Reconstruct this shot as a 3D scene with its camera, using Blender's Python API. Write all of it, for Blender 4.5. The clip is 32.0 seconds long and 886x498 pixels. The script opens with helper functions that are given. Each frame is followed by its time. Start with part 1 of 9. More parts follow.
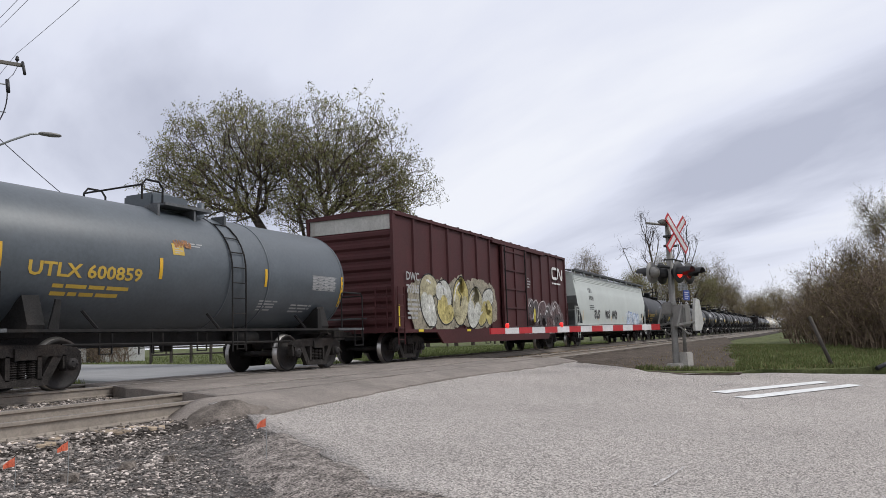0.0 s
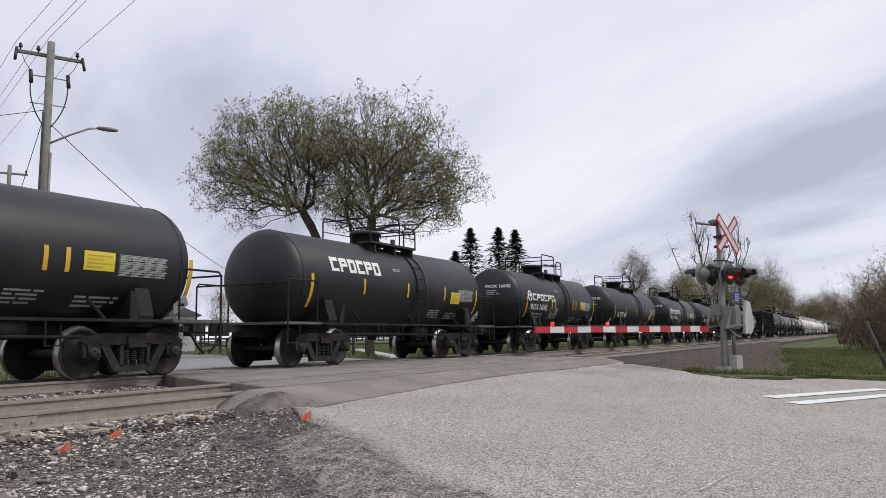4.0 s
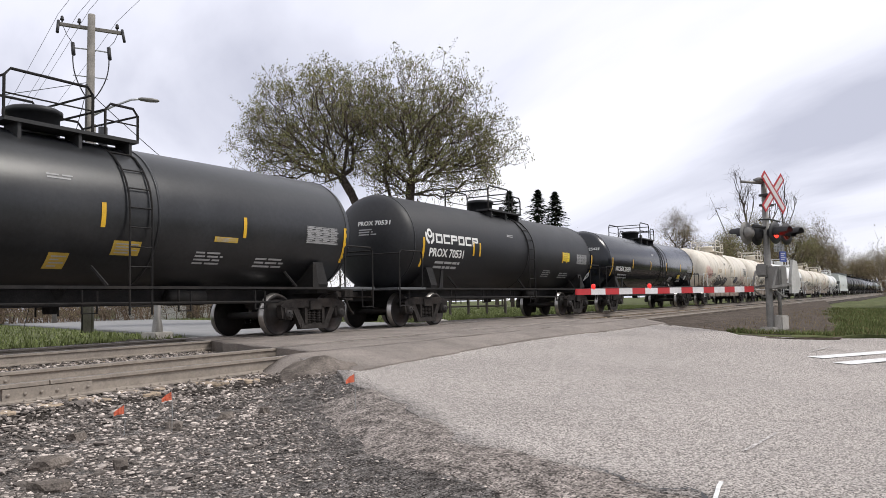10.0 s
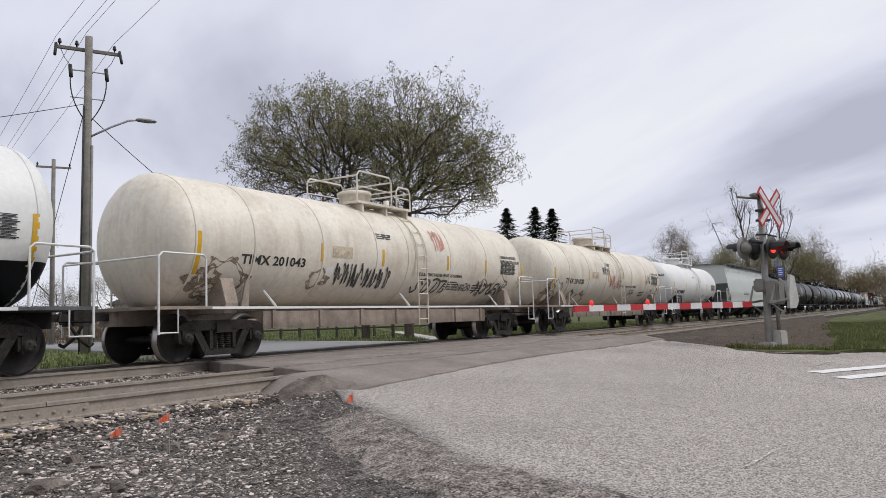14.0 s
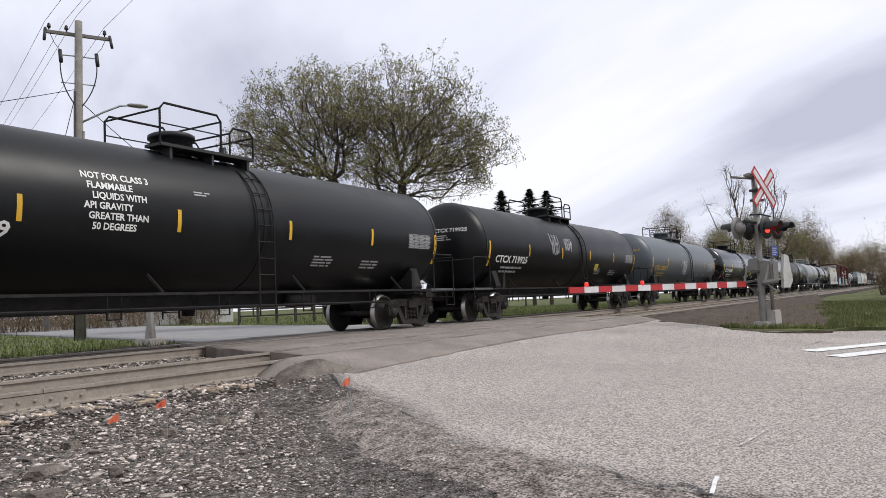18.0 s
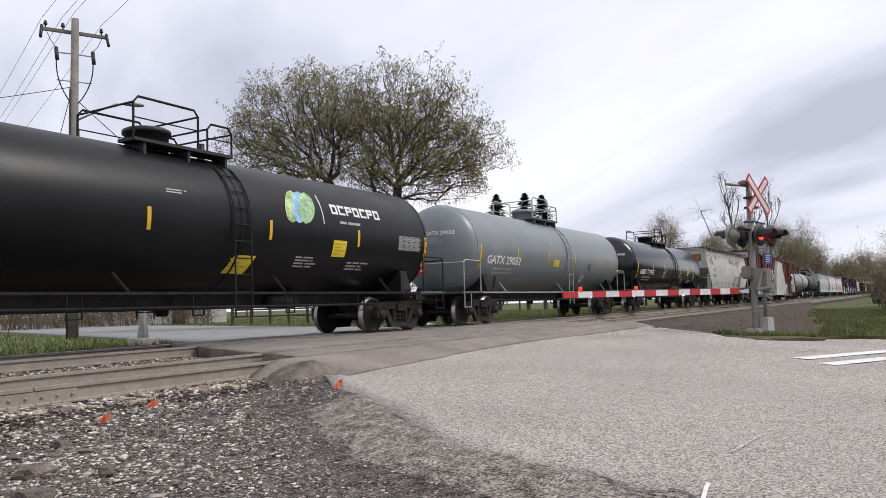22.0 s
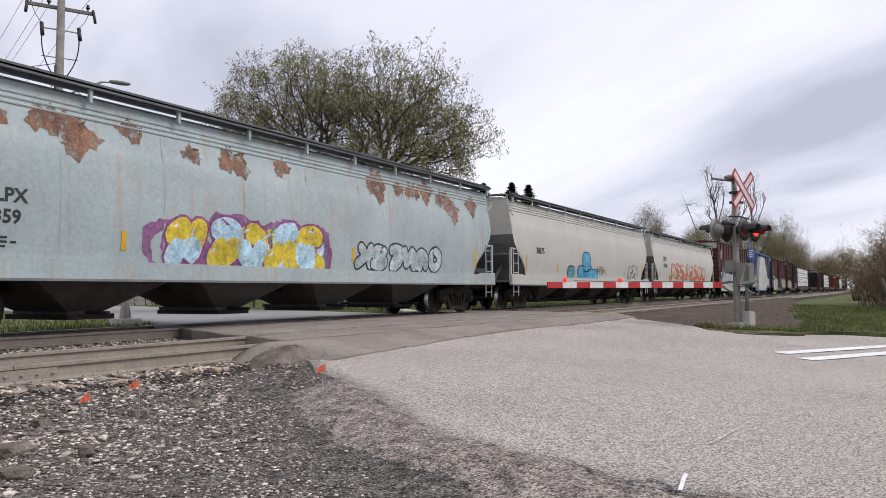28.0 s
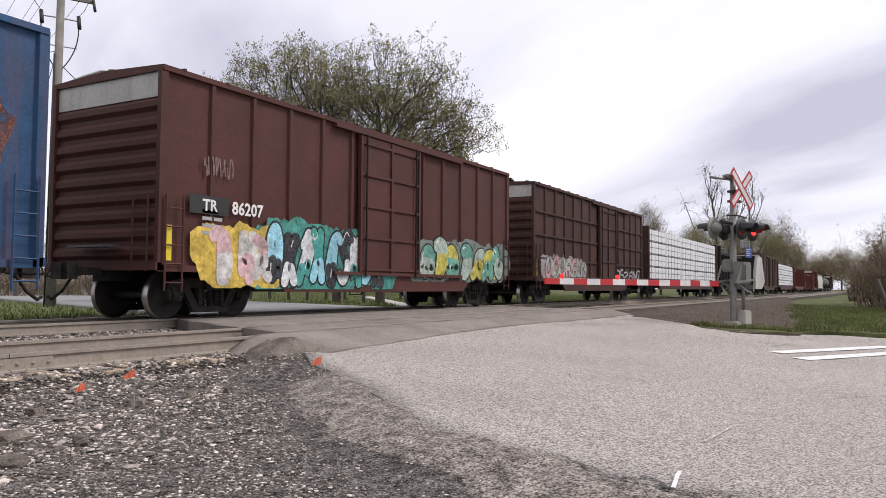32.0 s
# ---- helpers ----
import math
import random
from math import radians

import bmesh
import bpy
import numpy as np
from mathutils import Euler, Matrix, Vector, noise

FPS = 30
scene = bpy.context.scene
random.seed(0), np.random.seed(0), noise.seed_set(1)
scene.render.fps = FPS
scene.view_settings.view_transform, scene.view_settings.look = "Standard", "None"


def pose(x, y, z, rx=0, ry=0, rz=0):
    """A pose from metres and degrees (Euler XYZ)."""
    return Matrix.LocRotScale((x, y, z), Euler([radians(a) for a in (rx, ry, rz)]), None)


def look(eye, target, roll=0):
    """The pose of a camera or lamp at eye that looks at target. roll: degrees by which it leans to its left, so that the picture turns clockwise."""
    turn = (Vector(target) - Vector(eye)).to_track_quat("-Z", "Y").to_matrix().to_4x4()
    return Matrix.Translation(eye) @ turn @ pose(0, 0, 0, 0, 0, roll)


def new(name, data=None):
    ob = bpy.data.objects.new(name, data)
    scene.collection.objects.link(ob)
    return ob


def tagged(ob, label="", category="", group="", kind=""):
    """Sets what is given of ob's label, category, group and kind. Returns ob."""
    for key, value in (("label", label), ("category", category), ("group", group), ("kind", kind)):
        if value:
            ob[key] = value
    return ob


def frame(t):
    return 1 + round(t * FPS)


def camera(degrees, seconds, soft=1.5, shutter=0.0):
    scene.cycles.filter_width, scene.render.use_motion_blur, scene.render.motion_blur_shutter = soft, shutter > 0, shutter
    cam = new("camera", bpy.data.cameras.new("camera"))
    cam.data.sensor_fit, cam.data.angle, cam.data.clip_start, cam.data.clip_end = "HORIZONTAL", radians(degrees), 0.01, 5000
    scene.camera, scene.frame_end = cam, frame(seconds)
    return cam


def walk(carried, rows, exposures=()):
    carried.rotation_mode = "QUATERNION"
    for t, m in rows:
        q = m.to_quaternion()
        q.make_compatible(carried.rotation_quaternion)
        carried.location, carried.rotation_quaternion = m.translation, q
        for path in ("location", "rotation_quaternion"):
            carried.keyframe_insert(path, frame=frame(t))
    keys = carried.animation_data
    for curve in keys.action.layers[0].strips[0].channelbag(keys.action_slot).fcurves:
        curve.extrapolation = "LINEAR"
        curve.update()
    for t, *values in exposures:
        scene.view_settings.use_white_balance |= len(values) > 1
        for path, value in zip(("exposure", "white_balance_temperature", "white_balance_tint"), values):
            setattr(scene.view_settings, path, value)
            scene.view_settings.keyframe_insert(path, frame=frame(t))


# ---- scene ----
# One fixed standpoint: world x runs along the rails, y across them, z = 0 at the near railhead.
EYE_Z = 0.666
cam = camera(60.0, 32.0, soft=0.85)
PATH = [
    (0.0, -64.68, 6.72, 1.98),
    (0.5, -64.80, 6.84, 1.99),
    (1.0, -64.53, 6.98, 1.86),
    (1.5, -63.99, 7.13, 1.70),
    (2.0, -63.35, 7.20, 1.54),
    (2.5, -62.74, 7.06, 1.56),
    (4.5, -60.99, 6.67, 0.39),
    (5.0, -60.42, 7.46, 0.53),
    (5.5, -60.01, 7.99, 0.74),
    (6.0, -60.01, 7.73, 0.32),
    (6.5, -60.04, 6.46, -0.01),
    (7.0, -59.62, 4.73, 0.25),
    (7.5, -58.90, 3.56, 0.92),
    (8.0, -58.31, 3.28, 1.29),
    (8.5, -57.89, 3.26, 1.42),
    (9.0, -57.83, 3.42, 1.37),
    (9.5, -58.08, 3.65, 1.34),
    (10.0, -58.38, 3.93, 1.37),
    (10.5, -58.54, 4.27, 1.31),
    (11.0, -58.80, 4.59, 1.24),
    (11.5, -59.37, 4.83, 1.40),
    (12.0, -59.80, 5.10, 1.31),
    (12.5, -59.51, 5.44, 1.15),
    (13.0, -58.72, 5.68, 1.31),
    (13.5, -58.29, 5.61, 1.68),
    (14.0, -58.52, 5.26, 1.89),
    (14.5, -59.00, 4.96, 1.95),
    (16.5, -58.59, 5.07, 2.28),
    (17.0, -58.73, 5.05, 2.06),
    (17.5, -58.84, 4.74, 2.06),
    (18.0, -58.85, 3.98, 2.48),
    (18.5, -59.13, 3.05, 2.70),
    (19.0, -59.43, 2.74, 2.58),
    (19.5, -59.31, 2.87, 2.16),
    (20.0, -58.95, 3.20, 1.84),
    (20.5, -58.92, 3.58, 1.72),
    (21.0, -59.17, 3.89, 1.78),
    (21.5, -59.29, 4.03, 1.78),
    (22.0, -59.31, 4.19, 1.75),
    (22.5, -59.32, 4.38, 1.72),
    (23.0, -59.32, 4.49, 1.64),
    (23.5, -59.35, 4.42, 1.47),
    (24.0, -59.50, 4.22, 1.32),
    (24.5, -59.81, 4.06, 1.30),
    (25.0, -60.06, 4.04, 1.30),
    (25.5, -60.10, 4.04, 1.11),
    (27.5, -60.42, 3.46, 0.59),
    (28.0, -60.45, 3.23, 0.46),
    (28.5, -60.43, 3.03, 0.27),
    (29.0, -60.42, 2.89, 0.09),
    (29.5, -60.43, 2.83, 0.10),
    (30.0, -60.44, 2.95, 0.09),
    (30.5, -60.46, 3.13, -0.11),
    (31.0, -60.55, 3.23, -0.32),
    (31.5, -60.61, 3.11, -0.41),
    (32.0, -60.67, 2.82, -0.39),
]
EXPOSURES = [(0.0, -0.11, 6430, 9), (2.0, -0.19, 6400, 9), (5.0, -0.11, 6430, 9), (7.0, -0.03, 6480, 10), (9.0, 0.15, 6640, 10), (11.0, 0.06, 6580, 10), (13.0, -0.21, 6500, 10), (14.5, -0.18, 6490, 10), (17.0, -0.06, 6420, 9), (19.0, 0.11, 6660, 11), (22.0, 0.05, 6560, 11), (25.0, 0.06, 6580, 12), (28.0, 0.02, 6540, 11), (32.0, 0.13, 6700, 13)]
walk(cam, [(t, pose(0, 0, EYE_Z, 90 + pitch, roll, yaw)) for t, yaw, pitch, roll in PATH], EXPOSURES)

# ---- world and sun: bright broken overcast ----
SUN_DIR = (0.35, -0.55, 0.75)
SKY_TURN = 120.0           # degrees by which the cloud sheet is turned
world = bpy.data.worlds.new("overcast_sky")
scene.world = world
world.use_nodes = True
wt = world.node_tree
wt.nodes.clear()


def wnode(kind, **kw):
    n = wt.nodes.new(kind)
    for k, v in kw.items():
        n.inputs[k].default_value = v
    return n


def wmath(op, a, b=None):
    n = wt.nodes.new("ShaderNodeMath")
    n.operation = op
    for i, v in enumerate((a, b)):
        if v is None:
            continue
        if isinstance(v, (int, float)):
            n.inputs[i].default_value = v
        else:
            wt.links.new(v, n.inputs[i])
    return n.outputs[0]


w_co = wt.nodes.new("ShaderNodeTexCoord")
w_sep = wt.nodes.new("ShaderNodeSeparateXYZ")
wt.links.new(w_co.outputs["Generated"], w_sep.inputs[0])
w_up = wmath("ADD", wmath("MAXIMUM", w_sep.outputs[2], 0.0), 0.22)
w_comb = wt.nodes.new("ShaderNodeCombineXYZ")
wt.links.new(wmath("DIVIDE", w_sep.outputs[0], w_up), w_comb.inputs[0])
wt.links.new(wmath("DIVIDE", w_sep.outputs[1], w_up), w_comb.inputs[1])
w_n1 = wnode("ShaderNodeTexNoise", Scale=0.62, Detail=7.0, Roughness=0.5, Distortion=0.55)
w_map = wt.nodes.new("ShaderNodeMapping")
w_map.inputs["Scale"].default_value = (0.6, 1.75, 1.0)
w_map.inputs["Rotation"].default_value = (0, 0, radians(-32))
w_map.inputs["Location"].default_value = (5.3, 0.6, 0.0)
w_turn = wt.nodes.new("ShaderNodeMapping")
w_turn.inputs["Rotation"].default_value = (0, 0, radians(SKY_TURN))
wt.links.new(w_comb.outputs[0], w_turn.inputs[0])
wt.links.new(w_turn.outputs[0], w_map.inputs[0])
wt.links.new(w_map.outputs[0], w_n1.inputs[0])
w_ramp = wt.nodes.new("ShaderNodeValToRGB")
w_ramp.color_ramp.elements[0].position, w_ramp.color_ramp.elements[0].color = 0.34, (0.46, 0.48, 0.585, 1)
w_ramp.color_ramp.elements[1].position, w_ramp.color_ramp.elements[1].color = 0.62, (0.83, 0.84, 0.90, 1)
mid = w_ramp.color_ramp.elements.new(0.47)
mid.color = (0.70, 0.72, 0.83, 1)
wt.links.new(w_n1.outputs["Fac"], w_ramp.inputs[0])
w_sky = wt.nodes.new("ShaderNodeTexSky")
w_sky.sky_type = "NISHITA"
w_sky.sun_disc = False
w_sky.sun_elevation = math.atan2(SUN_DIR[2], math.hypot(SUN_DIR[0], SUN_DIR[1]))
w_sky.sun_rotation = math.atan2(SUN_DIR[0], SUN_DIR[1])
w_bg1 = wnode("ShaderNodeBackground", Strength=0.12)
w_bg2 = wnode("ShaderNodeBackground", Strength=1.17)
wt.links.new(w_sky.outputs[0], w_bg1.inputs[0])
wt.links.new(w_ramp.outputs[0], w_bg2.inputs[0])
w_mix = wnode("ShaderNodeMixShader", Fac=0.97)
wt.links.new(w_bg1.outputs[0], w_mix.inputs[1])
wt.links.new(w_bg2.outputs[0], w_mix.inputs[2])
w_out = wt.nodes.new("ShaderNodeOutputWorld")
wt.links.new(w_mix.outputs[0], w_out.inputs[0])

sun = new("sun", bpy.data.lights.new("sun", "SUN"))
sun.data.energy, sun.data.angle, sun.data.color = 2.15, radians(20), (1.0, 0.97, 0.92)
sun.matrix_world = look(SUN_DIR, (0, 0, 0))


# ---- materials ----
def mat(name, col, rough=0.7, metal=0.0, var=0.2, scale=2.0, fine=40.0, bump=0.15, col2=None, streak=0.0,
        streak_col=(0.16, 0.07, 0.03), glow=0.0, island=0.0, speck=0.0, obrand=0.0, spec=0.5, dist=0.02, grime=0.0, speck_scale=70.0, few_bright=False, worn=0.0):
    """A surface with broad patches, fine grain, optional run-down streaks and grime from below."""
    m = bpy.data.materials.new(name)
    m.use_nodes = True
    nt = m.node_tree
    bs = nt.nodes["Principled BSDF"]
    lk = nt.links.new

    def nd(kind, **kw):
        n = nt.nodes.new(kind)
        for k, v in kw.items():
            n.inputs[k].default_value = v
        return n

    co = nd("ShaderNodeTexCoord")
    n1 = nd("ShaderNodeTexNoise", Scale=scale, Detail=6.0, Roughness=0.62)
    n2 = nd("ShaderNodeTexNoise", Scale=fine, Detail=3.0, Roughness=0.6)
    lk(co.outputs["Object"], n1.inputs[0])
    lk(co.outputs["Object"], n2.inputs[0])
    c2 = col2 or tuple(min(1.0, c * (1 + var)) for c in col)
    c1 = tuple(c * (1 - var) for c in col)
    ramp = nd("ShaderNodeValToRGB")
    ramp.color_ramp.elements[0].position, ramp.color_ramp.elements[0].color = 0.35, (*c1, 1)
    ramp.color_ramp.elements[1].position, ramp.color_ramp.elements[1].color = 0.66, (*c2, 1)
    lk(n1.outputs["Fac"], ramp.inputs[0])
    out = ramp.outputs[0]

    def mixin(fac, color, mode="MIX"):
        nonlocal out
        mx = nd("ShaderNodeMix")
        mx.data_type, mx.blend_type = "RGBA", mode
        if isinstance(fac, (int, float)):
            mx.inputs[0].default_value = fac
        else:
            lk(fac, mx.inputs[0])
        lk(out, mx.inputs[6])
        if isinstance(color, tuple):
            mx.inputs[7].default_value = (*color, 1)
        else:
            lk(color, mx.inputs[7])
        out = mx.outputs[2]

    g = nd("ShaderNodeMapRange")
    g.inputs[1].default_value, g.inputs[2].default_value = 0.3, 0.7
    g.inputs[3].default_value, g.inputs[4].default_value = 1 - var * 0.9, 1 + var * 0.9
    lk(n2.outputs["Fac"], g.inputs[0])
    gc = nd("ShaderNodeCombineColor")
    for i in range(3):
        lk(g.outputs[0], gc.inputs[i])
    mixin(1.0, gc.outputs[0], "MULTIPLY")
    if speck > 0:
        vor = nd("ShaderNodeTexVoronoi", Scale=speck_scale)
        lk(co.outputs["Object"], vor.inputs[0])
        sx = nd("ShaderNodeSeparateColor")
        lk(vor.outputs["Color"], sx.inputs[0])
        rs = nd("ShaderNodeMapRange")
        rs.inputs[3].default_value, rs.inputs[4].default_value = 1 - speck, 1 + speck * 0.75
        lk(sx.outputs[0], rs.inputs[0])
        cs = nd("ShaderNodeCombineColor")
        for i in range(3):
            lk(rs.outputs[0], cs.inputs[i])
        mixin(1.0, cs.outputs[0], "MULTIPLY")
    if streak > 0:
        mp = nd("ShaderNodeMapping")
        mp.inputs["Scale"].default_value = (2.6, 2.6, 0.16)
        lk(co.outputs["Object"], mp.inputs[0])
        n3 = nd("ShaderNodeTexNoise", Scale=1.6, Detail=7.0, Roughness=0.65)
        lk(mp.outputs[0], n3.inputs[0])
        r3 = nd("ShaderNodeMapRange")
        r3.inputs[1].default_value, r3.inputs[2].default_value = 0.52, 0.74
        r3.inputs[3].default_value, r3.inputs[4].default_value = 0.0, streak
        lk(n3.outputs["Fac"], r3.inputs[0])
        mixin(r3.outputs[0], streak_col)
    if grime > 0:
        n4 = nd("ShaderNodeTexNoise", Scale=0.9, Detail=8.0, Roughness=0.7)
        lk(co.outputs["Object"], n4.inputs[0])
        r4 = nd("ShaderNodeMapRange")
        r4.inputs[1].default_value, r4.inputs[2].default_value = 0.5, 0.75
        r4.inputs[3].default_value, r4.inputs[4].default_value = 0.0, grime
        lk(n4.outputs["Fac"], r4.inputs[0])
        mixin(r4.outputs[0], streak_col)
    if island > 0 or obrand > 0:
        src = nd("ShaderNodeNewGeometry").outputs["Random Per Island"] if island > 0 else nd("ShaderNodeObjectInfo").outputs["Random"]
        amt = max(island, obrand)
        r5 = nd("ShaderNodeMapRange")
        r5.inputs[3].default_value, r5.inputs[4].default_value = 1 - amt, 1 + amt
        if few_bright:
            pw = nd("ShaderNodeMath")
            pw.operation = "POWER"
            pw.inputs[1].default_value = 3.5
            lk(src, pw.inputs[0])
            src = pw.outputs[0]
            r5.inputs[3].default_value, r5.inputs[4].default_value = 0.55, 3.6
        lk(src, r5.inputs[0])
        c5 = nd("ShaderNodeCombineColor")
        for i in range(3):
            lk(r5.outputs[0], c5.inputs[i])
        mixin(1.0, c5.outputs[0], "MULTIPLY")
    lk(out, bs.inputs["Base Color"])
    rr = nd("ShaderNodeMapRange")
    rr.inputs[3].default_value, rr.inputs[4].default_value = max(0.05, rough - 0.1), min(1.0, rough + 0.12)
    lk(n1.outputs["Fac"], rr.inputs[0])
    lk(rr.outputs[0], bs.inputs["Roughness"])
    bs.inputs["Metallic"].default_value = metal
    bs.inputs["Specular IOR Level"].default_value = spec
    if bump > 0:
        b = nd("ShaderNodeBump", Strength=bump, Distance=dist)
        lk(n2.outputs["Fac"], b.inputs["Height"])
        lk(b.outputs[0], bs.inputs["Normal"])
    if worn > 0:
        n6 = nd("ShaderNodeTexNoise", Scale=5.0, Detail=8.0, Roughness=0.75)
        lk(co.outputs["Object"], n6.inputs[0])
        r6 = nd("ShaderNodeMapRange")
        r6.inputs[1].default_value, r6.inputs[2].default_value = 0.34, 0.56
        r6.inputs[3].default_value, r6.inputs[4].default_value = 1 - worn, 1.0
        lk(n6.outputs["Fac"], r6.inputs[0])
        lk(r6.outputs[0], bs.inputs["Alpha"])
    if glow > 0:
        bs.inputs["Emission Color"].default_value = (*col, 1)
        bs.inputs["Emission Strength"].default_value = glow
    return m


def plain(name, col, rough=0.6, metal=0.0, glow=0.0):
    return mat(name, col, rough, metal, var=0.12, bump=0.04, glow=glow, fine=60)


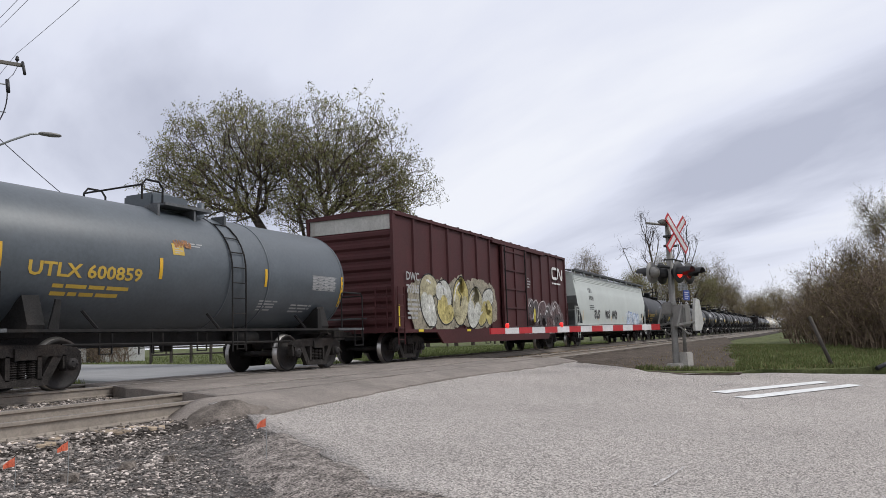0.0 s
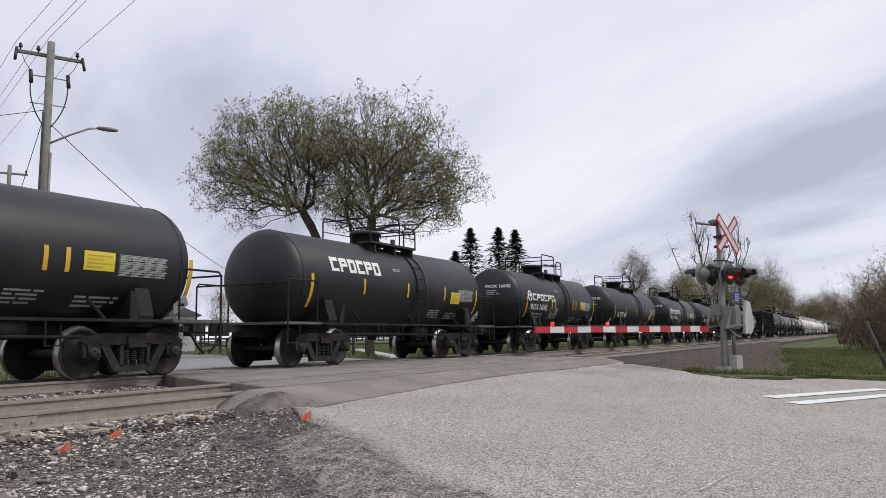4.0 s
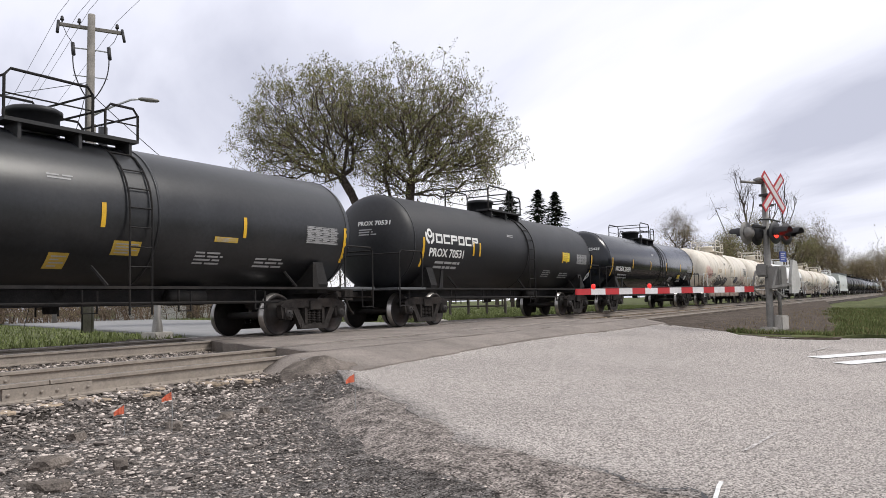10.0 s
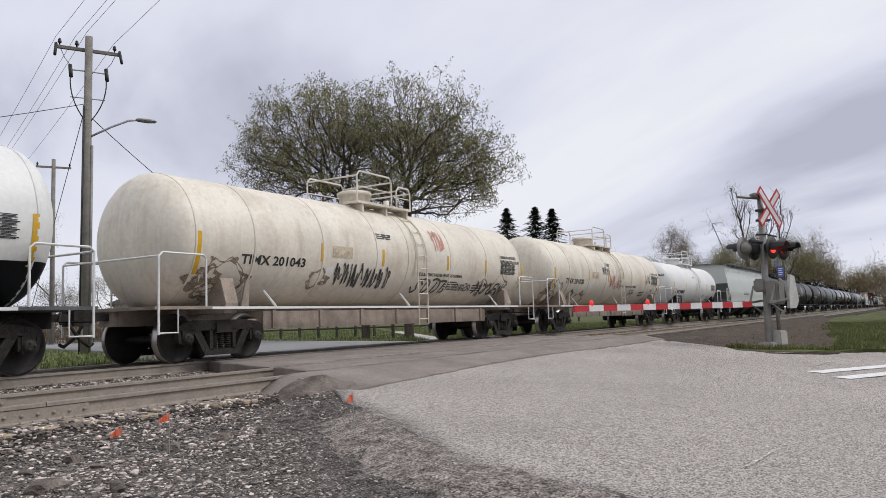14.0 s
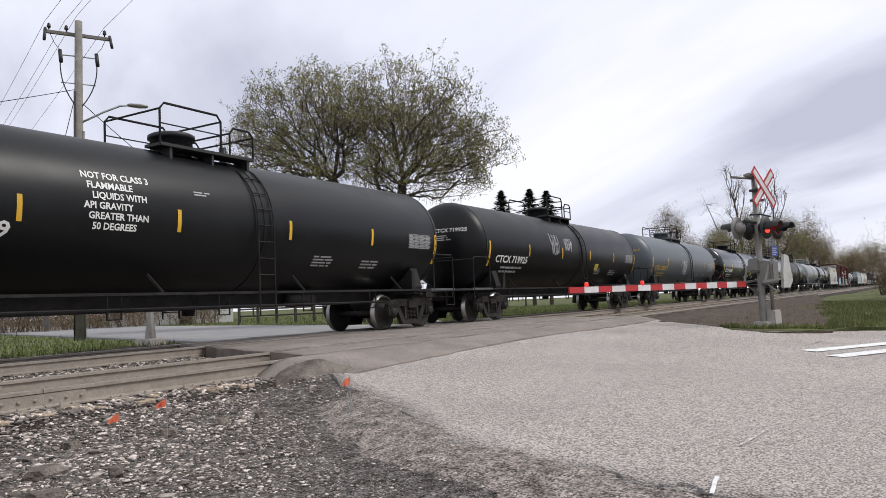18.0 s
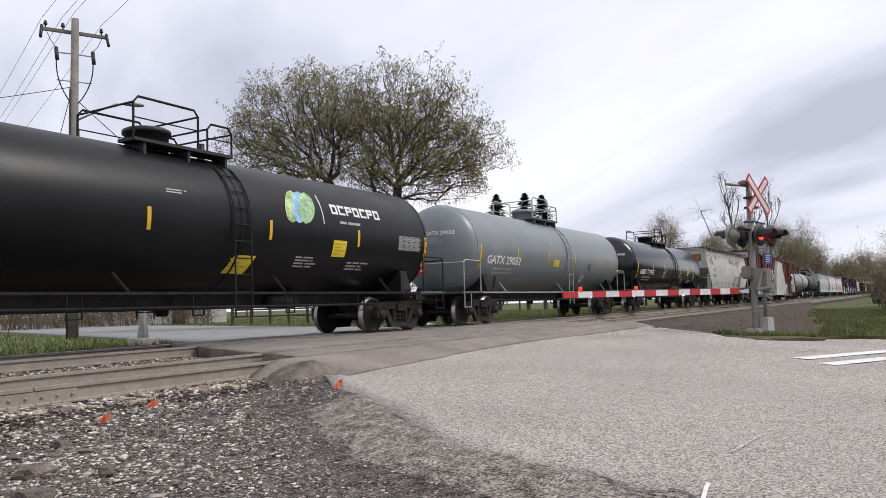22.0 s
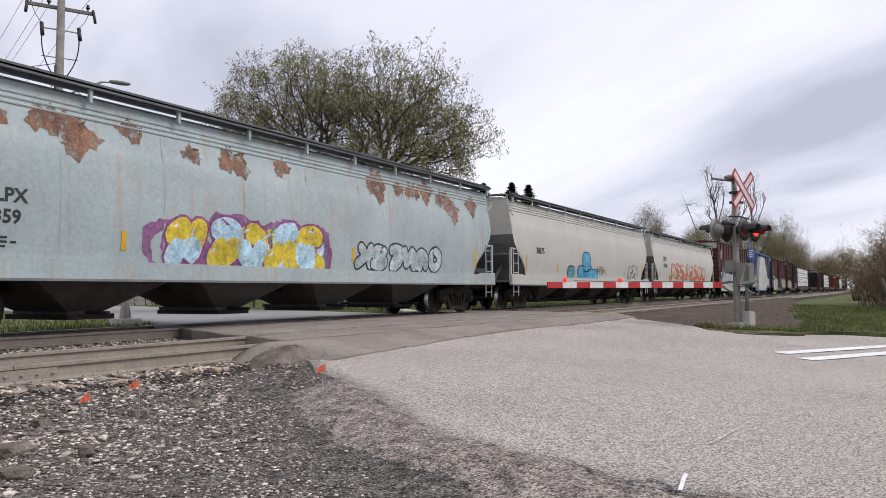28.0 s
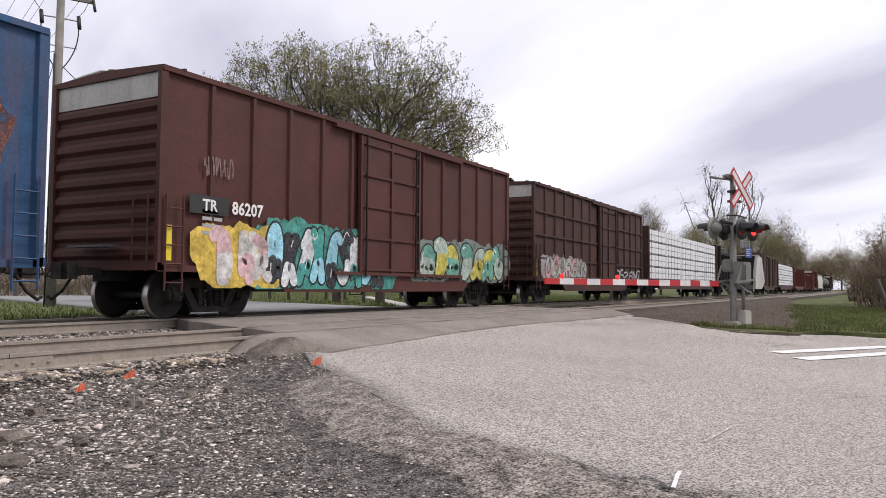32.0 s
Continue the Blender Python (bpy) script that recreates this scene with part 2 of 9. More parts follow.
M = {
    "tank_black": mat("tank_black_paint", (0.014, 0.015, 0.017), 0.36, var=0.3, scale=0.8, fine=14, bump=0.03, grime=0.28, streak_col=(0.05, 0.047, 0.044)),
    "tank_dull": mat("tank_dull_black_paint", (0.0105, 0.011, 0.013), 0.5, var=0.3, scale=0.8, fine=14, bump=0.03, grime=0.4, streak_col=(0.03, 0.027, 0.026), spec=0.42),
    "tank_jet": mat("tank_jet_black_paint", (0.0045, 0.005, 0.006), 0.40, var=0.25, scale=0.8, fine=14, bump=0.02, grime=0.12, streak_col=(0.02, 0.02, 0.021), spec=0.26),
    "tank_navy": mat("tank_glossy_navy_paint", (0.0045, 0.006, 0.0095), 0.2, var=0.25, scale=0.8, fine=14, bump=0.02, grime=0.08, streak_col=(0.04, 0.042, 0.046)),
    "tank_grey": mat("tank_slate_grey_paint", (0.078, 0.091, 0.104), 0.42, var=0.12, scale=0.8, fine=14, bump=0.03, grime=0.3, streak_col=(0.06, 0.063, 0.068)),
    "tank_lightgrey": mat("tank_light_grey_paint", (0.178, 0.198, 0.204), 0.38, var=0.1, scale=0.8, fine=14, bump=0.03, grime=0.25, streak_col=(0.15, 0.15, 0.145)),
    "tank_white": mat("tank_off_white_paint", (0.67, 0.62, 0.53), 0.5, var=0.08, scale=0.7, fine=12, bump=0.03, streak=0.4, streak_col=(0.34, 0.24, 0.15), grime=0.5),
    "tank_cleanwhite": mat("tank_white_paint", (0.70, 0.70, 0.68), 0.42, var=0.06, scale=0.7, fine=12, bump=0.03, streak=0.15, streak_col=(0.42, 0.38, 0.32)),
    "frame_black": mat("underframe_black", (0.017, 0.016, 0.016), 0.75, var=0.4, scale=3, bump=0.2, grime=0.5, streak_col=(0.05, 0.04, 0.032), spec=0.22),
    "frame_tan": mat("underframe_dusty_tan", (0.27, 0.22, 0.18), 0.8, var=0.3, scale=2, bump=0.2, streak=0.5, streak_col=(0.07, 0.05, 0.04)),
    "truck": mat("truck_cast_steel", (0.030, 0.026, 0.024), 0.8, var=0.45, scale=5, bump=0.3, grime=0.5, streak_col=(0.10, 0.065, 0.045), spec=0.22),
    "wheel": mat("wheel_dark_steel", (0.026, 0.023, 0.022), 0.7, 0.2, var=0.4, scale=6, bump=0.15, grime=0.4, streak_col=(0.09, 0.05, 0.035)),
    "tread": mat("wheel_tread_steel", (0.42, 0.40, 0.38), 0.3, 0.9, var=0.12, bump=0.03),
    "box_brown": mat("boxcar_oxide_brown", (0.078, 0.030, 0.025), 0.62, var=0.16, scale=0.7, fine=18, bump=0.06, streak=0.28, streak_col=(0.06, 0.03, 0.025), grime=0.25, spec=0.22),
    "box_maroon": mat("boxcar_maroon", (0.066, 0.021, 0.022), 0.6, var=0.16, scale=0.7, fine=18, bump=0.06, streak=0.3, streak_col=(0.05, 0.025, 0.02), grime=0.25, spec=0.22),
    "box_red": mat("boxcar_faded_red_brown", (0.104, 0.028, 0.021), 0.65, var=0.18, scale=0.7, fine=18, bump=0.06, streak=0.3, streak_col=(0.07, 0.035, 0.028), grime=0.3, spec=0.22),
    "box_dark": mat("boxcar_dark_brown", (0.055, 0.028, 0.025), 0.68, var=0.2, scale=0.7, fine=18, bump=0.06, streak=0.3, grime=0.3, spec=0.22),
    "box_blue": mat("boxcar_faded_blue", (0.026, 0.076, 0.165), 0.58, var=0.2, scale=0.7, fine=18, bump=0.06, streak=0.5, streak_col=(0.15, 0.065, 0.05), grime=0.25, spec=0.22),
    "hop_grey": mat("hopper_pale_grey", (0.50, 0.53, 0.50), 0.5, var=0.06, scale=0.6, fine=14, bump=0.03, streak=0.16, streak_col=(0.34, 0.31, 0.26)),
    "hop_white": mat("hopper_cream_white", (0.47, 0.46, 0.425), 0.52, var=0.07, scale=0.6, fine=14, bump=0.03, streak=0.34, streak_col=(0.40, 0.32, 0.22)),
    "hop_dirty": mat("hopper_dirty_grey", (0.42, 0.41, 0.385), 0.6, var=0.14, scale=0.7, fine=14, bump=0.05, streak=0.6, streak_col=(0.22, 0.19, 0.16), grime=0.3),
    "hop_blue": mat("hopper_weathered_pale_blue", (0.34, 0.40, 0.415), 0.58, var=0.12, scale=0.6, fine=14, bump=0.05, streak=0.75, streak_col=(0.36, 0.26, 0.18), grime=0.2),
    # grey darkened for the shade under the hopper ends, with some grime
    "hop_shadow": mat("hopper_end_shade_grey", (0.16, 0.17, 0.17), 0.6, var=0.15, grime=0.3, streak_col=(0.09, 0.07, 0.055)),
    "baysteel": mat("sooty_bay_steel", (0.055, 0.052, 0.05), 0.7, var=0.3, scale=2, bump=0.1, streak=0.4, streak_col=(0.12, 0.10, 0.085)),
    "gondola": mat("gondola_sooty_black", (0.017, 0.0128, 0.0122), 0.72, var=0.35, scale=1.0, fine=16, bump=0.08, streak=0.35, streak_col=(0.03, 0.022, 0.019), spec=0.22),
    "deck": mat("black_steel_deck", (0.02, 0.02, 0.021), 0.7, var=0.3, bump=0.15),
    "grating": mat("galvanised_grating", (0.11, 0.115, 0.12), 0.6, 0.4, var=0.3, bump=0.2),
    "steelgrey": mat("galvanised_steel", (0.36, 0.37, 0.37), 0.5, 0.5, var=0.15, bump=0.08),
    "alum": mat("weathered_aluminium_paint", (0.20, 0.193, 0.18), 0.5, 0.35, var=0.18, scale=3, bump=0.1, streak=0.4, streak_col=(0.16, 0.13, 0.11)),
    "lightbox": mat("pale_grey_cabinet_paint", (0.47, 0.465, 0.44), 0.55, var=0.14, scale=3, bump=0.06, streak=0.4, streak_col=(0.25, 0.22, 0.19)),
    "yellow": plain("reflective_yellow", (0.62, 0.36, 0.02), 0.4),
    "lemon": plain("placard_yellow", (0.66, 0.52, 0.03), 0.4),
    "white": plain("stencil_white", (0.68, 0.68, 0.66), 0.5),
    "dimwhite": plain("worn_stencil_white", (0.34, 0.34, 0.34), 0.6),
    "blackink": plain("stencil_black", (0.02, 0.02, 0.02), 0.5),
    "gold": plain("stencil_gold", (0.48, 0.32, 0.05), 0.5),
    "red": plain("sign_red", (0.42, 0.02, 0.025), 0.45),
    "signwhite": plain("sign_white", (0.62, 0.60, 0.60), 0.45),
    "blue": plain("sign_blue", (0.03, 0.07, 0.30), 0.45),
    "orange": plain("flag_orange", (0.62, 0.16, 0.085), 0.7),
    "lumber": mat("white_lumber_wrap", (0.68, 0.68, 0.70), 0.35, var=0.12, scale=4, fine=9, bump=0.3, dist=0.05),
    "wood": mat("lumber_end_grain", (0.40, 0.30, 0.19), 0.8, var=0.2),
    "rail": mat("rail_rusty_side", (0.275, 0.238, 0.20), 0.7, 0.1, var=0.13, scale=5, bump=0.06),
    "railtop": mat("rail_running_surface", (0.34, 0.31, 0.28), 0.35, 0.6, var=0.2, scale=6, bump=0.05),
    "tie": mat("weathered_tie_timber", (0.34, 0.27, 0.20), 0.9, var=0.35, scale=6, fine=60, bump=0.4, obrand=0.25, spec=0.08),
    "ballast": mat("ballast_bed", (0.060, 0.052, 0.046), 0.95, var=0.5, scale=9, fine=70, bump=0.9, dist=0.05, spec=0.08),
    "stone": mat("crushed_stone", (0.212, 0.186, 0.168), 0.9, var=0.25, scale=30, fine=160, bump=0.3, island=0.9, few_bright=True, spec=0.08),
    "bankstone": mat("sooty_bank_stone", (0.060, 0.052, 0.045), 0.95, var=0.3, scale=20, fine=120, bump=0.3, island=0.6, spec=0.08),
    "gravel": mat("dark_gravel_ground", (0.116, 0.103, 0.095), 0.95, var=0.45, scale=10, fine=80, bump=1.0, dist=0.04, col2=(0.27, 0.25, 0.235), speck=0.8, spec=0.08),
    "asphalt": mat("bleached_asphalt", (0.378, 0.345, 0.319), 0.92, var=0.10, scale=0.45, fine=70, bump=0.8, dist=0.015, speck=0.8, speck_scale=88, grime=0.42, streak_col=(0.255, 0.238, 0.226), spec=0.15),
    "patch": mat("crossing_asphalt", (0.225, 0.198, 0.178), 0.9, var=0.2, scale=1.1, fine=60, bump=0.5, dist=0.015, speck=0.3, speck_scale=120, grime=0.4, streak_col=(0.29, 0.25, 0.215), spec=0.08),
    "oldtar": mat("broken_dark_asphalt", (0.165, 0.142, 0.124), 0.9, var=0.4, scale=4, fine=60, bump=0.6, dist=0.03, spec=0.08),
    "grit": mat("brown_fine_grit", (0.250, 0.221, 0.201), 0.95, var=0.45, scale=6, fine=70, bump=0.7, dist=0.03, speck=0.8, spec=0.08),
    "farroad": mat("far_road_asphalt", (0.24, 0.24, 0.24), 0.9, var=0.1, scale=1, fine=60, bump=0.2, spec=0.08),
    "concrete": mat("concrete", (0.38, 0.36, 0.33), 0.85, var=0.15, scale=3, bump=0.2),
    "paint": mat("worn_road_paint", (0.66, 0.66, 0.65), 0.8, var=0.15, scale=9, fine=60, bump=0.1, grime=0.4, streak_col=(0.3, 0.29, 0.28)),
    "faded": mat("faded_road_paint", (0.50, 0.475, 0.455), 0.85, var=0.15, scale=9, fine=60, bump=0.1, worn=1.0),
    "dirt": mat("trackside_dirt", (0.082, 0.066, 0.054), 0.95, var=0.35, scale=2.5, fine=30, bump=0.6, dist=0.04, spec=0.08),
    "soil": mat("grassy_ground", (0.088, 0.105, 0.042), 0.95, var=0.4, scale=0.6, fine=18, bump=0.5, col2=(0.13, 0.14, 0.065), spec=0.08),
    "grass": mat("spring_grass", (0.130, 0.155, 0.060), 0.8, var=0.3, scale=0.5, fine=12, bump=0, island=0.4, spec=0.08),
    "drygrass": mat("dry_grass", (0.22, 0.17, 0.09), 0.85, var=0.3, scale=0.5, fine=12, bump=0, island=0.4, spec=0.08),
    "bark": mat("grey_brown_bark", (0.085, 0.07, 0.06), 0.95, var=0.35, scale=8, fine=40, bump=0.8, dist=0.03, spec=0.08),
    "leaf": mat("young_olive_leaves", (0.205, 0.20, 0.088), 0.7, var=0.25, scale=0.3, bump=0, island=0.45, spec=0.08),
    "budleaf": mat("brown_green_buds", (0.20, 0.165, 0.085), 0.8, var=0.3, scale=0.3, bump=0, island=0.5, spec=0.08),
    "twig": mat("bare_brush_twigs", (0.185, 0.14, 0.105), 0.95, var=0.3, scale=1, bump=0, island=0.45, spec=0.08),
    "spruce": mat("spruce_needles", (0.050, 0.064, 0.044), 0.85, var=0.3, scale=1, bump=0, island=0.4, spec=0.08),
    "pole": mat("grey_timber_pole", (0.20, 0.185, 0.165), 0.9, var=0.2, scale=3, fine=30, bump=0.4),
    "wire": plain("black_cable", (0.02, 0.02, 0.022), 0.6),
    "black": mat("signal_black", (0.015, 0.015, 0.016), 0.55, var=0.3, bump=0.06),
    "lens_on": plain("lit_red_lens", (1.0, 0.03, 0.02), 0.3, glow=3.0),
    "arm_lamp": plain("small_red_lamp", (0.75, 0.03, 0.025), 0.3, glow=0.7),
    "lens_off": plain("dark_red_lens", (0.10, 0.012, 0.012), 0.2),
    "housewhite": plain("white_siding", (0.62, 0.62, 0.60), 0.7),
    "roof": plain("grey_shingles", (0.12, 0.115, 0.11), 0.9),
    "glass": plain("dark_window", (0.03, 0.035, 0.04), 0.1),
    "fence": mat("dark_timber_fence", (0.06, 0.05, 0.043), 0.9, var=0.3, bump=0.3),
}


# ---- mesh tools ----
def box(bm, x0, x1, y0, y1, z0, z1, m=None):
    vs = [bm.verts.new((x, y, z)) for z in (z0, z1) for y in (y0, y1) for x in (x0, x1)]
    if m is not None:
        for v in vs:
            v.co = m @ v.co
    for f in ((0, 2, 3, 1), (4, 5, 7, 6), (0, 1, 5, 4), (2, 6, 7, 3), (0, 4, 6, 2), (1, 3, 7, 5)):
        bm.faces.new([vs[i] for i in f])
    return bm


def tube(bm, pts, r, seg=6, r2=None, cap=True):
    """A round bar along points; r may taper to r2."""
    pts = [Vector(p) for p in pts]
    rings = []
    for i, p in enumerate(pts):
        d = (pts[min(i + 1, len(pts) - 1)] - pts[max(i - 1, 0)]).normalized()
        a = d.orthogonal() if i == 0 else (rings[-1][1] - d * rings[-1][1].dot(d))
        a = a.normalized()
        b = d.cross(a)
        rad = r if r2 is None else r + (r2 - r) * i / (len(pts) - 1)
        rings.append(([bm.verts.new(p + (a * math.cos(2 * math.pi * k / seg) + b * math.sin(2 * math.pi * k / seg)) * rad) for k in range(seg)], a))
    for (r0, _), (r1, _) in zip(rings, rings[1:]):
        for k in range(seg):
            f = bm.faces.new((r0[k], r0[(k + 1) % seg], r1[(k + 1) % seg], r1[k]))
            f.smooth = seg > 6
    if cap:
        bm.faces.new(rings[0][0][::-1])
        bm.faces.new(rings[-1][0])
    return bm


def lathe(bm, prof, seg=32, axis="x", c=(0, 0, 0), smooth=True):
    """Turns a profile of (along, radius) round an axis through c."""
    rings = []
    for a, r in prof:
        ring = []
        for k in range(1 if r < 1e-5 else seg):
            u, v = r * math.cos(2 * math.pi * k / seg), r * math.sin(2 * math.pi * k / seg)
            p = {"x": (a, u, v), "y": (u, a, v), "z": (u, v, a)}[axis]
            ring.append(bm.verts.new((p[0] + c[0], p[1] + c[1], p[2] + c[2])))
        rings.append(ring)
    for r0, r1 in zip(rings, rings[1:]):
        for k in range(seg):
            q = [r0[k % len(r0)], r0[(k + 1) % len(r0)], r1[(k + 1) % len(r1)], r1[k % len(r1)]]
            q = list(dict.fromkeys(q))
            if len(q) > 2:
                bm.faces.new(q).smooth = smooth
    return bm


def prism(bm, poly, y0, y1, axis="y"):
    """A polygon given in two coordinates, pushed out along the third."""
    def at(p, d):
        return {"y": (p[0], d, p[1]), "x": (d, p[0], p[1]), "z": (p[0], p[1], d)}[axis]
    a = [bm.verts.new(at(p, y0)) for p in poly]
    b = [bm.verts.new(at(p, y1)) for p in poly]
    n = len(poly)
    bm.faces.new(a)
    bm.faces.new(b[::-1])
    for i in range(n):
        bm.faces.new((a[i], b[i], b[(i + 1) % n], a[(i + 1) % n]))
    return bm


def loft(bm, loops, close=True, caps=True, smooth=False):
    rings = [[bm.verts.new(p) for p in lp] for lp in loops]
    n = len(rings[0])
    for r0, r1 in zip(rings, rings[1:]):
        for k in range(n if close else n - 1):
            bm.faces.new((r0[k], r0[(k + 1) % n], r1[(k + 1) % n], r1[k])).smooth = smooth
    if caps and close:
        bm.faces.new(rings[0][::-1])
        bm.faces.new(rings[-1])
    return bm


def mesh_of(bm, name, material, fix=True):
    if fix and len(bm.faces) < 60000:
        bmesh.ops.recalc_face_normals(bm, faces=bm.faces)
    me = bpy.data.meshes.new(name)
    bm.to_mesh(me)
    bm.free()
    me.materials.append(material)
    return me


def part(name, bm, material, parent, label="", kind=""):
    me = bm if isinstance(bm, bpy.types.Mesh) else mesh_of(bm, name, material)
    ob = new(name, me)
    ob.parent = parent
    return tagged(ob, label, kind=kind)


def thing(name, label, category, m=None, group="", kind=""):
    ob = new(name)
    ob.empty_display_size = 0.3
    if m is not None:
        ob.matrix_basis = m
    return tagged(ob, label, category, group, kind)


def solid(name, bm, material, label, category="", kind="structure", group=""):
    return tagged(new(name, mesh_of(bm, name, material)), label, category, group, kind)


def raw(name, verts, faces, material, smooth=False):
    me = bpy.data.meshes.new(name)
    me.from_pydata(verts, [], faces)
    me.materials.append(material)
    if smooth:
        me.polygons.foreach_set("use_smooth", [True] * len(me.polygons))
    return me


SHARED = {}


def shared(key, make, material):
    if key not in SHARED:
        SHARED[key] = mesh_of(make(), key, material)
    return SHARED[key]


# ---- lettering: built-in font turned to flat meshes once, before the scene is heavy ----
GLYPHS = {}


def letters(text):
    if text not in GLYPHS:
        cu = bpy.data.curves.new("stencil", "FONT")
        cu.body, cu.size, cu.resolution_u, cu.offset = text, 1.0, 2, 0.026
        ob = bpy.data.objects.new("stencil", cu)
        scene.collection.objects.link(ob)
        me = ob.evaluated_get(bpy.context.evaluated_depsgraph_get()).to_mesh()
        co = [tuple(v.co[:2]) for v in me.vertices]
        fs = [tuple(p.vertices) for p in me.polygons]
        x1 = max(c[0] for c in co)
        h = max(c[1] for c in co)
        GLYPHS[text] = ([(c[0] / x1, c[1] / h) for c in co], fs, x1 / h)
        bpy.data.objects.remove(ob)
        bpy.data.curves.remove(cu)
    return GLYPHS[text]


def fat_letter(ch, fat):
    """A letter thickened outwards, in font units."""
    key = (ch, fat)
    if key not in GLYPHS:
        cu = bpy.data.curves.new("stencil", "FONT")
        cu.body, cu.size, cu.resolution_u, cu.offset = ch, 1.0, 3, fat
        ob = bpy.data.objects.new("stencil", cu)
        scene.collection.objects.link(ob)
        me = ob.evaluated_get(bpy.context.evaluated_depsgraph_get()).to_mesh()
        GLYPHS[key] = ([tuple(v.co[:2]) for v in me.vertices], [tuple(p.vertices) for p in me.polygons])
        bpy.data.objects.remove(ob)
        bpy.data.curves.remove(cu)
    return GLYPHS[key]


for ch in "REACH":
    fat_letter(ch, 0.10), fat_letter(ch, 0.035)


# ---- lie of the land ----
ROAD_LEAN = 0.388          # the road crosses the rails at a slant: x gained per metre of y
NEAR_C, FAR_C = 7.95, 12.75  # track centre lines
GAUGE = 0.7525             # half the distance between rail centres


def road_z(y):
    if y < 6.1:
        return -0.56 + 0.066 * y
    if y < 6.9:
        return -0.157 + 0.157 * (y - 6.1) / 0.8
    if y < 13.9:
        return 0.0
    return max(-0.10, -0.055 * (y - 13.9))


def yard_z(y, x=None):
    if y < 0:
        z = -0.64
    elif y < 5.9:
        z = -0.64 + 0.035 * y
    else:
        z = min(-0.20, -0.4335 + 0.26 * (y - 5.9))
    if x is not None and y < 6.3:
        # flush with the asphalt along its edge
        k = max(0.0, min(1.0, (along(EDGE_L, y) - x - 0.1) / 2.2))
        z = (road_z(y) - 0.03) * (1 - k) + z * k
    return z


EDGE_L = [(-30, 8.5), (-6, 6.0), (-1.0, 5.0), (0.5, 4.65), (1.0, 4.6), (1.45, 4.55), (2.21, 4.74), (2.62, 4.87), (2.99, 4.96), (3.71, 5.58), (4.62, 6.26), (5.6, 6.9), (6.2, 7.5)]
EDGE_R = [(-30, 34), (-6, 26.0), (-1.7, 23.9), (1.0, 21.9), (1.9, 20.6), (2.3, 20.1), (3.0, 19.9), (3.7, 19.8), (4.3, 20.9), (5.0, 21.6), (6.2, 22.4)]
APRON = [(6.5, 5.75), (7.0, 5.8), (7.6, 5.92), (8.4, 6.02), (9.2, 6.08), (10.2, 6.15), (11.3, 6.25), (13.0, 6.32), (15.0, 6.35), (18.0, 6.25), (20.0, 6.25), (23.2, 6.3)]


def along(table, y):
    for (a, u), (b, v) in zip(table, table[1:]):
        if y <= b:
            return u + (v - u) * (y - a) / (b - a)
    return table[-1][1]


def sheet(xs_of, ys, zf, nx, wob=0.0, skirt=0.25, seed=0, rough=0.0):
    """A thick ground sheet: for each y a run of x from xs_of(y), height zf(x, y), with a skirt down its rim."""
    bm = bmesh.new()
    grid = []
    for y in ys:
        a, b = xs_of(y)
        a += wob * noise.noise((y * 2.3, seed, 0.0)) + wob * 0.5 * noise.noise((y * 7.1, seed, 3.0))
        b += wob * noise.noise((y * 2.3, seed, 9.0))
        row = []
        for i in range(nx + 1):
            x = a + (b - a) * i / nx
            z = zf(x, y) + (rough * noise.noise((x * 1.3, y * 1.3, seed)) + rough * 0.4 * noise.noise((x * 5, y * 5, seed)) if rough else 0)
            row.append(bm.verts.new((x, y, z)))
        grid.append(row)
    for r0, r1 in zip(grid, grid[1:]):
        for i in range(nx):
            bm.faces.new((r0[i], r0[i + 1], r1[i + 1], r1[i])).smooth = True
    rim = grid[0] + [r[-1] for r in grid[1:]] + grid[-1][-2::-1] + [r[0] for r in grid[-2:0:-1]]
    low = [bm.verts.new((v.co.x, v.co.y, v.co.z - skirt)) for v in rim]
    n = len(rim)
    for i in range(n):
        bm.faces.new((rim[i], low[i], low[(i + 1) % n], rim[(i + 1) % n]))
    return bm


def steps(a, b, n):
    return [a + (b - a) * i / n for i in range(n + 1)]


# the one ground sheet, out to the horizon
def ground_z(x, y):
    if y < 6.0:
        return -0.72 if y < 0 else -0.72 + 0.03 * y
    if y < 14.8:
        return -0.5
    return -0.16


gx = [-1500, -400, -100, -40, -15, 0, 10, 20, 30, 45, 70, 120, 250, 600, 1800]
gy = [-1500, -300, -60, -20, -8, 0, 6.0, 6.6, 14.4, 14.9, 18, 25, 40, 70, 130, 300, 800, 2500]
bm = bmesh.new()
gv = [[bm.verts.new((x, y, ground_z(x, y))) for x in gx] for y in gy]
for r0, r1 in zip(gv, gv[1:]):
    for i in range(len(gx) - 1):
        bm.faces.new((r0[i], r0[i + 1], r1[i + 1], r1[i]))
solid("ground", bm, M["soil"], "flat grassy land around the railway", "ground")

# near side: gravel yard, worn road, dirt and grass beside the signal
solid("gravel_yard", sheet(lambda y: (-14, along(EDGE_L, y) + 0.5), steps(-9, 6.7, 90), lambda x, y: yard_z(y, x), 110, rough=0.03, seed=3), M["gravel"], "dark crushed gravel beside the rails", "gravel ground")
solid("road", sheet(lambda y: (along(EDGE_L, y), along(EDGE_R, y)), [-30, -20, -12] + steps(-8, 6.8, 116), lambda x, y: road_z(y), 40, wob=0.14, seed=5, rough=0.012, skirt=0.16), M["asphalt"], "bleached worn asphalt road sloping up to the crossing", "road")


def left_of_crossing(y):
    return 8.0 + (y - 6.9) * 0.5


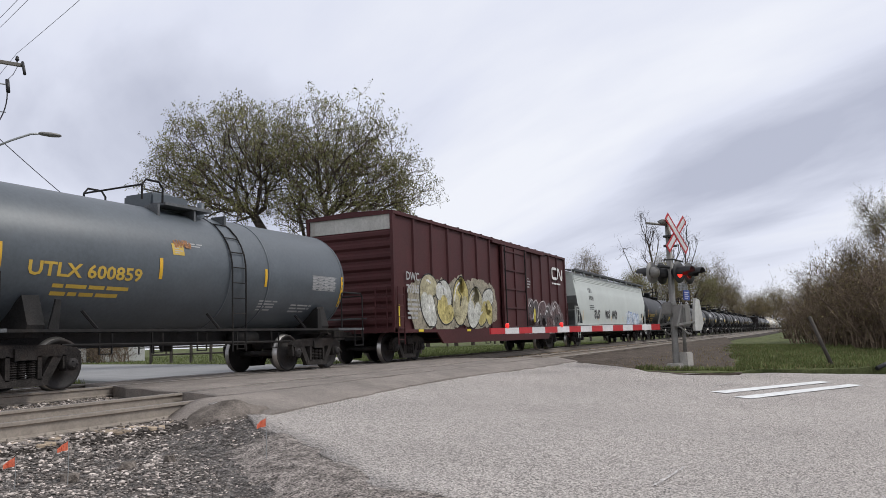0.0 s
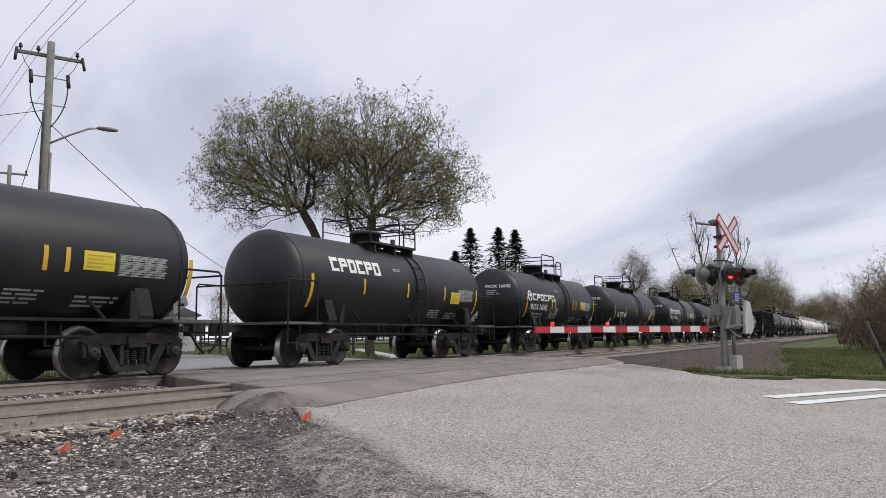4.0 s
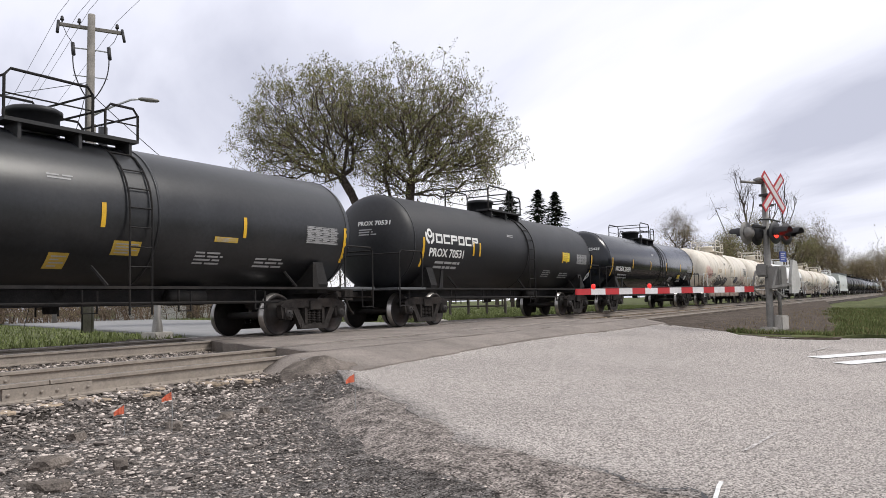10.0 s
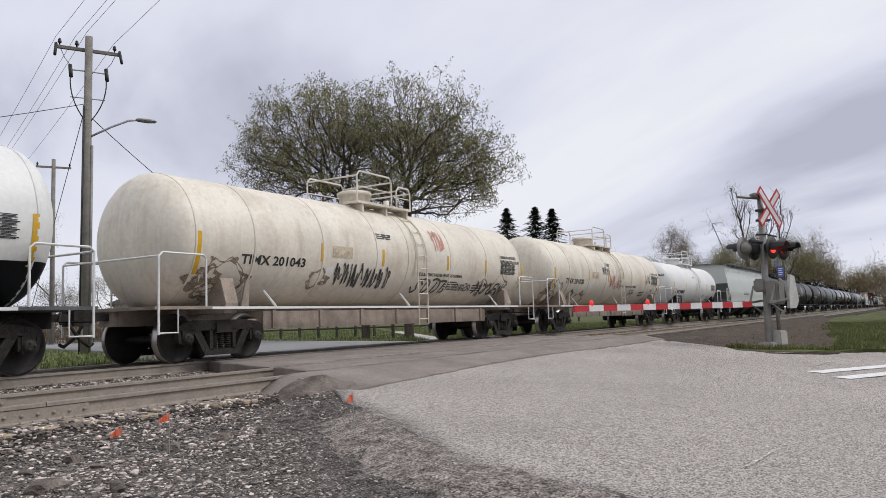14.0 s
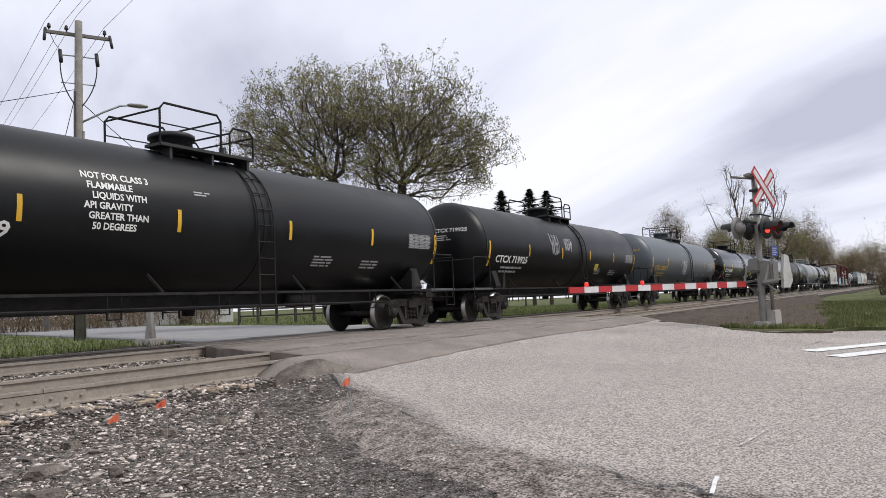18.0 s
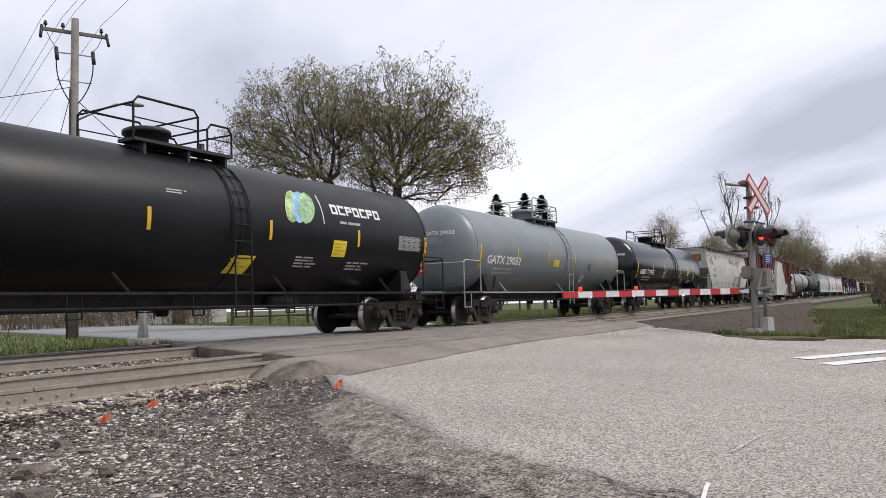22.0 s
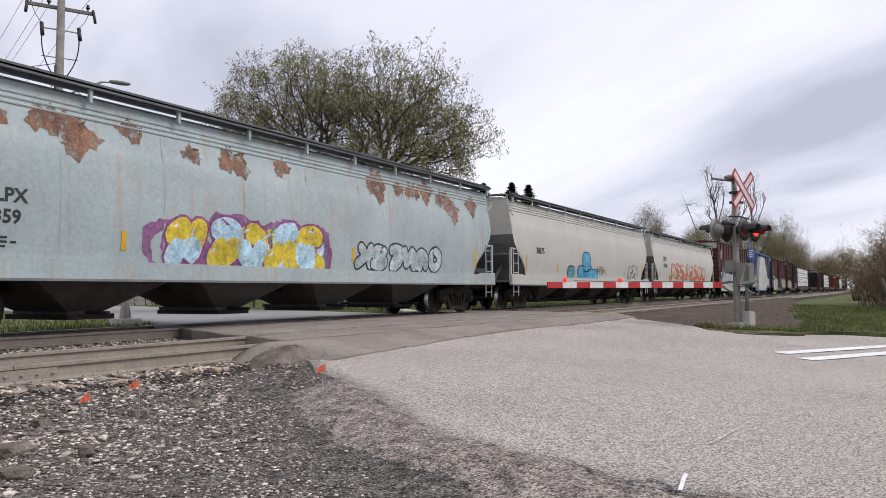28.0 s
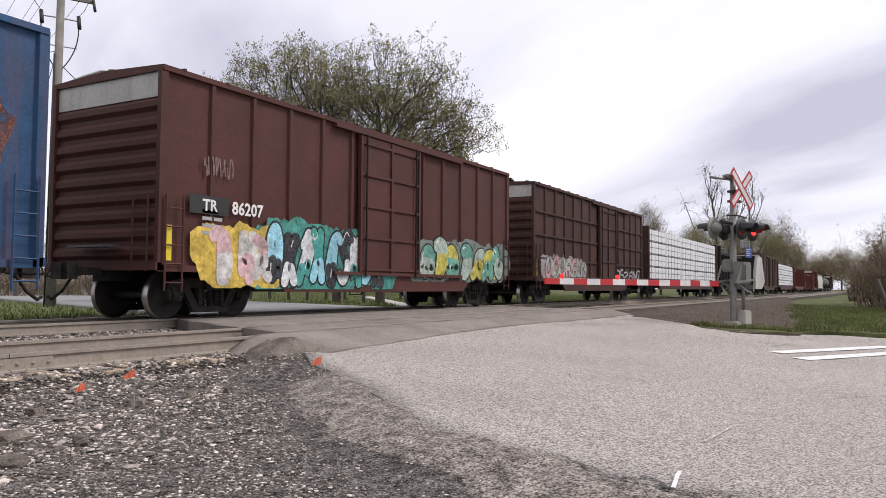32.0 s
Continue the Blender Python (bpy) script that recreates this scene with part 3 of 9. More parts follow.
def right_of_crossing(y):
    return 22.4 + (y - 6.2) * ROAD_LEAN


# the near apron: dark asphalt with a wavering lip on the older road
def apron_edge(x):
    return along(APRON, x) + 0.05 * noise.noise((x * 2.1, 3.0, 0.0)) + 0.03 * noise.noise((x * 6.3, 8.0, 0.0))


bm = bmesh.new()
rows = []
for i in range(141):
    x = 6.9 + (22.6 - 6.9) * i / 140
    slump = 0.30 * max(0.0, min(1.0, (7.75 - x) / 0.8)) ** 1.5
    y0, y1 = apron_edge(x), NEAR_C - GAUGE - 0.05
    col = [bm.verts.new((x, y0, road_z(y0) - 0.06))]
    for k in range(11):
        y = y0 + (y1 - y0) * k / 10
        col.append(bm.verts.new((x, y, road_z(y) + 0.018 - slump + 0.012 * noise.noise((x * 1.3, y * 1.3, 4.0)))))
    col.append(bm.verts.new((x, y1, -0.25)))
    rows.append(col)
for a, b in zip(rows, rows[1:]):
    for k in range(len(a) - 1):
        bm.faces.new((a[k], b[k], b[k + 1], a[k + 1])).smooth = 0 < k < 11
solid("crossing_apron", bm, M["patch"], "dark patched asphalt ramp up to the rails", "crossing surface")
for nm, y0, y1, s in (("crossing_panel", NEAR_C - GAUGE + 0.11, NEAR_C + GAUGE - 0.11, 2),
                      ("crossing_strip", NEAR_C + GAUGE + 0.05, FAR_C - GAUGE - 0.05, 3), ("crossing_panel", FAR_C - GAUGE + 0.11, FAR_C + GAUGE - 0.11, 4),
                      ("crossing_apron", FAR_C + GAUGE + 0.05, 15.4, 5)):
    solid(nm, sheet(lambda y: (left_of_crossing(y) + (0.35 if y < 6.5 else 0), right_of_crossing(y)), steps(y0, y1, 8), lambda x, y: road_z(y) + 0.006, 60, wob=0.22, seed=s * 3.7, rough=0.012, skirt=0.28),
          M["patch"], "patched tan asphalt filling the level crossing", "crossing surface")
# rounded heap of asphalt at the crossing's corner
bm = bmesh.new()
bmesh.ops.create_icosphere(bm, subdivisions=4, radius=1.0)
for v in bm.verts:
    k = 1 + 0.16 * noise.noise(v.co * 2.2) + 0.05 * noise.noise(v.co * 7)
    v.co = Vector((v.co.x * 0.66 * k + 7.55, v.co.y * 0.50 * k + 6.50, v.co.z * 0.38 * k - 0.38))
for f in bm.faces:
    f.smooth = True
solid("asphalt_mound", bm, M["oldtar"], "rounded mound of spilled asphalt at the crossing's corner", "asphalt mound", kind="")

solid("trackside_dirt", sheet(lambda y: (along(EDGE_R, y) - 0.6 if y < 6 else right_of_crossing(y) - 0.3, 14 + y * 9), steps(1.6, 6.9, 24), lambda x, y: -0.47 + 0.034 * y + 0.10 * max(0, y - 5), 60, rough=0.05, seed=8), M["dirt"], "bare brown dirt bank beside the track", "dirt")
solid("verge", sheet(lambda y: (along(EDGE_R, y) + 0.15, 90), steps(-9, 6.0, 34), lambda x, y: -0.455 + 0.03 * y - (0.12 if y > 2.0 + 0.095 * (x - 22) and x > along(EDGE_R, y) + 1.2 else 0), 90, wob=0.3, rough=0.05, seed=9), M["soil"], "grass verge beside the road", "verge")
# far road and pavement
solid("far_road", sheet(lambda y: (12.6 + (y - 12) * ROAD_LEAN, 22.6 + (y - 12) * ROAD_LEAN), steps(15.3, 30, 20) + [40, 60, 90, 140], lambda x, y: -0.10, 8, skirt=0.1), M["farroad"], "grey asphalt road beyond the crossing", "road")
solid("far_path", sheet(lambda y: (27.2 + (y - 17.5) * 1.25, 28.6 + (y - 17.5) * 1.25), steps(17.0, 34, 30), lambda x, y: -0.12, 3, skirt=0.05), M["concrete"], "pale concrete path across the grass", "path")
solid("far_ballast_slope", sheet(lambda y: (-40, 12.4 + (y - 12) * ROAD_LEAN), steps(14.0, 17.2, 14), lambda x, y: -0.2 + 0.02 * (y - 14), 90, rough=0.06, seed=12, skirt=0.2), M["ballast"], "grey gravel slope on the far side of the tracks", "gravel")

# painted stop bars, slanted with the road
for i, (x0, y0) in enumerate(((14.73, 1.55), (13.95, 1.08))):
    bm = bmesh.new()
    ux, uy = 0.932, -0.362
    ln = 5.0 if i == 0 else 5.3
    cols = []
    for k in range(21):
        a = ln * k / 20
        x, y = x0 + ux * a, y0 + uy * a
        w = 0.30 + 0.05 * noise.noise((a * 3, i, 0))
        cols.append([bm.verts.new((x + 0.362 * q * w, y + 0.932 * q * w, road_z(y + 0.932 * q * w) + 0.012)) for q in (-0.5, 0.5)])
    for a, b in zip(cols, cols[1:]):
        bm.faces.new((a[0], b[0], b[1], a[1]))
    solid("stop_line", bm, M["paint"], "worn white stop line painted on the asphalt", "road marking", group="stop lines")
bm = bmesh.new()
for pts in (((4.55, 1.03), (4.7, 1.05), (4.83, 1.07), (4.96, 1.08)),):
    for (xa, ya), (xb, yb) in zip(pts, pts[1:]):
        bm.faces.new([bm.verts.new((x, y + o, road_z(y + o) + 0.016)) for x, y, o in ((xa, ya, -0.013), (xb, yb, -0.013), (xb, yb, 0.013), (xa, ya, 0.013))])
solid("survey_mark", bm, M["paint"], "short white survey dash sprayed on the road", "road marking")
for xa, ya, xb, yb, w in ((6.0, 1.13, 6.9, 1.04, 0.016), (15.9, 1.75, 17.6, 1.55, 0.04)):
    bm = bmesh.new()
    prev = None
    for k in range(13):
        x, y = xa + (xb - xa) * k / 12, ya + (yb - ya) * k / 12 + 0.012 * math.sin(k * 2.3)
        ww = w * (0.7 + 0.5 * noise.noise((x * 7, y, 2.0)))
        now = [bm.verts.new((x, y + o, road_z(y) + 0.016)) for o in (-ww, ww)]
        if prev:
            bm.faces.new((prev[0], now[0], now[1], prev[1]))
        prev = now
    solid("faded_mark", bm, M["faded"], "faint worn white dash on the asphalt", "road marking")
rgp = random.Random(31)
bm = bmesh.new()
for k in range(90):
    x, y = (7.5 + rgp.gauss(0, 0.5), rgp.uniform(1.0, 3.4)) if k < 26 else (rgp.uniform(4.9, 11), rgp.uniform(0.6, 5.2))
    if x < along(EDGE_L, y) + 0.15:
        continue
    r = rgp.uniform(0.005, 0.016)
    bm.faces.new([bm.verts.new((x + r * math.cos(a) * rgp.uniform(0.8, 1.5), y + r * math.sin(a), road_z(y) + 0.016)) for a in [q * 1.0472 for q in range(6)]])
solid("tar_spots", bm, M["black"], "small dark tar spots on the asphalt", "tar spots", kind="stuff")
# dark broken strip of older asphalt along the road's edge, with a crack
bm = sheet(lambda y: (along(EDGE_L, y) - 1.05 - 0.45 * noise.noise((y * 1.7, 4, 0)), along(EDGE_L, y) + 0.1), steps(-4, 5.0, 100), lambda x, y: (road_z(y) + 0.002) * max(0, min(1, 1 - (along(EDGE_L, y) - x) / 0.8)) + (yard_z(y, x) + 0.035 - 0.055 * min(1.2, (along(EDGE_L, y) - x) / 1.05)) * max(0, min(1, (along(EDGE_L, y) - x) / 0.8)), 18, wob=0.2, seed=21, rough=0.02, skirt=0.10)
solid("road_edge", bm, M["grit"], "brown grit spilled along the crumbling road edge", "road edge")
bm = bmesh.new()
rng = random.Random(4)
CRACK = [(4.81, 1.96), (4.77, 1.75), (4.57, 1.50), (4.54, 1.32), (4.71, 1.20), (4.52, 1.07), (4.51, 1.03), (4.53, 0.85), (4.47, 0.69), (4.42, 0.55)]
pts = []
for (xa, ya), (xb, yb) in zip(CRACK, CRACK[1:]):
    for k in range(6):
        pts.append((xa + (xb - xa) * k / 6 + rng.uniform(-0.02, 0.02), ya + (yb - ya) * k / 6 + rng.uniform(-0.02, 0.02)))
for (xa, ya), (xb, yb) in zip(pts, pts[1:]):
    w = rng.uniform(0.008, 0.022)
    bm.faces.new([bm.verts.new((x, y + o, road_z(y + o) + 0.015)) for x, y, o in ((xa, ya, -w), (xb, yb, -w), (xb, yb, w), (xa, ya, w))])
solid("road_crack", bm, M["black"], "dark crack in the worn asphalt", "crack")

# ---- tracks ----
RAIL_PROFILE = [(-0.075, -0.18), (0.075, -0.18), (0.075, -0.165), (0.012, -0.145), (0.010, -0.05), (0.037, -0.035), (0.037, -0.004), (0.030, 0.0), (-0.030, 0.0), (-0.037, -0.004), (-0.037, -0.035), (-0.010, -0.05), (-0.012, -0.145), (-0.075, -0.165)]


def rail_bm(x0, x1, y, z=0.0):
    bm = bmesh.new()
    loft(bm, [[(x, y + p, z + q) for p, q in RAIL_PROFILE] for x in (x0, x1)])
    return bm


tie_me = None
for nm, c in (("near_track", NEAR_C), ("far_track", FAR_C)):
    tr = thing(nm, "rusty steel rails on weathered timber ties in grey ballast", "railway track", kind="structure")
    for s in (-1, 1):
        for x0, x1 in ((-60, 4.36), (4.372, 27.0), (27.012, 950)):
            part("rail", rail_bm(x0, x1, c + s * GAUGE, 0.01 if c == FAR_C else 0.0), M["rail"], tr)
            bm = bmesh.new()
            box(bm, x0, x1, c + s * GAUGE - 0.026, c + s * GAUGE + 0.026, 0.0005, 0.003 if c == NEAR_C else 0.013)
            part("running_surface", bm, M["railtop"], tr)
        for x in (4.366, 27.0):
            bm = bmesh.new()
            for o in (-0.022, 0.022):
                box(bm, x - 0.45, x + 0.45, c + s * GAUGE + o - 0.008, c + s * GAUGE + o + 0.008, -0.15, -0.045)
                for k in range(6):
                    lathe(bm, [(-0.02, 0.0), (-0.02, 0.018), (0.02, 0.018), (0.02, 0)], 6, "y", (x - 0.4 + k * 0.16, c + s * GAUGE + o, -0.1))
            part("joint_bar", bm, M["rail"], tr)
    solid("ballast_bed", sheet(lambda y: (-60, 940), [c - 1.75, c - 1.3, c - 0.6, c, c + 0.6, c + 1.3, c + 1.9, c + 2.4 if c == NEAR_C else c + 1.8], lambda x, y: -0.20 - (0.25 if y < c - 1.6 else 0), 200, rough=0.02, seed=c, skirt=0.3), M["ballast"], "bed of grey crushed stone under the rails", "ballast")
    if tie_me is None:
        bm = box(bmesh.new(), -0.11, 0.11, -1.3, 1.3, -0.30, 0.0)
        bmesh.ops.bevel(bm, geom=bm.edges[:], offset=0.012, segments=1, affect="EDGES")
        tie_me = mesh_of(bm, "tie", M["tie"])
        bm = bmesh.new()
        box(bm, -0.1, 0.1, -0.17, 0.17, -0.012, 0.006)
        for sx, sy in ((-0.06, -0.1), (0.06, 0.1), (0.06, -0.1), (-0.06, 0.1)):
            lathe(bm, [(0.0, 0.013), (0.03, 0.016), (0.036, 0.0)], 6, "z", (sx, sy, 0.0))
        plate_me = mesh_of(bm, "tie_plate", M["rail"])
    rng = random.Random(int(c * 10))
    ties = steps(-4.0, left_of_crossing(c) - 0.1, 26) + steps(right_of_crossing(c) + 0.4, 60, 68)
    for x in ties:
        xx = x + rng.uniform(-0.04, 0.04)
        t = part("tie", tie_me, None, tr)
        t.matrix_basis = pose(xx, c + rng.uniform(-0.06, 0.06), -0.178 + rng.uniform(-0.012, 0.002), 0, 0, rng.uniform(-1.2, 1.2))
        if x < 12:
            for s in (-1, 1):
                p = part("tie_plate", plate_me, None, tr)
                p.matrix_basis = pose(xx, c + s * GAUGE, -0.177)


# ---- loose stones ----
def bed_z(y):
    """Top of the ballast's near shoulder."""
    return -0.2 if y > 6.65 else -0.45 + 0.25 * (y - 6.2) / 0.45


def stones(name, spots, label, material, seed, squash=0.52):
    rg = np.random.default_rng(seed)
    base = bmesh.new()
    bmesh.ops.create_icosphere(base, subdivisions=1, radius=1.0)
    bv = np.array([v.co[:] for v in base.verts])
    bf = np.array([[v.index for v in f.verts] for f in base.faces])
    base.free()
    n = len(spots)
    sp = np.array(spots)
    sc = sp[:, 3:4, None] * rg.uniform(0.55, 1.25, (n, 1, 3)) * np.array([1, 1, squash])
    vv = bv[None] * (1 + rg.uniform(-0.32, 0.32, (n, len(bv), 1))) * sc
    a = rg.uniform(0, 6.283, n)
    ca, sa = np.cos(a)[:, None], np.sin(a)[:, None]
    vx, vy = vv[:, :, 0] * ca - vv[:, :, 1] * sa, vv[:, :, 0] * sa + vv[:, :, 1] * ca
    out = np.stack([vx, vy, vv[:, :, 2]], 2) + sp[:, None, :3]
    fs = (bf[None] + (np.arange(n) * len(bv))[:, None, None]).reshape(-1, 3)
    ob = new(name, raw(name, out.reshape(-1, 3).tolist(), fs.tolist(), material))
    return tagged(ob, label, "stones", kind="stuff")


rng = random.Random(11)
sp = []
while len(sp) < 46000:
    x, y = rng.uniform(0.4, 9.0), rng.uniform(0.2, 6.75) if rng.random() < 0.85 else rng.uniform(-1.5, 0.5)
    e = along(EDGE_L, y)
    d = math.hypot(x, y)
    if x > e + 0.05 - abs(rng.gauss(0, 0.28)) + (0.5 if rng.random() < 0.05 else 0) or d < 2.3 or x < y * 0.35:
        continue
    if x > e - 1.1 and rng.random() < 0.55:
        continue
    near_rail = max(0.0, min(1.0, (y - 3.2) / 2.5))
    s = rng.choice((0.005, 0.006, 0.007, 0.009, 0.011, 0.015)) * (1 + 1.1 * near_rail * rng.random()) * (0.75 if x > e - 1.3 else 1.0)
    if rng.random() < 0.008:
        s *= 2.4
    z = yard_z(y, x) + 0.03 * noise.noise((x * 1.3, y * 1.3, 3)) + 0.012 * noise.noise((x * 5, y * 5, 3))
    z = max(z, bed_z(y))
    if x > e - 1.2:
        z += max(0.0, 0.035 - 0.055 * max(0.0, e - x) / 1.05)
    if x > e - 0.1:
        z = max(z, road_z(y) + 0.004)
        s *= 0.6
    sp.append((x, y, z + s * 0.15, s))
stones("gravel_stones", sp, "loose grey crushed stones on the gravel yard", M["stone"], 1, 0.42)
sp = []
while len(sp) < 14000:
    x, y = rng.uniform(0.5, 11), rng.uniform(6.3, 14.3)
    if x > left_of_crossing(y) - 0.1 or min(abs(abs(y - NEAR_C) - GAUGE), abs(abs(y - FAR_C) - GAUGE)) < 0.09 or x < y * 0.4:
        continue
    s = rng.uniform(0.018, 0.036)
    sp.append((x, y, max(bed_z(y) + 0.005, yard_z(y, x) if y < 6.65 else -1) + rng.uniform(-0.005, 0.02), s))
stones("ballast_stones", sp, "loose ballast stones between the rails", M["stone"], 2)
sp = []
while len(sp) < 7000:
    x, y = rng.uniform(20.5, 60), rng.uniform(5.2, 11.2)
    if x < right_of_crossing(y) + 0.2 or min(abs(abs(y - NEAR_C) - GAUGE), abs(abs(y - FAR_C) - GAUGE)) < 0.1:
        continue
    s = rng.uniform(0.025, 0.06)
    sp.append((x, y, (-0.19 if y > 6.4 else -0.2 - 0.11 * (6.4 - y)) + rng.uniform(-0.01, 0.02), s))
stones("bank_stones", sp, "ballast stones on the shoulder beyond the crossing", M["bankstone"], 3)
# flat broken slabs of old asphalt lying in the gravel
for i, (x, y, w, r) in enumerate(((3.3, 5.4, 0.26, 20), (3.55, 4.95, 0.14, 70), (2.9, 4.75, 0.2, 130), (5.15, 5.6, 0.17, 15), (4.75, 5.85, 0.2, 50), (3.9, 6.0, 0.12, 10), (5.4, 5.35, 0.1, 80))):
    bm = bmesh.new()
    bmesh.ops.create_icosphere(bm, subdivisions=2, radius=1.0)
    for v in bm.verts:
        k = 1 + 0.5 * noise.noise(v.co * 1.7 + Vector((i * 5, 0, 0))) + 0.2 * noise.noise(v.co * 5)
        v.co = Vector((v.co.x * w * 0.62 * k, v.co.y * w * 0.4 * k, max(-0.05, min(0.04, v.co.z * 0.09 * k)) + 0.008 * noise.noise(v.co * 6)))
    ob = tagged(new("asphalt_chunk", mesh_of(bm, "asphalt_chunk", M["oldtar"])), "broken chunk of old asphalt lying on the gravel", "asphalt chunk", group="asphalt chunks")
    ob.matrix_basis = pose(x, y, yard_z(y, x) + 0.02, 0, 0, r)


# ---- grass ----
def blades(name, spots, h, w, material, label, seed):
    rg = np.random.default_rng(seed)
    n = len(spots)
    sp = np.array(spots)
    a = rg.uniform(0, 6.283, n)
    hh = h * rg.uniform(0.5, 1.3, n)
    lean = rg.normal(0, 0.35, (n, 2)) * hh[:, None]
    ww = w * rg.uniform(0.6, 1.3, n)
    v = np.zeros((n, 3, 3))
    v[:, 0] = sp + np.stack([np.cos(a) * ww, np.sin(a) * ww, 0 * a], 1)
    v[:, 1] = sp - np.stack([np.cos(a) * ww, np.sin(a) * ww, 0 * a], 1)
    v[:, 2] = sp + np.stack([lean[:, 0], lean[:, 1], hh], 1)
    f = np.arange(n * 3).reshape(n, 3)
    return tagged(new(name, raw(name, v.reshape(-1, 3).tolist(), f.tolist(), material)), label, "grass", kind="stuff")


rng = random.Random(5)
sp, dry = [], []
for _ in range(60000):
    d = 21 + 32 * rng.random() ** 1.8
    y = rng.uniform(-4.5, 5.6)
    x = d
    if x < along(EDGE_R, y) + 0.25:
        continue
    g = noise.noise((x * 0.35, y * 0.5, 1.0))
    if y > 1.75 + 0.095 * (x - 22) + g * 0.6 and not (x < along(EDGE_R, y) + 1.5 + g * 0.8 and y < 4.3 + g):
        if rng.random() < 0.06:
            dry.append((x, y, -0.46 + 0.034 * y))
        continue
    (dry if rng.random() < 0.16 + 0.35 * max(0.0, g + 0.15) else sp).append((x, y, -0.45 + 0.03 * y))
blades("verge_grass", sp, 0.12, 0.012, M["grass"], "short spring grass on the verge", 1)
blades("verge_dry_grass", dry, 0.10, 0.008, M["drygrass"], "dry straw among the verge grass", 2)
sp = []
for _ in range(52000):
    x, y = rng.uniform(2, 75), 17.0 + 45 * rng.random() ** 2
    if 12.3 + (y - 12) * ROAD_LEAN < x < 22.9 + (y - 12) * ROAD_LEAN or 0 < x - (27.2 + (y - 17.5) * 1.25) < 1.4:
        continue
    sp.append((x, y, -0.16))
blades("lawn_grass", sp, 0.13, 0.02, M["grass"], "green lawn beyond the tracks", 3)


# ---- trees: crowns filled by limbs that reach for scattered points ----
def grow(seed, trunk, blobs, n, r_min=0.012, step=0.5, floor=-1.0, balance=0.42, first=None, wander=0.06):
    """Limb segments of a tree [(p, q, r)] and its tips; blobs are the lumps (centre, radii) that make up the crown."""
    rg = np.random.default_rng(seed)
    vol = np.array([r[0] * r[1] * r[2] for c, r in blobs])
    tg = []
    cores = []
    while len(cores) < max(6, n // 16):
        c, r = blobs[rg.choice(len(blobs), p=vol / vol.sum())]
        p = rg.normal(size=3)
        p /= np.linalg.norm(p)
        p *= rg.uniform(0.02, 1.0) ** 0.40
        lump = 1 + 0.22 * noise.noise(Vector(p) * 3.1 + Vector((seed, 0, 0)))
        cores.append((np.array(c) + p * np.array(r) * lump, 0.115 * float(np.mean(r)) + 0.12))
    for k in range(n):
        c, s = cores[k % len(cores)]
        tg.append(c + rg.normal(0, s, 3))
    fork = np.array(trunk[-1])
    tg.sort(key=lambda p: np.linalg.norm(p - fork))
    if first is None:
        first = max(1, len(trunk) - 2)
    cap = n * 14 + 60
    arr, path = np.zeros((cap, 3)), np.zeros(cap)
    par = [-1]
    arr[0] = trunk[0]
    for i, q in enumerate(trunk[1:], 1):
        arr[i] = q
        par.append(i - 1)
    m = len(trunk)
    for p in tg:
        d = np.linalg.norm(arr[first:m] - p, axis=1)
        k = first + int(np.argmin(d + balance * path[first:m] + 0.3 * np.maximum(0, arr[first:m, 2] - p[2])))
        a = arr[k].copy()
        ln = np.linalg.norm(p - a)
        cnt = max(1, min(12, int(ln / step)))
        if m + cnt >= cap:
            break
        bend = rg.normal(0, wander * ln, 3)
        bend[2] -= 0.06 * ln
        prev = k
        for i in range(1, cnt + 1):
            f = i / cnt
            arr[m] = a + (p - a) * f + bend * math.sin(math.pi * f) + rg.normal(0, 0.03, 3) * (f < 1)
            path[m] = path[prev] + np.linalg.norm(arr[m] - arr[prev])
            par.append(prev)
            prev = m
            m += 1
    wgt, kids = np.zeros(m), np.zeros(m, int)
    for i in range(m - 1, 0, -1):
        wgt[i] = max(wgt[i], r_min ** 2.3)
        wgt[par[i]] += wgt[i]
        kids[par[i]] += 1
    segs = [(arr[par[i]], arr[i], wgt[i] ** (1 / 2.3)) for i in range(1, m)]
    tips = [arr[i] for i in range(1, m) if kids[i] == 0]
    return segs, tips


def limbs_mesh(name, segs, material, rmax=1.0):
    vs, fs = [], []
    for p, q, r in segs:
        r = min(r, rmax)
        k = 3 if r < 0.03 else (5 if r < 0.1 else 9)
        d = Vector(q - p)
        if d.length < 1e-4:
            continue
        d.normalize()
        a = d.orthogonal().normalized()
        b = d.cross(a)
        s = len(vs)
        ext = d * r * 0.3
        for c, rad in ((Vector(p) - ext, r * 1.08), (Vector(q) + ext, r * 0.96)):
            for i in range(k):
                vs.append((c + (a * math.cos(6.2832 * i / k) + b * math.sin(6.2832 * i / k)) * rad)[:])
        for i in range(k):
            fs.append((s + i, s + (i + 1) % k, s + k + (i + 1) % k, s + k + i))
    return raw(name, vs, fs, material, smooth=True)


def leaf_mesh(name, tips, per, size, spread, material, seed):
    rg = np.random.default_rng(seed)
    t = np.repeat(np.array(tips), per, axis=0)
    n = len(t)
    c = t + rg.normal(0, spread, (n, 3))
    u = rg.normal(size=(n, 3))
    u[:, 2] += 0.9
    u /= np.linalg.norm(u, axis=1)[:, None]
    w = np.cross(u, rg.normal(size=(n, 3)))
    w /= np.linalg.norm(w, axis=1)[:, None]
    s = size * rg.uniform(0.6, 1.3, (n, 1))
    v = np.stack([c - u * s, c + w * s * 0.42, c + u * s, c - w * s * 0.42], 1).reshape(-1, 3)
    return raw(name, v.tolist(), np.arange(n * 4).reshape(n, 4).tolist(), material)


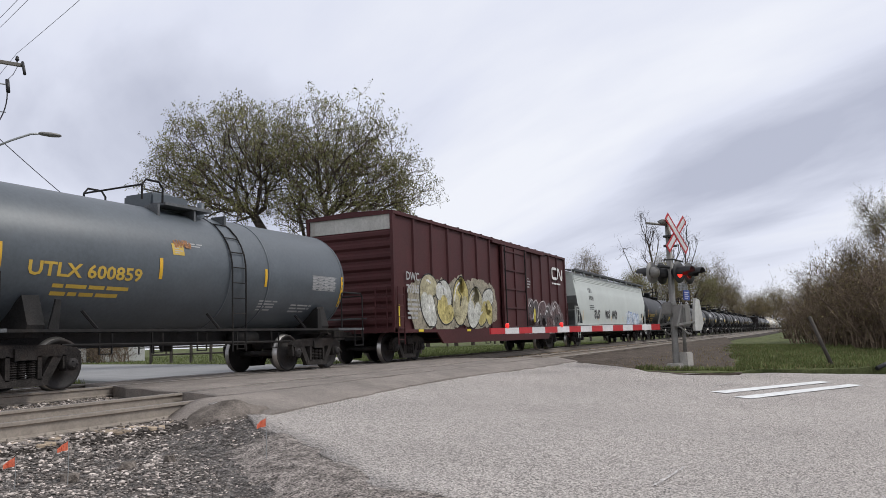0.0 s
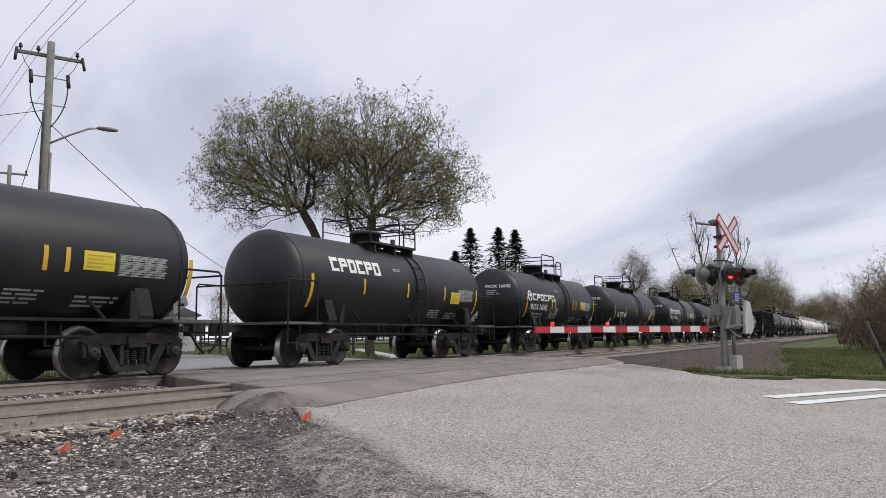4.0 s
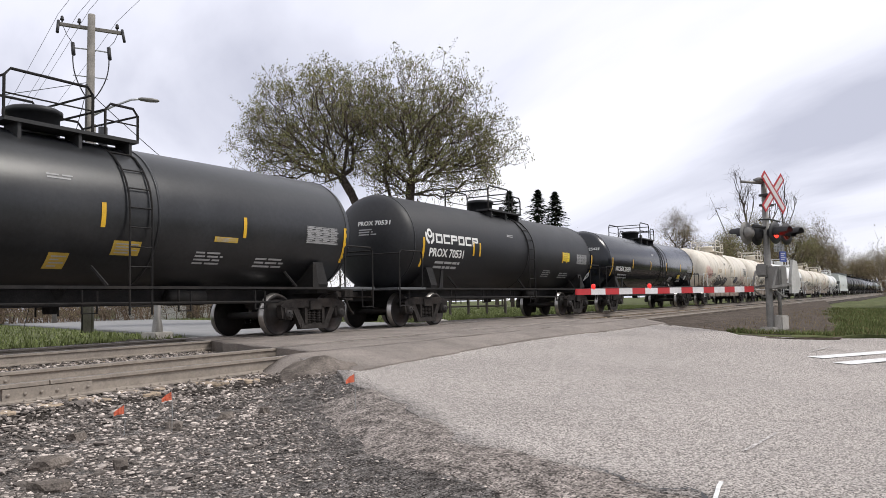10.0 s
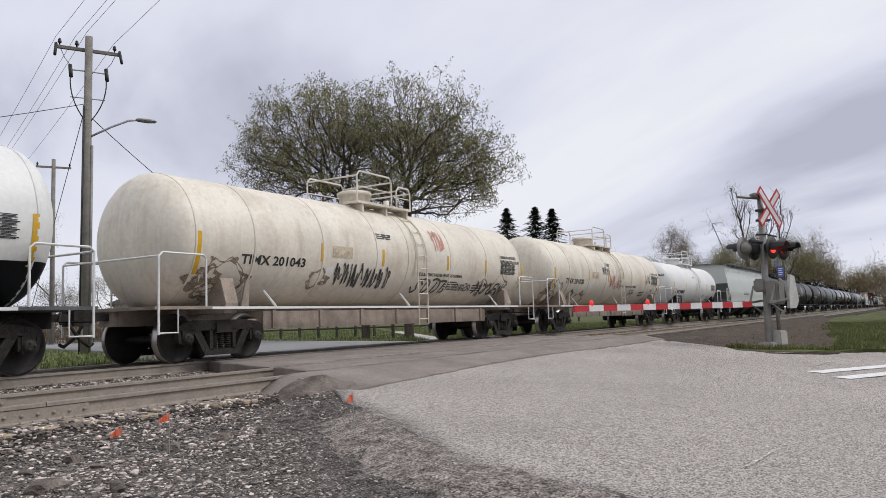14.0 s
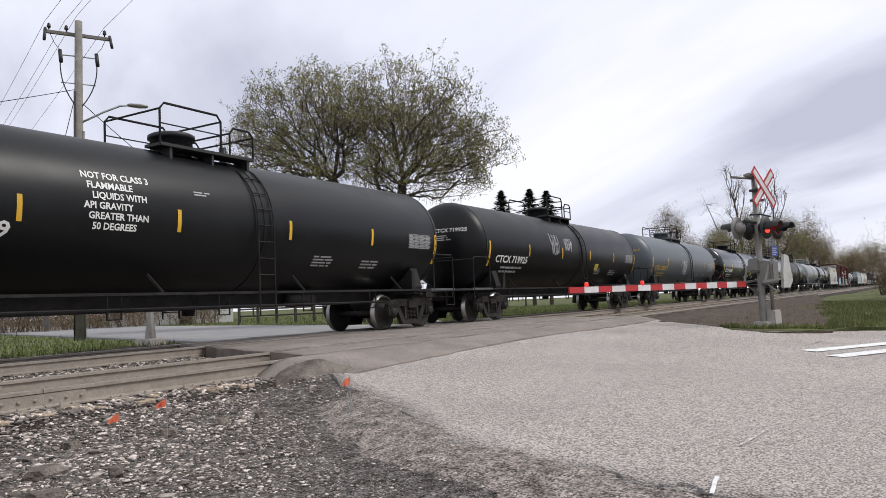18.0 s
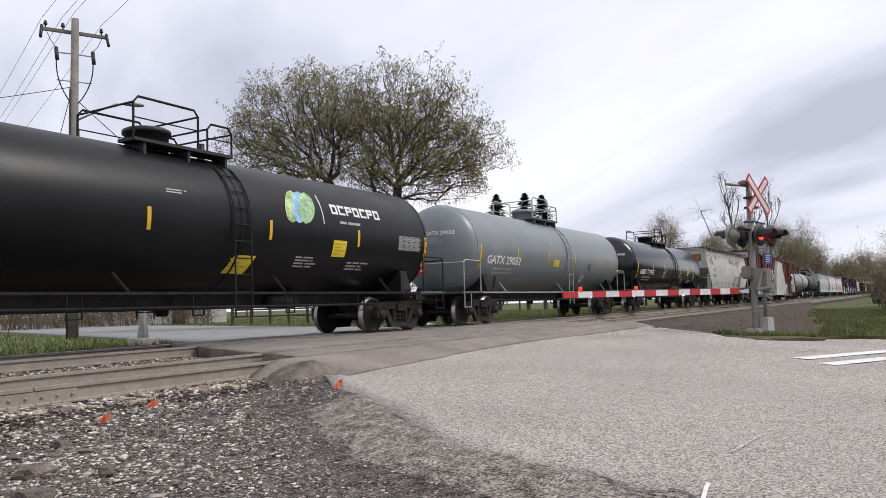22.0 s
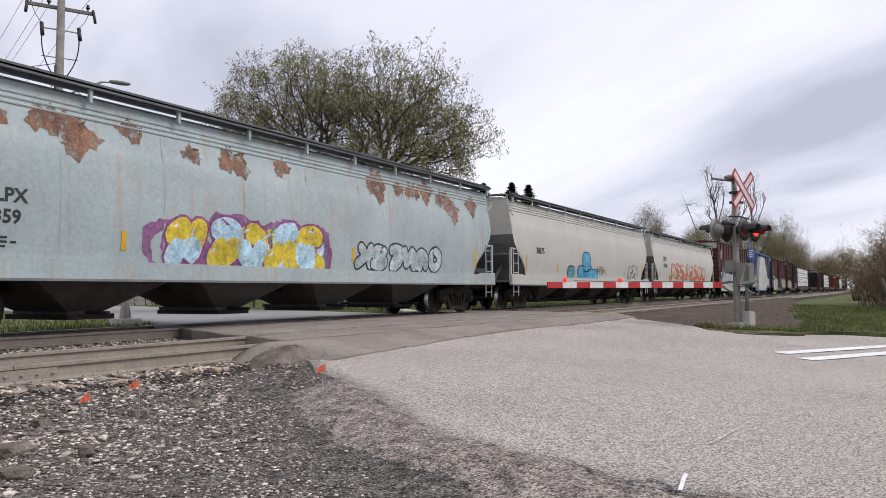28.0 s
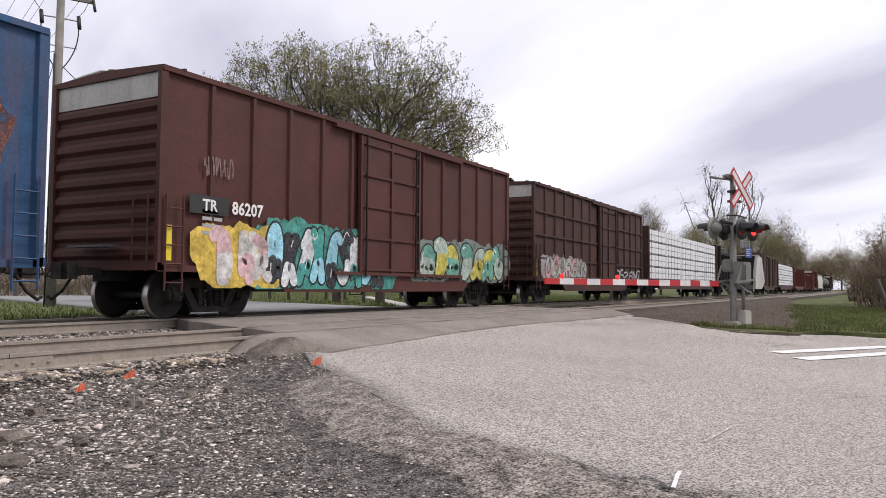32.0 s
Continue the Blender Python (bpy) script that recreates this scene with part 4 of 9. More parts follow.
def twigs_mesh(name, tips, per, length, material, seed, up=0.35, r=0.006):
    """Fine shoots round the limb tips."""
    rg = np.random.default_rng(seed)
    t = np.repeat(np.array(tips), per, axis=0)
    n = len(t)
    t = t + rg.normal(0, length * 0.35, (n, 3))
    d = rg.normal(size=(n, 3))
    d[:, 2] += up * 2
    d /= np.linalg.norm(d, axis=1)[:, None]
    q = t + d * length * rg.uniform(0.5, 1.2, (n, 1))
    s = np.cross(d, rg.normal(size=(n, 3)))
    s /= np.linalg.norm(s, axis=1)[:, None]
    s2 = np.cross(d, s)
    v = np.stack([t + s * r, t - s * r * 0.5 + s2 * r * 0.87, t - s * r * 0.5 - s2 * r * 0.87, q], 1).reshape(-1, 3)
    i = np.arange(n)[:, None] * 4
    f = np.concatenate([i + np.array([[0, 1, 3]]), i + np.array([[1, 2, 3]]), i + np.array([[2, 0, 3]])])
    return raw(name, v.tolist(), f.tolist(), material), q


def tree(name, label, seed, base, trunk, blobs, n, leaf=None, per=5, size=0.07, spread=0.28, twig=3, tl=0.5, rmin=0.012, group="", bark="bark", floor=-1.0, balance=0.42, twig_r=0.6, up=0.5):
    segs, tips = grow(seed, trunk, blobs, n, rmin, floor=floor, balance=balance)
    root = thing(name, label, "tree", Matrix.Translation(Vector(base)), group)
    off = np.array(base, float)
    segs = [(p - off, q - off, r) for p, q, r in segs]
    tips = [p - off for p in tips]
    part("trunk", limbs_mesh("trunk", segs, M[bark], 0.5), None, root)
    if twig:
        me, ends = twigs_mesh("twigs", tips, twig, tl, M["twig" if leaf else bark], seed + 7, up=up, r=rmin * twig_r)
        part("twig_spray", me, None, root, kind="stuff")
    else:
        ends = tips
    if leaf:
        part("crown", leaf_mesh("crown", ends, per, size, spread, M[leaf], seed + 9), None, root, kind="stuff")
    return root


def polar(az, dist, z=0.0):
    return (dist * math.cos(radians(az)), dist * math.sin(radians(az)), z)


def at_el(az, dist, el):
    """The point seen from the standpoint at that bearing, distance and elevation."""
    return (dist * math.cos(radians(az)), dist * math.sin(radians(az)), EYE_Z + dist * math.tan(radians(el)))


# the broad old tree behind the far track
OLD = dict(leaf="leaf", per=7, size=0.052, spread=0.07, twig=7, tl=0.46, rmin=0.0122, twig_r=0.75, balance=0.4, up=0.8)
T0 = polar(34.0, 37.0, -0.15)
tree("spreading_tree", "broad old tree with many limbs and sparse young olive leaves", 5, T0,
     [T0, at_el(34.0, 37.0, 3.0), at_el(33.98, 37.0, 6.1), at_el(33.9, 37, 8.0), at_el(33.8, 37, 9.0)],
     [(at_el(31.4, 37, 12.5), (3.3, 3.3, 2.4)), (at_el(34.4, 37.2, 13.6), (2.6, 2.6, 2.3)), (at_el(35.2, 36.6, 9.6), (2.2, 1.4, 1.2)), (at_el(29.1, 36.5, 9.9), (2.0, 2.0, 1.3)), (at_el(28.6, 36.5, 12.4), (1.55, 1.55, 1.8)), (at_el(31.3, 36.2, 9.2), (2.0, 2.0, 1.1))], 2150, **OLD)
T1 = polar(37.2, 37.6, -0.15)
tree("leaning_tree", "old trunk leaning out from the broad tree, with sparse leaves", 8, T1,
     [T1, at_el(37.2, 37.5, 4.0), at_el(37.5, 37.5, 6.4), at_el(38.3, 37.3, 8.2), at_el(39.0, 37.2, 9.4)],
     [(at_el(41.2, 37, 13.1), (2.9, 2.9, 2.3)), (at_el(38.2, 37.8, 13.4), (2.3, 2.3, 2.2)), (at_el(44.5, 37, 12.0), (1.55, 1.55, 1.3)), (at_el(43.4, 37, 10.2), (2.0, 2.0, 0.9)), (at_el(40.6, 36.6, 9.6), (1.8, 1.8, 0.8)), (at_el(36.8, 37.5, 11.4), (1.4, 1.4, 1.3))], 1750, **OLD)
T2 = polar(35.2, 37.8, -0.15)
tree("slender_tree", "slender third trunk between the two old trees", 9, T2,
     [T2, at_el(35.2, 37.8, 4.0), at_el(35.4, 37.8, 8.0), at_el(35.9, 37.9, 10.0)],
     [(at_el(36.2, 38.2, 11.6), (1.6, 1.6, 2.2))], 200, **OLD)


def conifer(az, dist, top_el, seed, wide=0.2):
    b = polar(az, dist, -0.2)
    top = EYE_Z + dist * math.tan(radians(top_el)) + 0.2
    root = thing("spruce_tree", "dark green spruce standing far behind the train", "tree", Matrix.Translation(b), "far spruces")
    part("trunk", tube(bmesh.new(), [(0, 0, 0), (0, 0, top)], 0.25, 6, 0.03), M["bark"], root)
    rg = random.Random(seed)
    vs, fs = [], []
    for i in range(2500):
        f = rg.random() ** 0.42
        z = top * (0.1 + 0.9 * f)
        whorl = abs((z * 1.6 + 0.3 * seed) % 1.0 - 0.5) * 2
        r = (1 - f) ** 0.85 * top * wide * (0.35 + 0.65 * whorl) * rg.uniform(0.1, 1.08) + 0.02
        a = rg.uniform(0, 6.283)
        c = Vector((math.cos(a) * r, math.sin(a) * r, z - r * 0.28))
        d = Vector((math.cos(a), math.sin(a), -0.2)) * rg.uniform(0.22, 0.48)
        w = Vector((-math.sin(a), math.cos(a), rg.uniform(-0.3, 0.3))) * rg.uniform(0.06, 0.17)
        s = len(vs)
        vs += [(c - d * 0.8 + w * 0.3)[:], (c + w)[:], (c + d)[:], (c - w)[:]]
        fs.append((s, s + 1, s + 2, s + 3))
    part("needles", raw("needles", vs, fs, M["spruce"]), None, root, kind="stuff")


for az, el, sd in ((24.35, 8.1, 1), (26.45, 8.1, 2), (23.1, 7.9, 3), (27.6, 6.4, 4)):
    conifer(az, 92, el, sd, 0.50)


def small_tree(az, dist, el_lo, el_hi, half_az, seed, n, leaf, label, twig=10, tl=0.8, rmin=0.015, per=6, size=0.044, name="tree", bark="bark", balance=0.4, spread=0.13):
    if 1.0 < az < 30:
        dist = max(dist, min(560, 21.0 / math.sin(radians(az))))
    b = polar(az, dist, -0.2)
    rg = random.Random(seed * 7)
    if leaf and az < 18:
        n = int(n * 1.7)
    zc = EYE_Z + dist * math.tan(radians((el_lo + el_hi) / 2))
    rz = dist * (math.tan(radians(el_hi)) - math.tan(radians(el_lo))) / 2
    rh = dist * math.sin(radians(half_az))
    blobs = [((b[0], b[1], zc), (rh * 0.75, rh * 0.75, rz))]
    for k in range(4):
        a = rg.uniform(0, 6.283)
        blobs.append(((b[0] + math.cos(a) * rh * 0.55, b[1] + math.sin(a) * rh * 0.55, zc + rz * rg.uniform(-0.5, 0.35)), (rh * 0.5, rh * 0.5, rz * rg.uniform(0.4, 0.6))))
    sc = dist / 80
    tree(name, label, seed, b, [b, (b[0], b[1], (zc - rz * 0.9) * 0.6), (b[0] + 0.1, b[1], zc - rz * 0.6)], blobs, n, leaf=leaf, per=per, size=size * sc, spread=spread * sc, twig=twig, tl=tl * sc, rmin=rmin * max(1, sc * 0.9), bark=bark, group="background trees", balance=balance)


for az, d, lo, hi, ha, sd, n, lf in (
        (25.0, 84, 0.5, 5.4, 2.4, 21, 220, "leaf"), (29.0, 80, 0.3, 4.6, 2.6, 22, 220, "budleaf"),
        (14.5, 95, 2.6, 6.0, 1.15, 23, 190, "budleaf"), (12.2, 88, 0.3, 4.6, 2.2, 24, 300, "leaf"), (9.8, 80, 0.2, 5.3, 2.1, 25, 380, "leaf"),
        (7.4, 80, 0.0, 4.9, 1.8, 26, 380, "leaf"), (5.7, 84, 0.0, 4.5, 1.5, 27, 380, "budleaf"),
        (18.5, 110, 0.3, 4.0, 2.6, 28, 260, "budleaf"), (21.5, 105, 0.3, 4.4, 2.2, 29, 220, "leaf"), (16.4, 100, 0.2, 3.6, 2.0, 48, 220, "budleaf"),
        (1.9, 260, 0.2, 2.4, 1.3, 30, 240, "budleaf"), (3.4, 240, 0.0, 2.2, 1.2, 31, 240, "budleaf"),
        (61.5, 75, 3.5, 10.6, 3.4, 32, 300, "leaf"), (66.0, 70, 2.0, 9.0, 4.0, 33, 260, "leaf"), (54.5, 95, 0.5, 4.8, 3.2, 34, 220, "budleaf"),
        (50.0, 105, 0.3, 4.6, 3.0, 35, 200, "leaf"), (45.0, 110, 0.3, 4.2, 3.0, 36, 200, "budleaf"), (40.0, 115, 0.3, 4.5, 3.2, 37, 200, "budleaf"), (34.0, 110, 0.2, 4.2, 3.2, 38, 200, "budleaf"),
        (58.5, 85, 0.3, 4.5, 2.6, 39, 200, "leaf"),
        (15.9, 100, 0.1, 3.3, 1.6, 61, 220, "leaf"), (13.5, 100, 0.1, 4.0, 1.5, 62, 260, "budleaf"), (11.0, 110, 0.0, 4.6, 1.3, 63, 280, "leaf"), (8.6, 120, 0.0, 4.7, 1.3, 64, 280, "budleaf"), (6.5, 150, 0.0, 4.5, 1.1, 65, 280, "leaf"), (4.7, 180, 0.0, 3.2, 1.0, 66, 240, "budleaf"), (27.2, 100, 0.1, 5.0, 1.8, 67, 240, "budleaf")):
    small_tree(az, d, lo, hi, ha, sd, n, lf, "leafing spring tree in the hazy distance")
# bare crowns over the signal
for az, hi, ha, sd, n in ((9.7, 8.9, 1.2, 41, 120), (8.3, 8.5, 1.0, 43, 100), (7.4, 7.8, 0.8, 44, 60)):
    small_tree(az, 72, 3.2, hi, ha, sd, n, None, "bare grey tree with thin dead branches", twig=4, tl=0.8, rmin=0.020, name="bare_tree", balance=0.9)
T3 = polar(10.4, 118, -0.2)
tree("bare_tree", "bare leaning sapling behind the train", 42, T3, [T3, at_el(10.6, 118, 2.6), at_el(11.1, 118, 4.0), at_el(11.8, 118, 6.0), at_el(12.15, 118, 6.9)], [(at_el(11.7, 118, 5.4), (1.4, 1.4, 2.4))], 22, twig=3, tl=1.2, rmin=0.022, group="background trees", balance=0.2)


# brush thicket on the near side of the line, far down the verge
def brush(az, dist, el_hi, half_az, seed, stems, label="thicket of bare brown brush", leaf="budleaf"):
    b = polar(az, dist, -0.6)
    h = EYE_Z + dist * math.tan(radians(el_hi)) + 0.6
    rh = dist * math.sin(radians(half_az))
    root = thing("brush", label, "bush", Matrix.Translation(b), "brush thicket")
    rg = random.Random(seed)
    segs, ends = [], []
    for _ in range(stems):
        a, q = rg.uniform(0, 6.283), rg.random() ** 0.5
        p = np.array((math.cos(a) * q * rh, math.sin(a) * q * rh * 1.6, 0.0))
        top = h * rg.uniform(0.55, 1.0) * math.sqrt(max(0.1, 1 - (q * 0.85) ** 2))
        d = np.array((rg.gauss(0, 0.22), rg.gauss(0, 0.22), 1.0))
        k = 6
        for i in range(k):
            d2 = d + np.array((rg.gauss(0, 0.16), rg.gauss(0, 0.16), 0))
            q2 = p + d2 * top / k
            segs.append((p, q2, 0.035 * (1 - i / k) + 0.012))
            if i > 0:
                for _ in range(2):
                    e = q2 + np.array((rg.gauss(0, 0.5), rg.gauss(0, 0.5), rg.uniform(0.1, 0.9)))
                    segs.append((q2, e, 0.011))
                    ends.append(e)
            p = q2
        ends.append(p)
    part("stem_clump", limbs_mesh("stems", segs, M["twig"]), None, root, kind="stuff")
    me, tips = twigs_mesh("twigs", ends, 4, 0.7, M["twig"], seed + 3, r=0.009)
    part("twig_spray", me, None, root, kind="stuff")
    part("bud_spray", leaf_mesh("buds", tips, 1, 0.06, 0.15, M[leaf], seed + 5), None, root, kind="stuff")


for az, d, el, ha, sd, st in ((-1.7, 58, 3.0, 1.8, 1, 120), (-4.2, 50, 4.4, 2.4, 2, 150), (-7.2, 44, 5.6, 3.0, 3, 150), (-11.0, 40, 6.4, 4.0, 4, 130), (-0.2, 80, 1.8, 1.1, 5, 90), (-3.0, 64, 3.6, 2.0, 6, 120), (-15, 42, 6.5, 4.0, 7, 90), (50, 64, 1.3, 2.6, 9, 80), (55, 62, 1.4, 2.6, 10, 80), (60, 60, 1.5, 2.8, 11, 80), (65, 60, 1.5, 2.8, 12, 80)):
    brush(az, d, el, ha, sd, st)
small_tree(-5.8, 52, 4.0, 9.4, 2.6, 51, 330, "leaf", "tall bush tree with pale new leaves", rmin=0.012)
small_tree(-3.0, 50, 0.5, 5.4, 2.0, 53, 300, "budleaf", "brown leafing shrub at the verge", rmin=0.012, size=0.06)
small_tree(-0.2, 62, 0.8, 3.8, 1.3, 52, 200, "budleaf", "pale leafing shrub leaning over the line", rmin=0.012)

# ---- crossing signal ----
SX, SY, SZ = 22.05, 3.35, -0.33


def disc(bm, c, r, y0, y1, seg=24):
    return lathe(bm, [(y0, 0.0), (y0, r), (y1, r), (y1, 0.0)], seg, "y", c, smooth=False)


# local frame of the signal: -y faces the oncoming road traffic, x along the lowered arm (to its tip at -x)
sig = thing("crossing_signal", "level crossing signal mast with red flashing lights and crossbuck", "crossing signal", pose(SX, SY, SZ, 0, 0.6, -21.2))
bm = bmesh.new()
lathe(bm, [(0.0, 0.095), (4.05, 0.075), (4.08, 0.0)], 16, "z")
part("mast", bm, M["alum"], sig)
bm = bmesh.new()
box(bm, -0.22, 0.22, -0.2, 0.2, -0.25, 0.12)
bmesh.ops.bevel(bm, geom=bm.edges[:], offset=0.03, segments=2, affect="EDGES")
part("foundation", bm, M["concrete"], sig)
bm = box(bmesh.new(), 0.05, 0.42, -0.3, 0.0, 0.02, 0.42)
bmesh.ops.bevel(bm, geom=bm.edges[:], offset=0.03, segments=2, affect="EDGES")
part("junction_base", bm, M["concrete"], sig)
part("conduit", tube(bmesh.new(), [(0.25, -0.15, 0.4), (0.25, -0.15, 1.2)], 0.05, 8), M["alum"], sig)
# gate machine with counterweight arms
bm = box(bmesh.new(), -0.2, 0.24, -0.40, -0.08, 1.12, 1.72)
box(bm, -0.14, 0.18, -0.43, -0.38, 1.18, 1.66)
bmesh.ops.bevel(bm, geom=bm.edges[:], offset=0.03, segments=2, affect="EDGES")
part("gate_machine", bm, M["alum"], sig, "weathered grey gate machine cabinet")
bm = bmesh.new()
prism(bm, [(0.30, 1.0), (0.62, 1.0), (0.78, 1.2), (0.62, 1.85), (0.42, 1.9), (0.30, 1.4)], -0.48, -0.40)
part("counterweight_arm", bm, M["lightbox"], sig, "pale grey counterweight plate")
bm = bmesh.new()
for y in (-0.47, 0.12):
    prism(bm, [(-0.62, 1.16), (-0.40, 1.62), (-0.35, 1.62), (-0.55, 1.16)], y, y + 0.025)
    prism(bm, [(-0.66, 1.19), (0.3, 1.27), (0.3, 1.22), (-0.66, 1.13)], y, y + 0.03)
    prism(bm, [(-0.62, 1.15), (-0.1, 0.9), (0.1, 0.9), (0.1, 0.94), (-0.05, 0.95)], y, y + 0.02)
part("arm_bracket", bm, M["alum"], sig)
bm = box(bmesh.new(), -0.25, 0.05, -0.12, 0.22, 1.45, 1.8)
bmesh.ops.bevel(bm, geom=bm.edges[:], offset=0.04, segments=2, affect="EDGES")
part("relay_box", bm, M["alum"], sig)
# crossbuck
for s in (1, -1):
    m = Matrix.Translation((0.16, -0.16 - (0.012 if s > 0 else 0), 3.72)) @ Matrix.Rotation(radians(43 * s), 4, "Y")
    red = box(bmesh.new(), -0.69, 0.69, -0.012, 0.0, -0.125, 0.125, m)
    blade = part("crossbuck_blade", red, M["red"], sig, "red-bordered white crossbuck blade")
    part("blade_face", box(bmesh.new(), -0.63, 0.63, -0.016, -0.0125, -0.068, 0.068, m), M["signwhite"], blade)
part("sign_clamp", box(bmesh.new(), -0.12, 0.2, -0.15, 0.1, 3.62, 3.68), M["black"], sig)
part("sign_clamp", box(bmesh.new(), -0.12, 0.2, -0.15, 0.1, 3.35, 3.41), M["black"], sig)
# bell arm at the top
bm = tube(bmesh.new(), [(0.05, 0, 3.98), (-0.95, 0.1, 3.96)], 0.035, 8)
lathe(bm, [(-0.02, 0.0), (0.02, 0.13), (0.10, 0.15), (0.14, 0.06), (0.14, 0.0)], 16, "z", (-0.2, 0.02, 3.98))
part("bell_arm", bm, M["alum"], sig)
# crossarm with four lamp units
part("lamp_crossarm", tube(bmesh.new(), [(-0.62, 0.0, 2.78), (0.62, 0.0, 2.78)], 0.045, 10), M["black"], sig)
part("lamp_conduit", tube(bmesh.new(), [(-0.5, -0.12, 2.95), (0.0, -0.1, 3.0), (0.5, -0.12, 2.95)], 0.025, 8), M["black"], sig)


def lamp_unit(x, y, side, lit):
    """Black round backing with a long hood; side -1 faces the near traffic."""
    bm = bmesh.new()
    lathe(bm, [(0.0, 0.0), (0.0, 0.305), (0.012 * side, 0.305), (0.012 * side, 0.16)], 32, "y", (x, y, 2.62))
    lathe(bm, [(-0.02 * side, 0.16), (-0.16 * side, 0.13), (-0.2 * side, 0.05), (-0.2 * side, 0)], 20, "y", (x, y, 2.62))
    u = part("lamp_backing", bm, M["black" if side < 0 or x > -0.3 else "alum"], sig, "round black lamp backing" if side < 0 or x > -0.3 else "round grey lamp backing seen from behind")
    bm = bmesh.new()
    rings = []
    for k in range(21):
        a = radians(-25 + 230 * k / 20)
        ca, sa = math.cos(a), math.sin(a)
        ln = 0.42 if sa > 0 else 0.2
        rings.append([(x + 0.165 * ca, y, 2.62 + 0.165 * sa), (x + 0.165 * ca, y + side * ln, 2.60 + 0.165 * sa), (x + 0.155 * ca, y + side * ln, 2.60 + 0.155 * sa), (x + 0.155 * ca, y, 2.62 + 0.155 * sa)])
    loft(bm, rings)
    part("hood", bm, M["black"], u)
    if lit:
        lens = part("lens", lathe(bmesh.new(), [(0.012, 0.0), (0.012, 0.14), (0.0, 0.15)], 24, "y"), M["lens_off"], sig)
        lens.matrix_basis = pose(x, y + side * 0.03, 2.62)
        glow = part("lit_lens", lathe(bmesh.new(), [(-0.025, 0.0), (-0.02, 0.09), (-0.004, 0.145), (0.0, 0.15)], 24, "y"), M["lens_on"], lens)
        return lens
    lens = part("lens", lathe(bmesh.new(), [(0.0, 0.15), (0.02 * side, 0.10), (0.025 * side, 0.0)], 24, "y", (x, y + side * 0.02, 2.62)), M["lens_off"], u)
    return lens


LENS_A = lamp_unit(-0.02, -0.26, -1, True)
LENS_B = lamp_unit(0.62, -0.22, -1, True)
lamp_unit(-0.62, 0.2, 1, False)
lamp_unit(-0.05, 0.24, 1, False)
# number of tracks plate, black-barred plate and blue notice
bm = box(bmesh.new(), 0.14, 0.52, -0.14, -0.12, 2.28, 2.72)
pl = part("tracks_plate", bm, M["signwhite"], sig, "white plate with a red 2 for two tracks")
gl = letters("2")
bm = bmesh.new()
vv = [bm.verts.new((0.27 + c[0] * 0.13, -0.144, 2.44 + c[1] * 0.22)) for c in gl[0]]
for f in gl[1]:
    bm.faces.new([vv[i] for i in f])
part("figure", bm, M["red"], pl)
bars = part("barred_plate", box(bmesh.new(), 0.1, 0.62, -0.14, -0.13, 2.2, 2.24), M["steelgrey"], sig)
for k in range(7):
    part("bar", box(bmesh.new(), 0.12 + k * 0.075, 0.16 + k * 0.075, -0.15, -0.1405, 2.12, 2.34), M["steelgrey"], bars)
bp = part("notice", box(bmesh.new(), 0.36, 0.68, -0.16, -0.14, 1.86, 2.14), M["blue"], sig, "small blue emergency notice")
bm = bmesh.new()
for k in range(4):
    box(bm, 0.40, 0.62 - 0.05 * (k % 2), -0.163, -0.1605, 2.07 - k * 0.055, 2.09 - k * 0.055)
part("notice_line", bm, M["signwhite"], bp)

# lowered gate arm, a thing of its own
ARM0, ARM1 = Vector((21.35, 3.62, 0.80)), Vector((14.95, 5.98, 0.86))
arm = thing("gate_arm", "lowered red and white striped gate arm across the lane", "gate arm", Matrix.Translation(ARM0) @ Matrix.Rotation(math.atan2(ARM1.y - ARM0.y, ARM1.x - ARM0.x), 4, "Z"))
L_ARM = (ARM1 - ARM0).length
n_st = 15
for k in range(n_st):
    x0, x1 = L_ARM * k / n_st, L_ARM * (k + 1) / n_st
    h0, h1 = 0.075 - 0.012 * k / n_st, 0.075 - 0.012 * (k + 1) / n_st
    bm = bmesh.new()
    loft(bm, [[(x, -0.02, -h), (x, 0.02, -h), (x, 0.02, h), (x, -0.02, h)] for x, h in ((x0, h0), (x1 - 0.001, h1))])
    part("stripe", bm, M["red" if (n_st - 1 - k) % 2 == 0 else "signwhite"], arm)
for x in (L_ARM - 0.55, L_ARM * 0.64):
    bm = lathe(bmesh.new(), [(0.05, 0.03), (0.08, 0.042), (0.13, 0.045), (0.16, 0.03), (0.165, 0.0)], 12, "z", (x, 0, 0))
    part("arm_lamp", bm, M["arm_lamp"], arm, "small red lamp on the gate arm")
part("arm_cable", tube(bmesh.new(), [(0.3, 0, 0.085)] + [(L_ARM * k / 8, 0, 0.08 + 0.012 * (k % 2)) for k in range(1, 8)], 0.008, 5), M["wire"], arm)

# leaning stub post and a strip of curb by the verge
bm = tube(bmesh.new(), [(0, 0, -0.3), (0, 0, 1.55)], 0.055, 10, 0.05)
ob = tagged(new("leaning_post", mesh_of(bm, "leaning_post", M["fence"])), "dark timber post leaning over in the grass", "post")
ob.matrix_basis = pose(24.6, -0.55, -0.5, -18, 8, 0)
bm = tube(bmesh.new(), [(24.0, -1.6, -0.52), (24.3, -1.9, -0.40), (24.9, -2.3, -0.38), (25.4, -2.8, -0.45), (25.6, -3.1, -0.55)], 0.06, 8)
solid("hose", bm, M["black"], "bent dark pipe lying in the grass", "pipe", kind="")

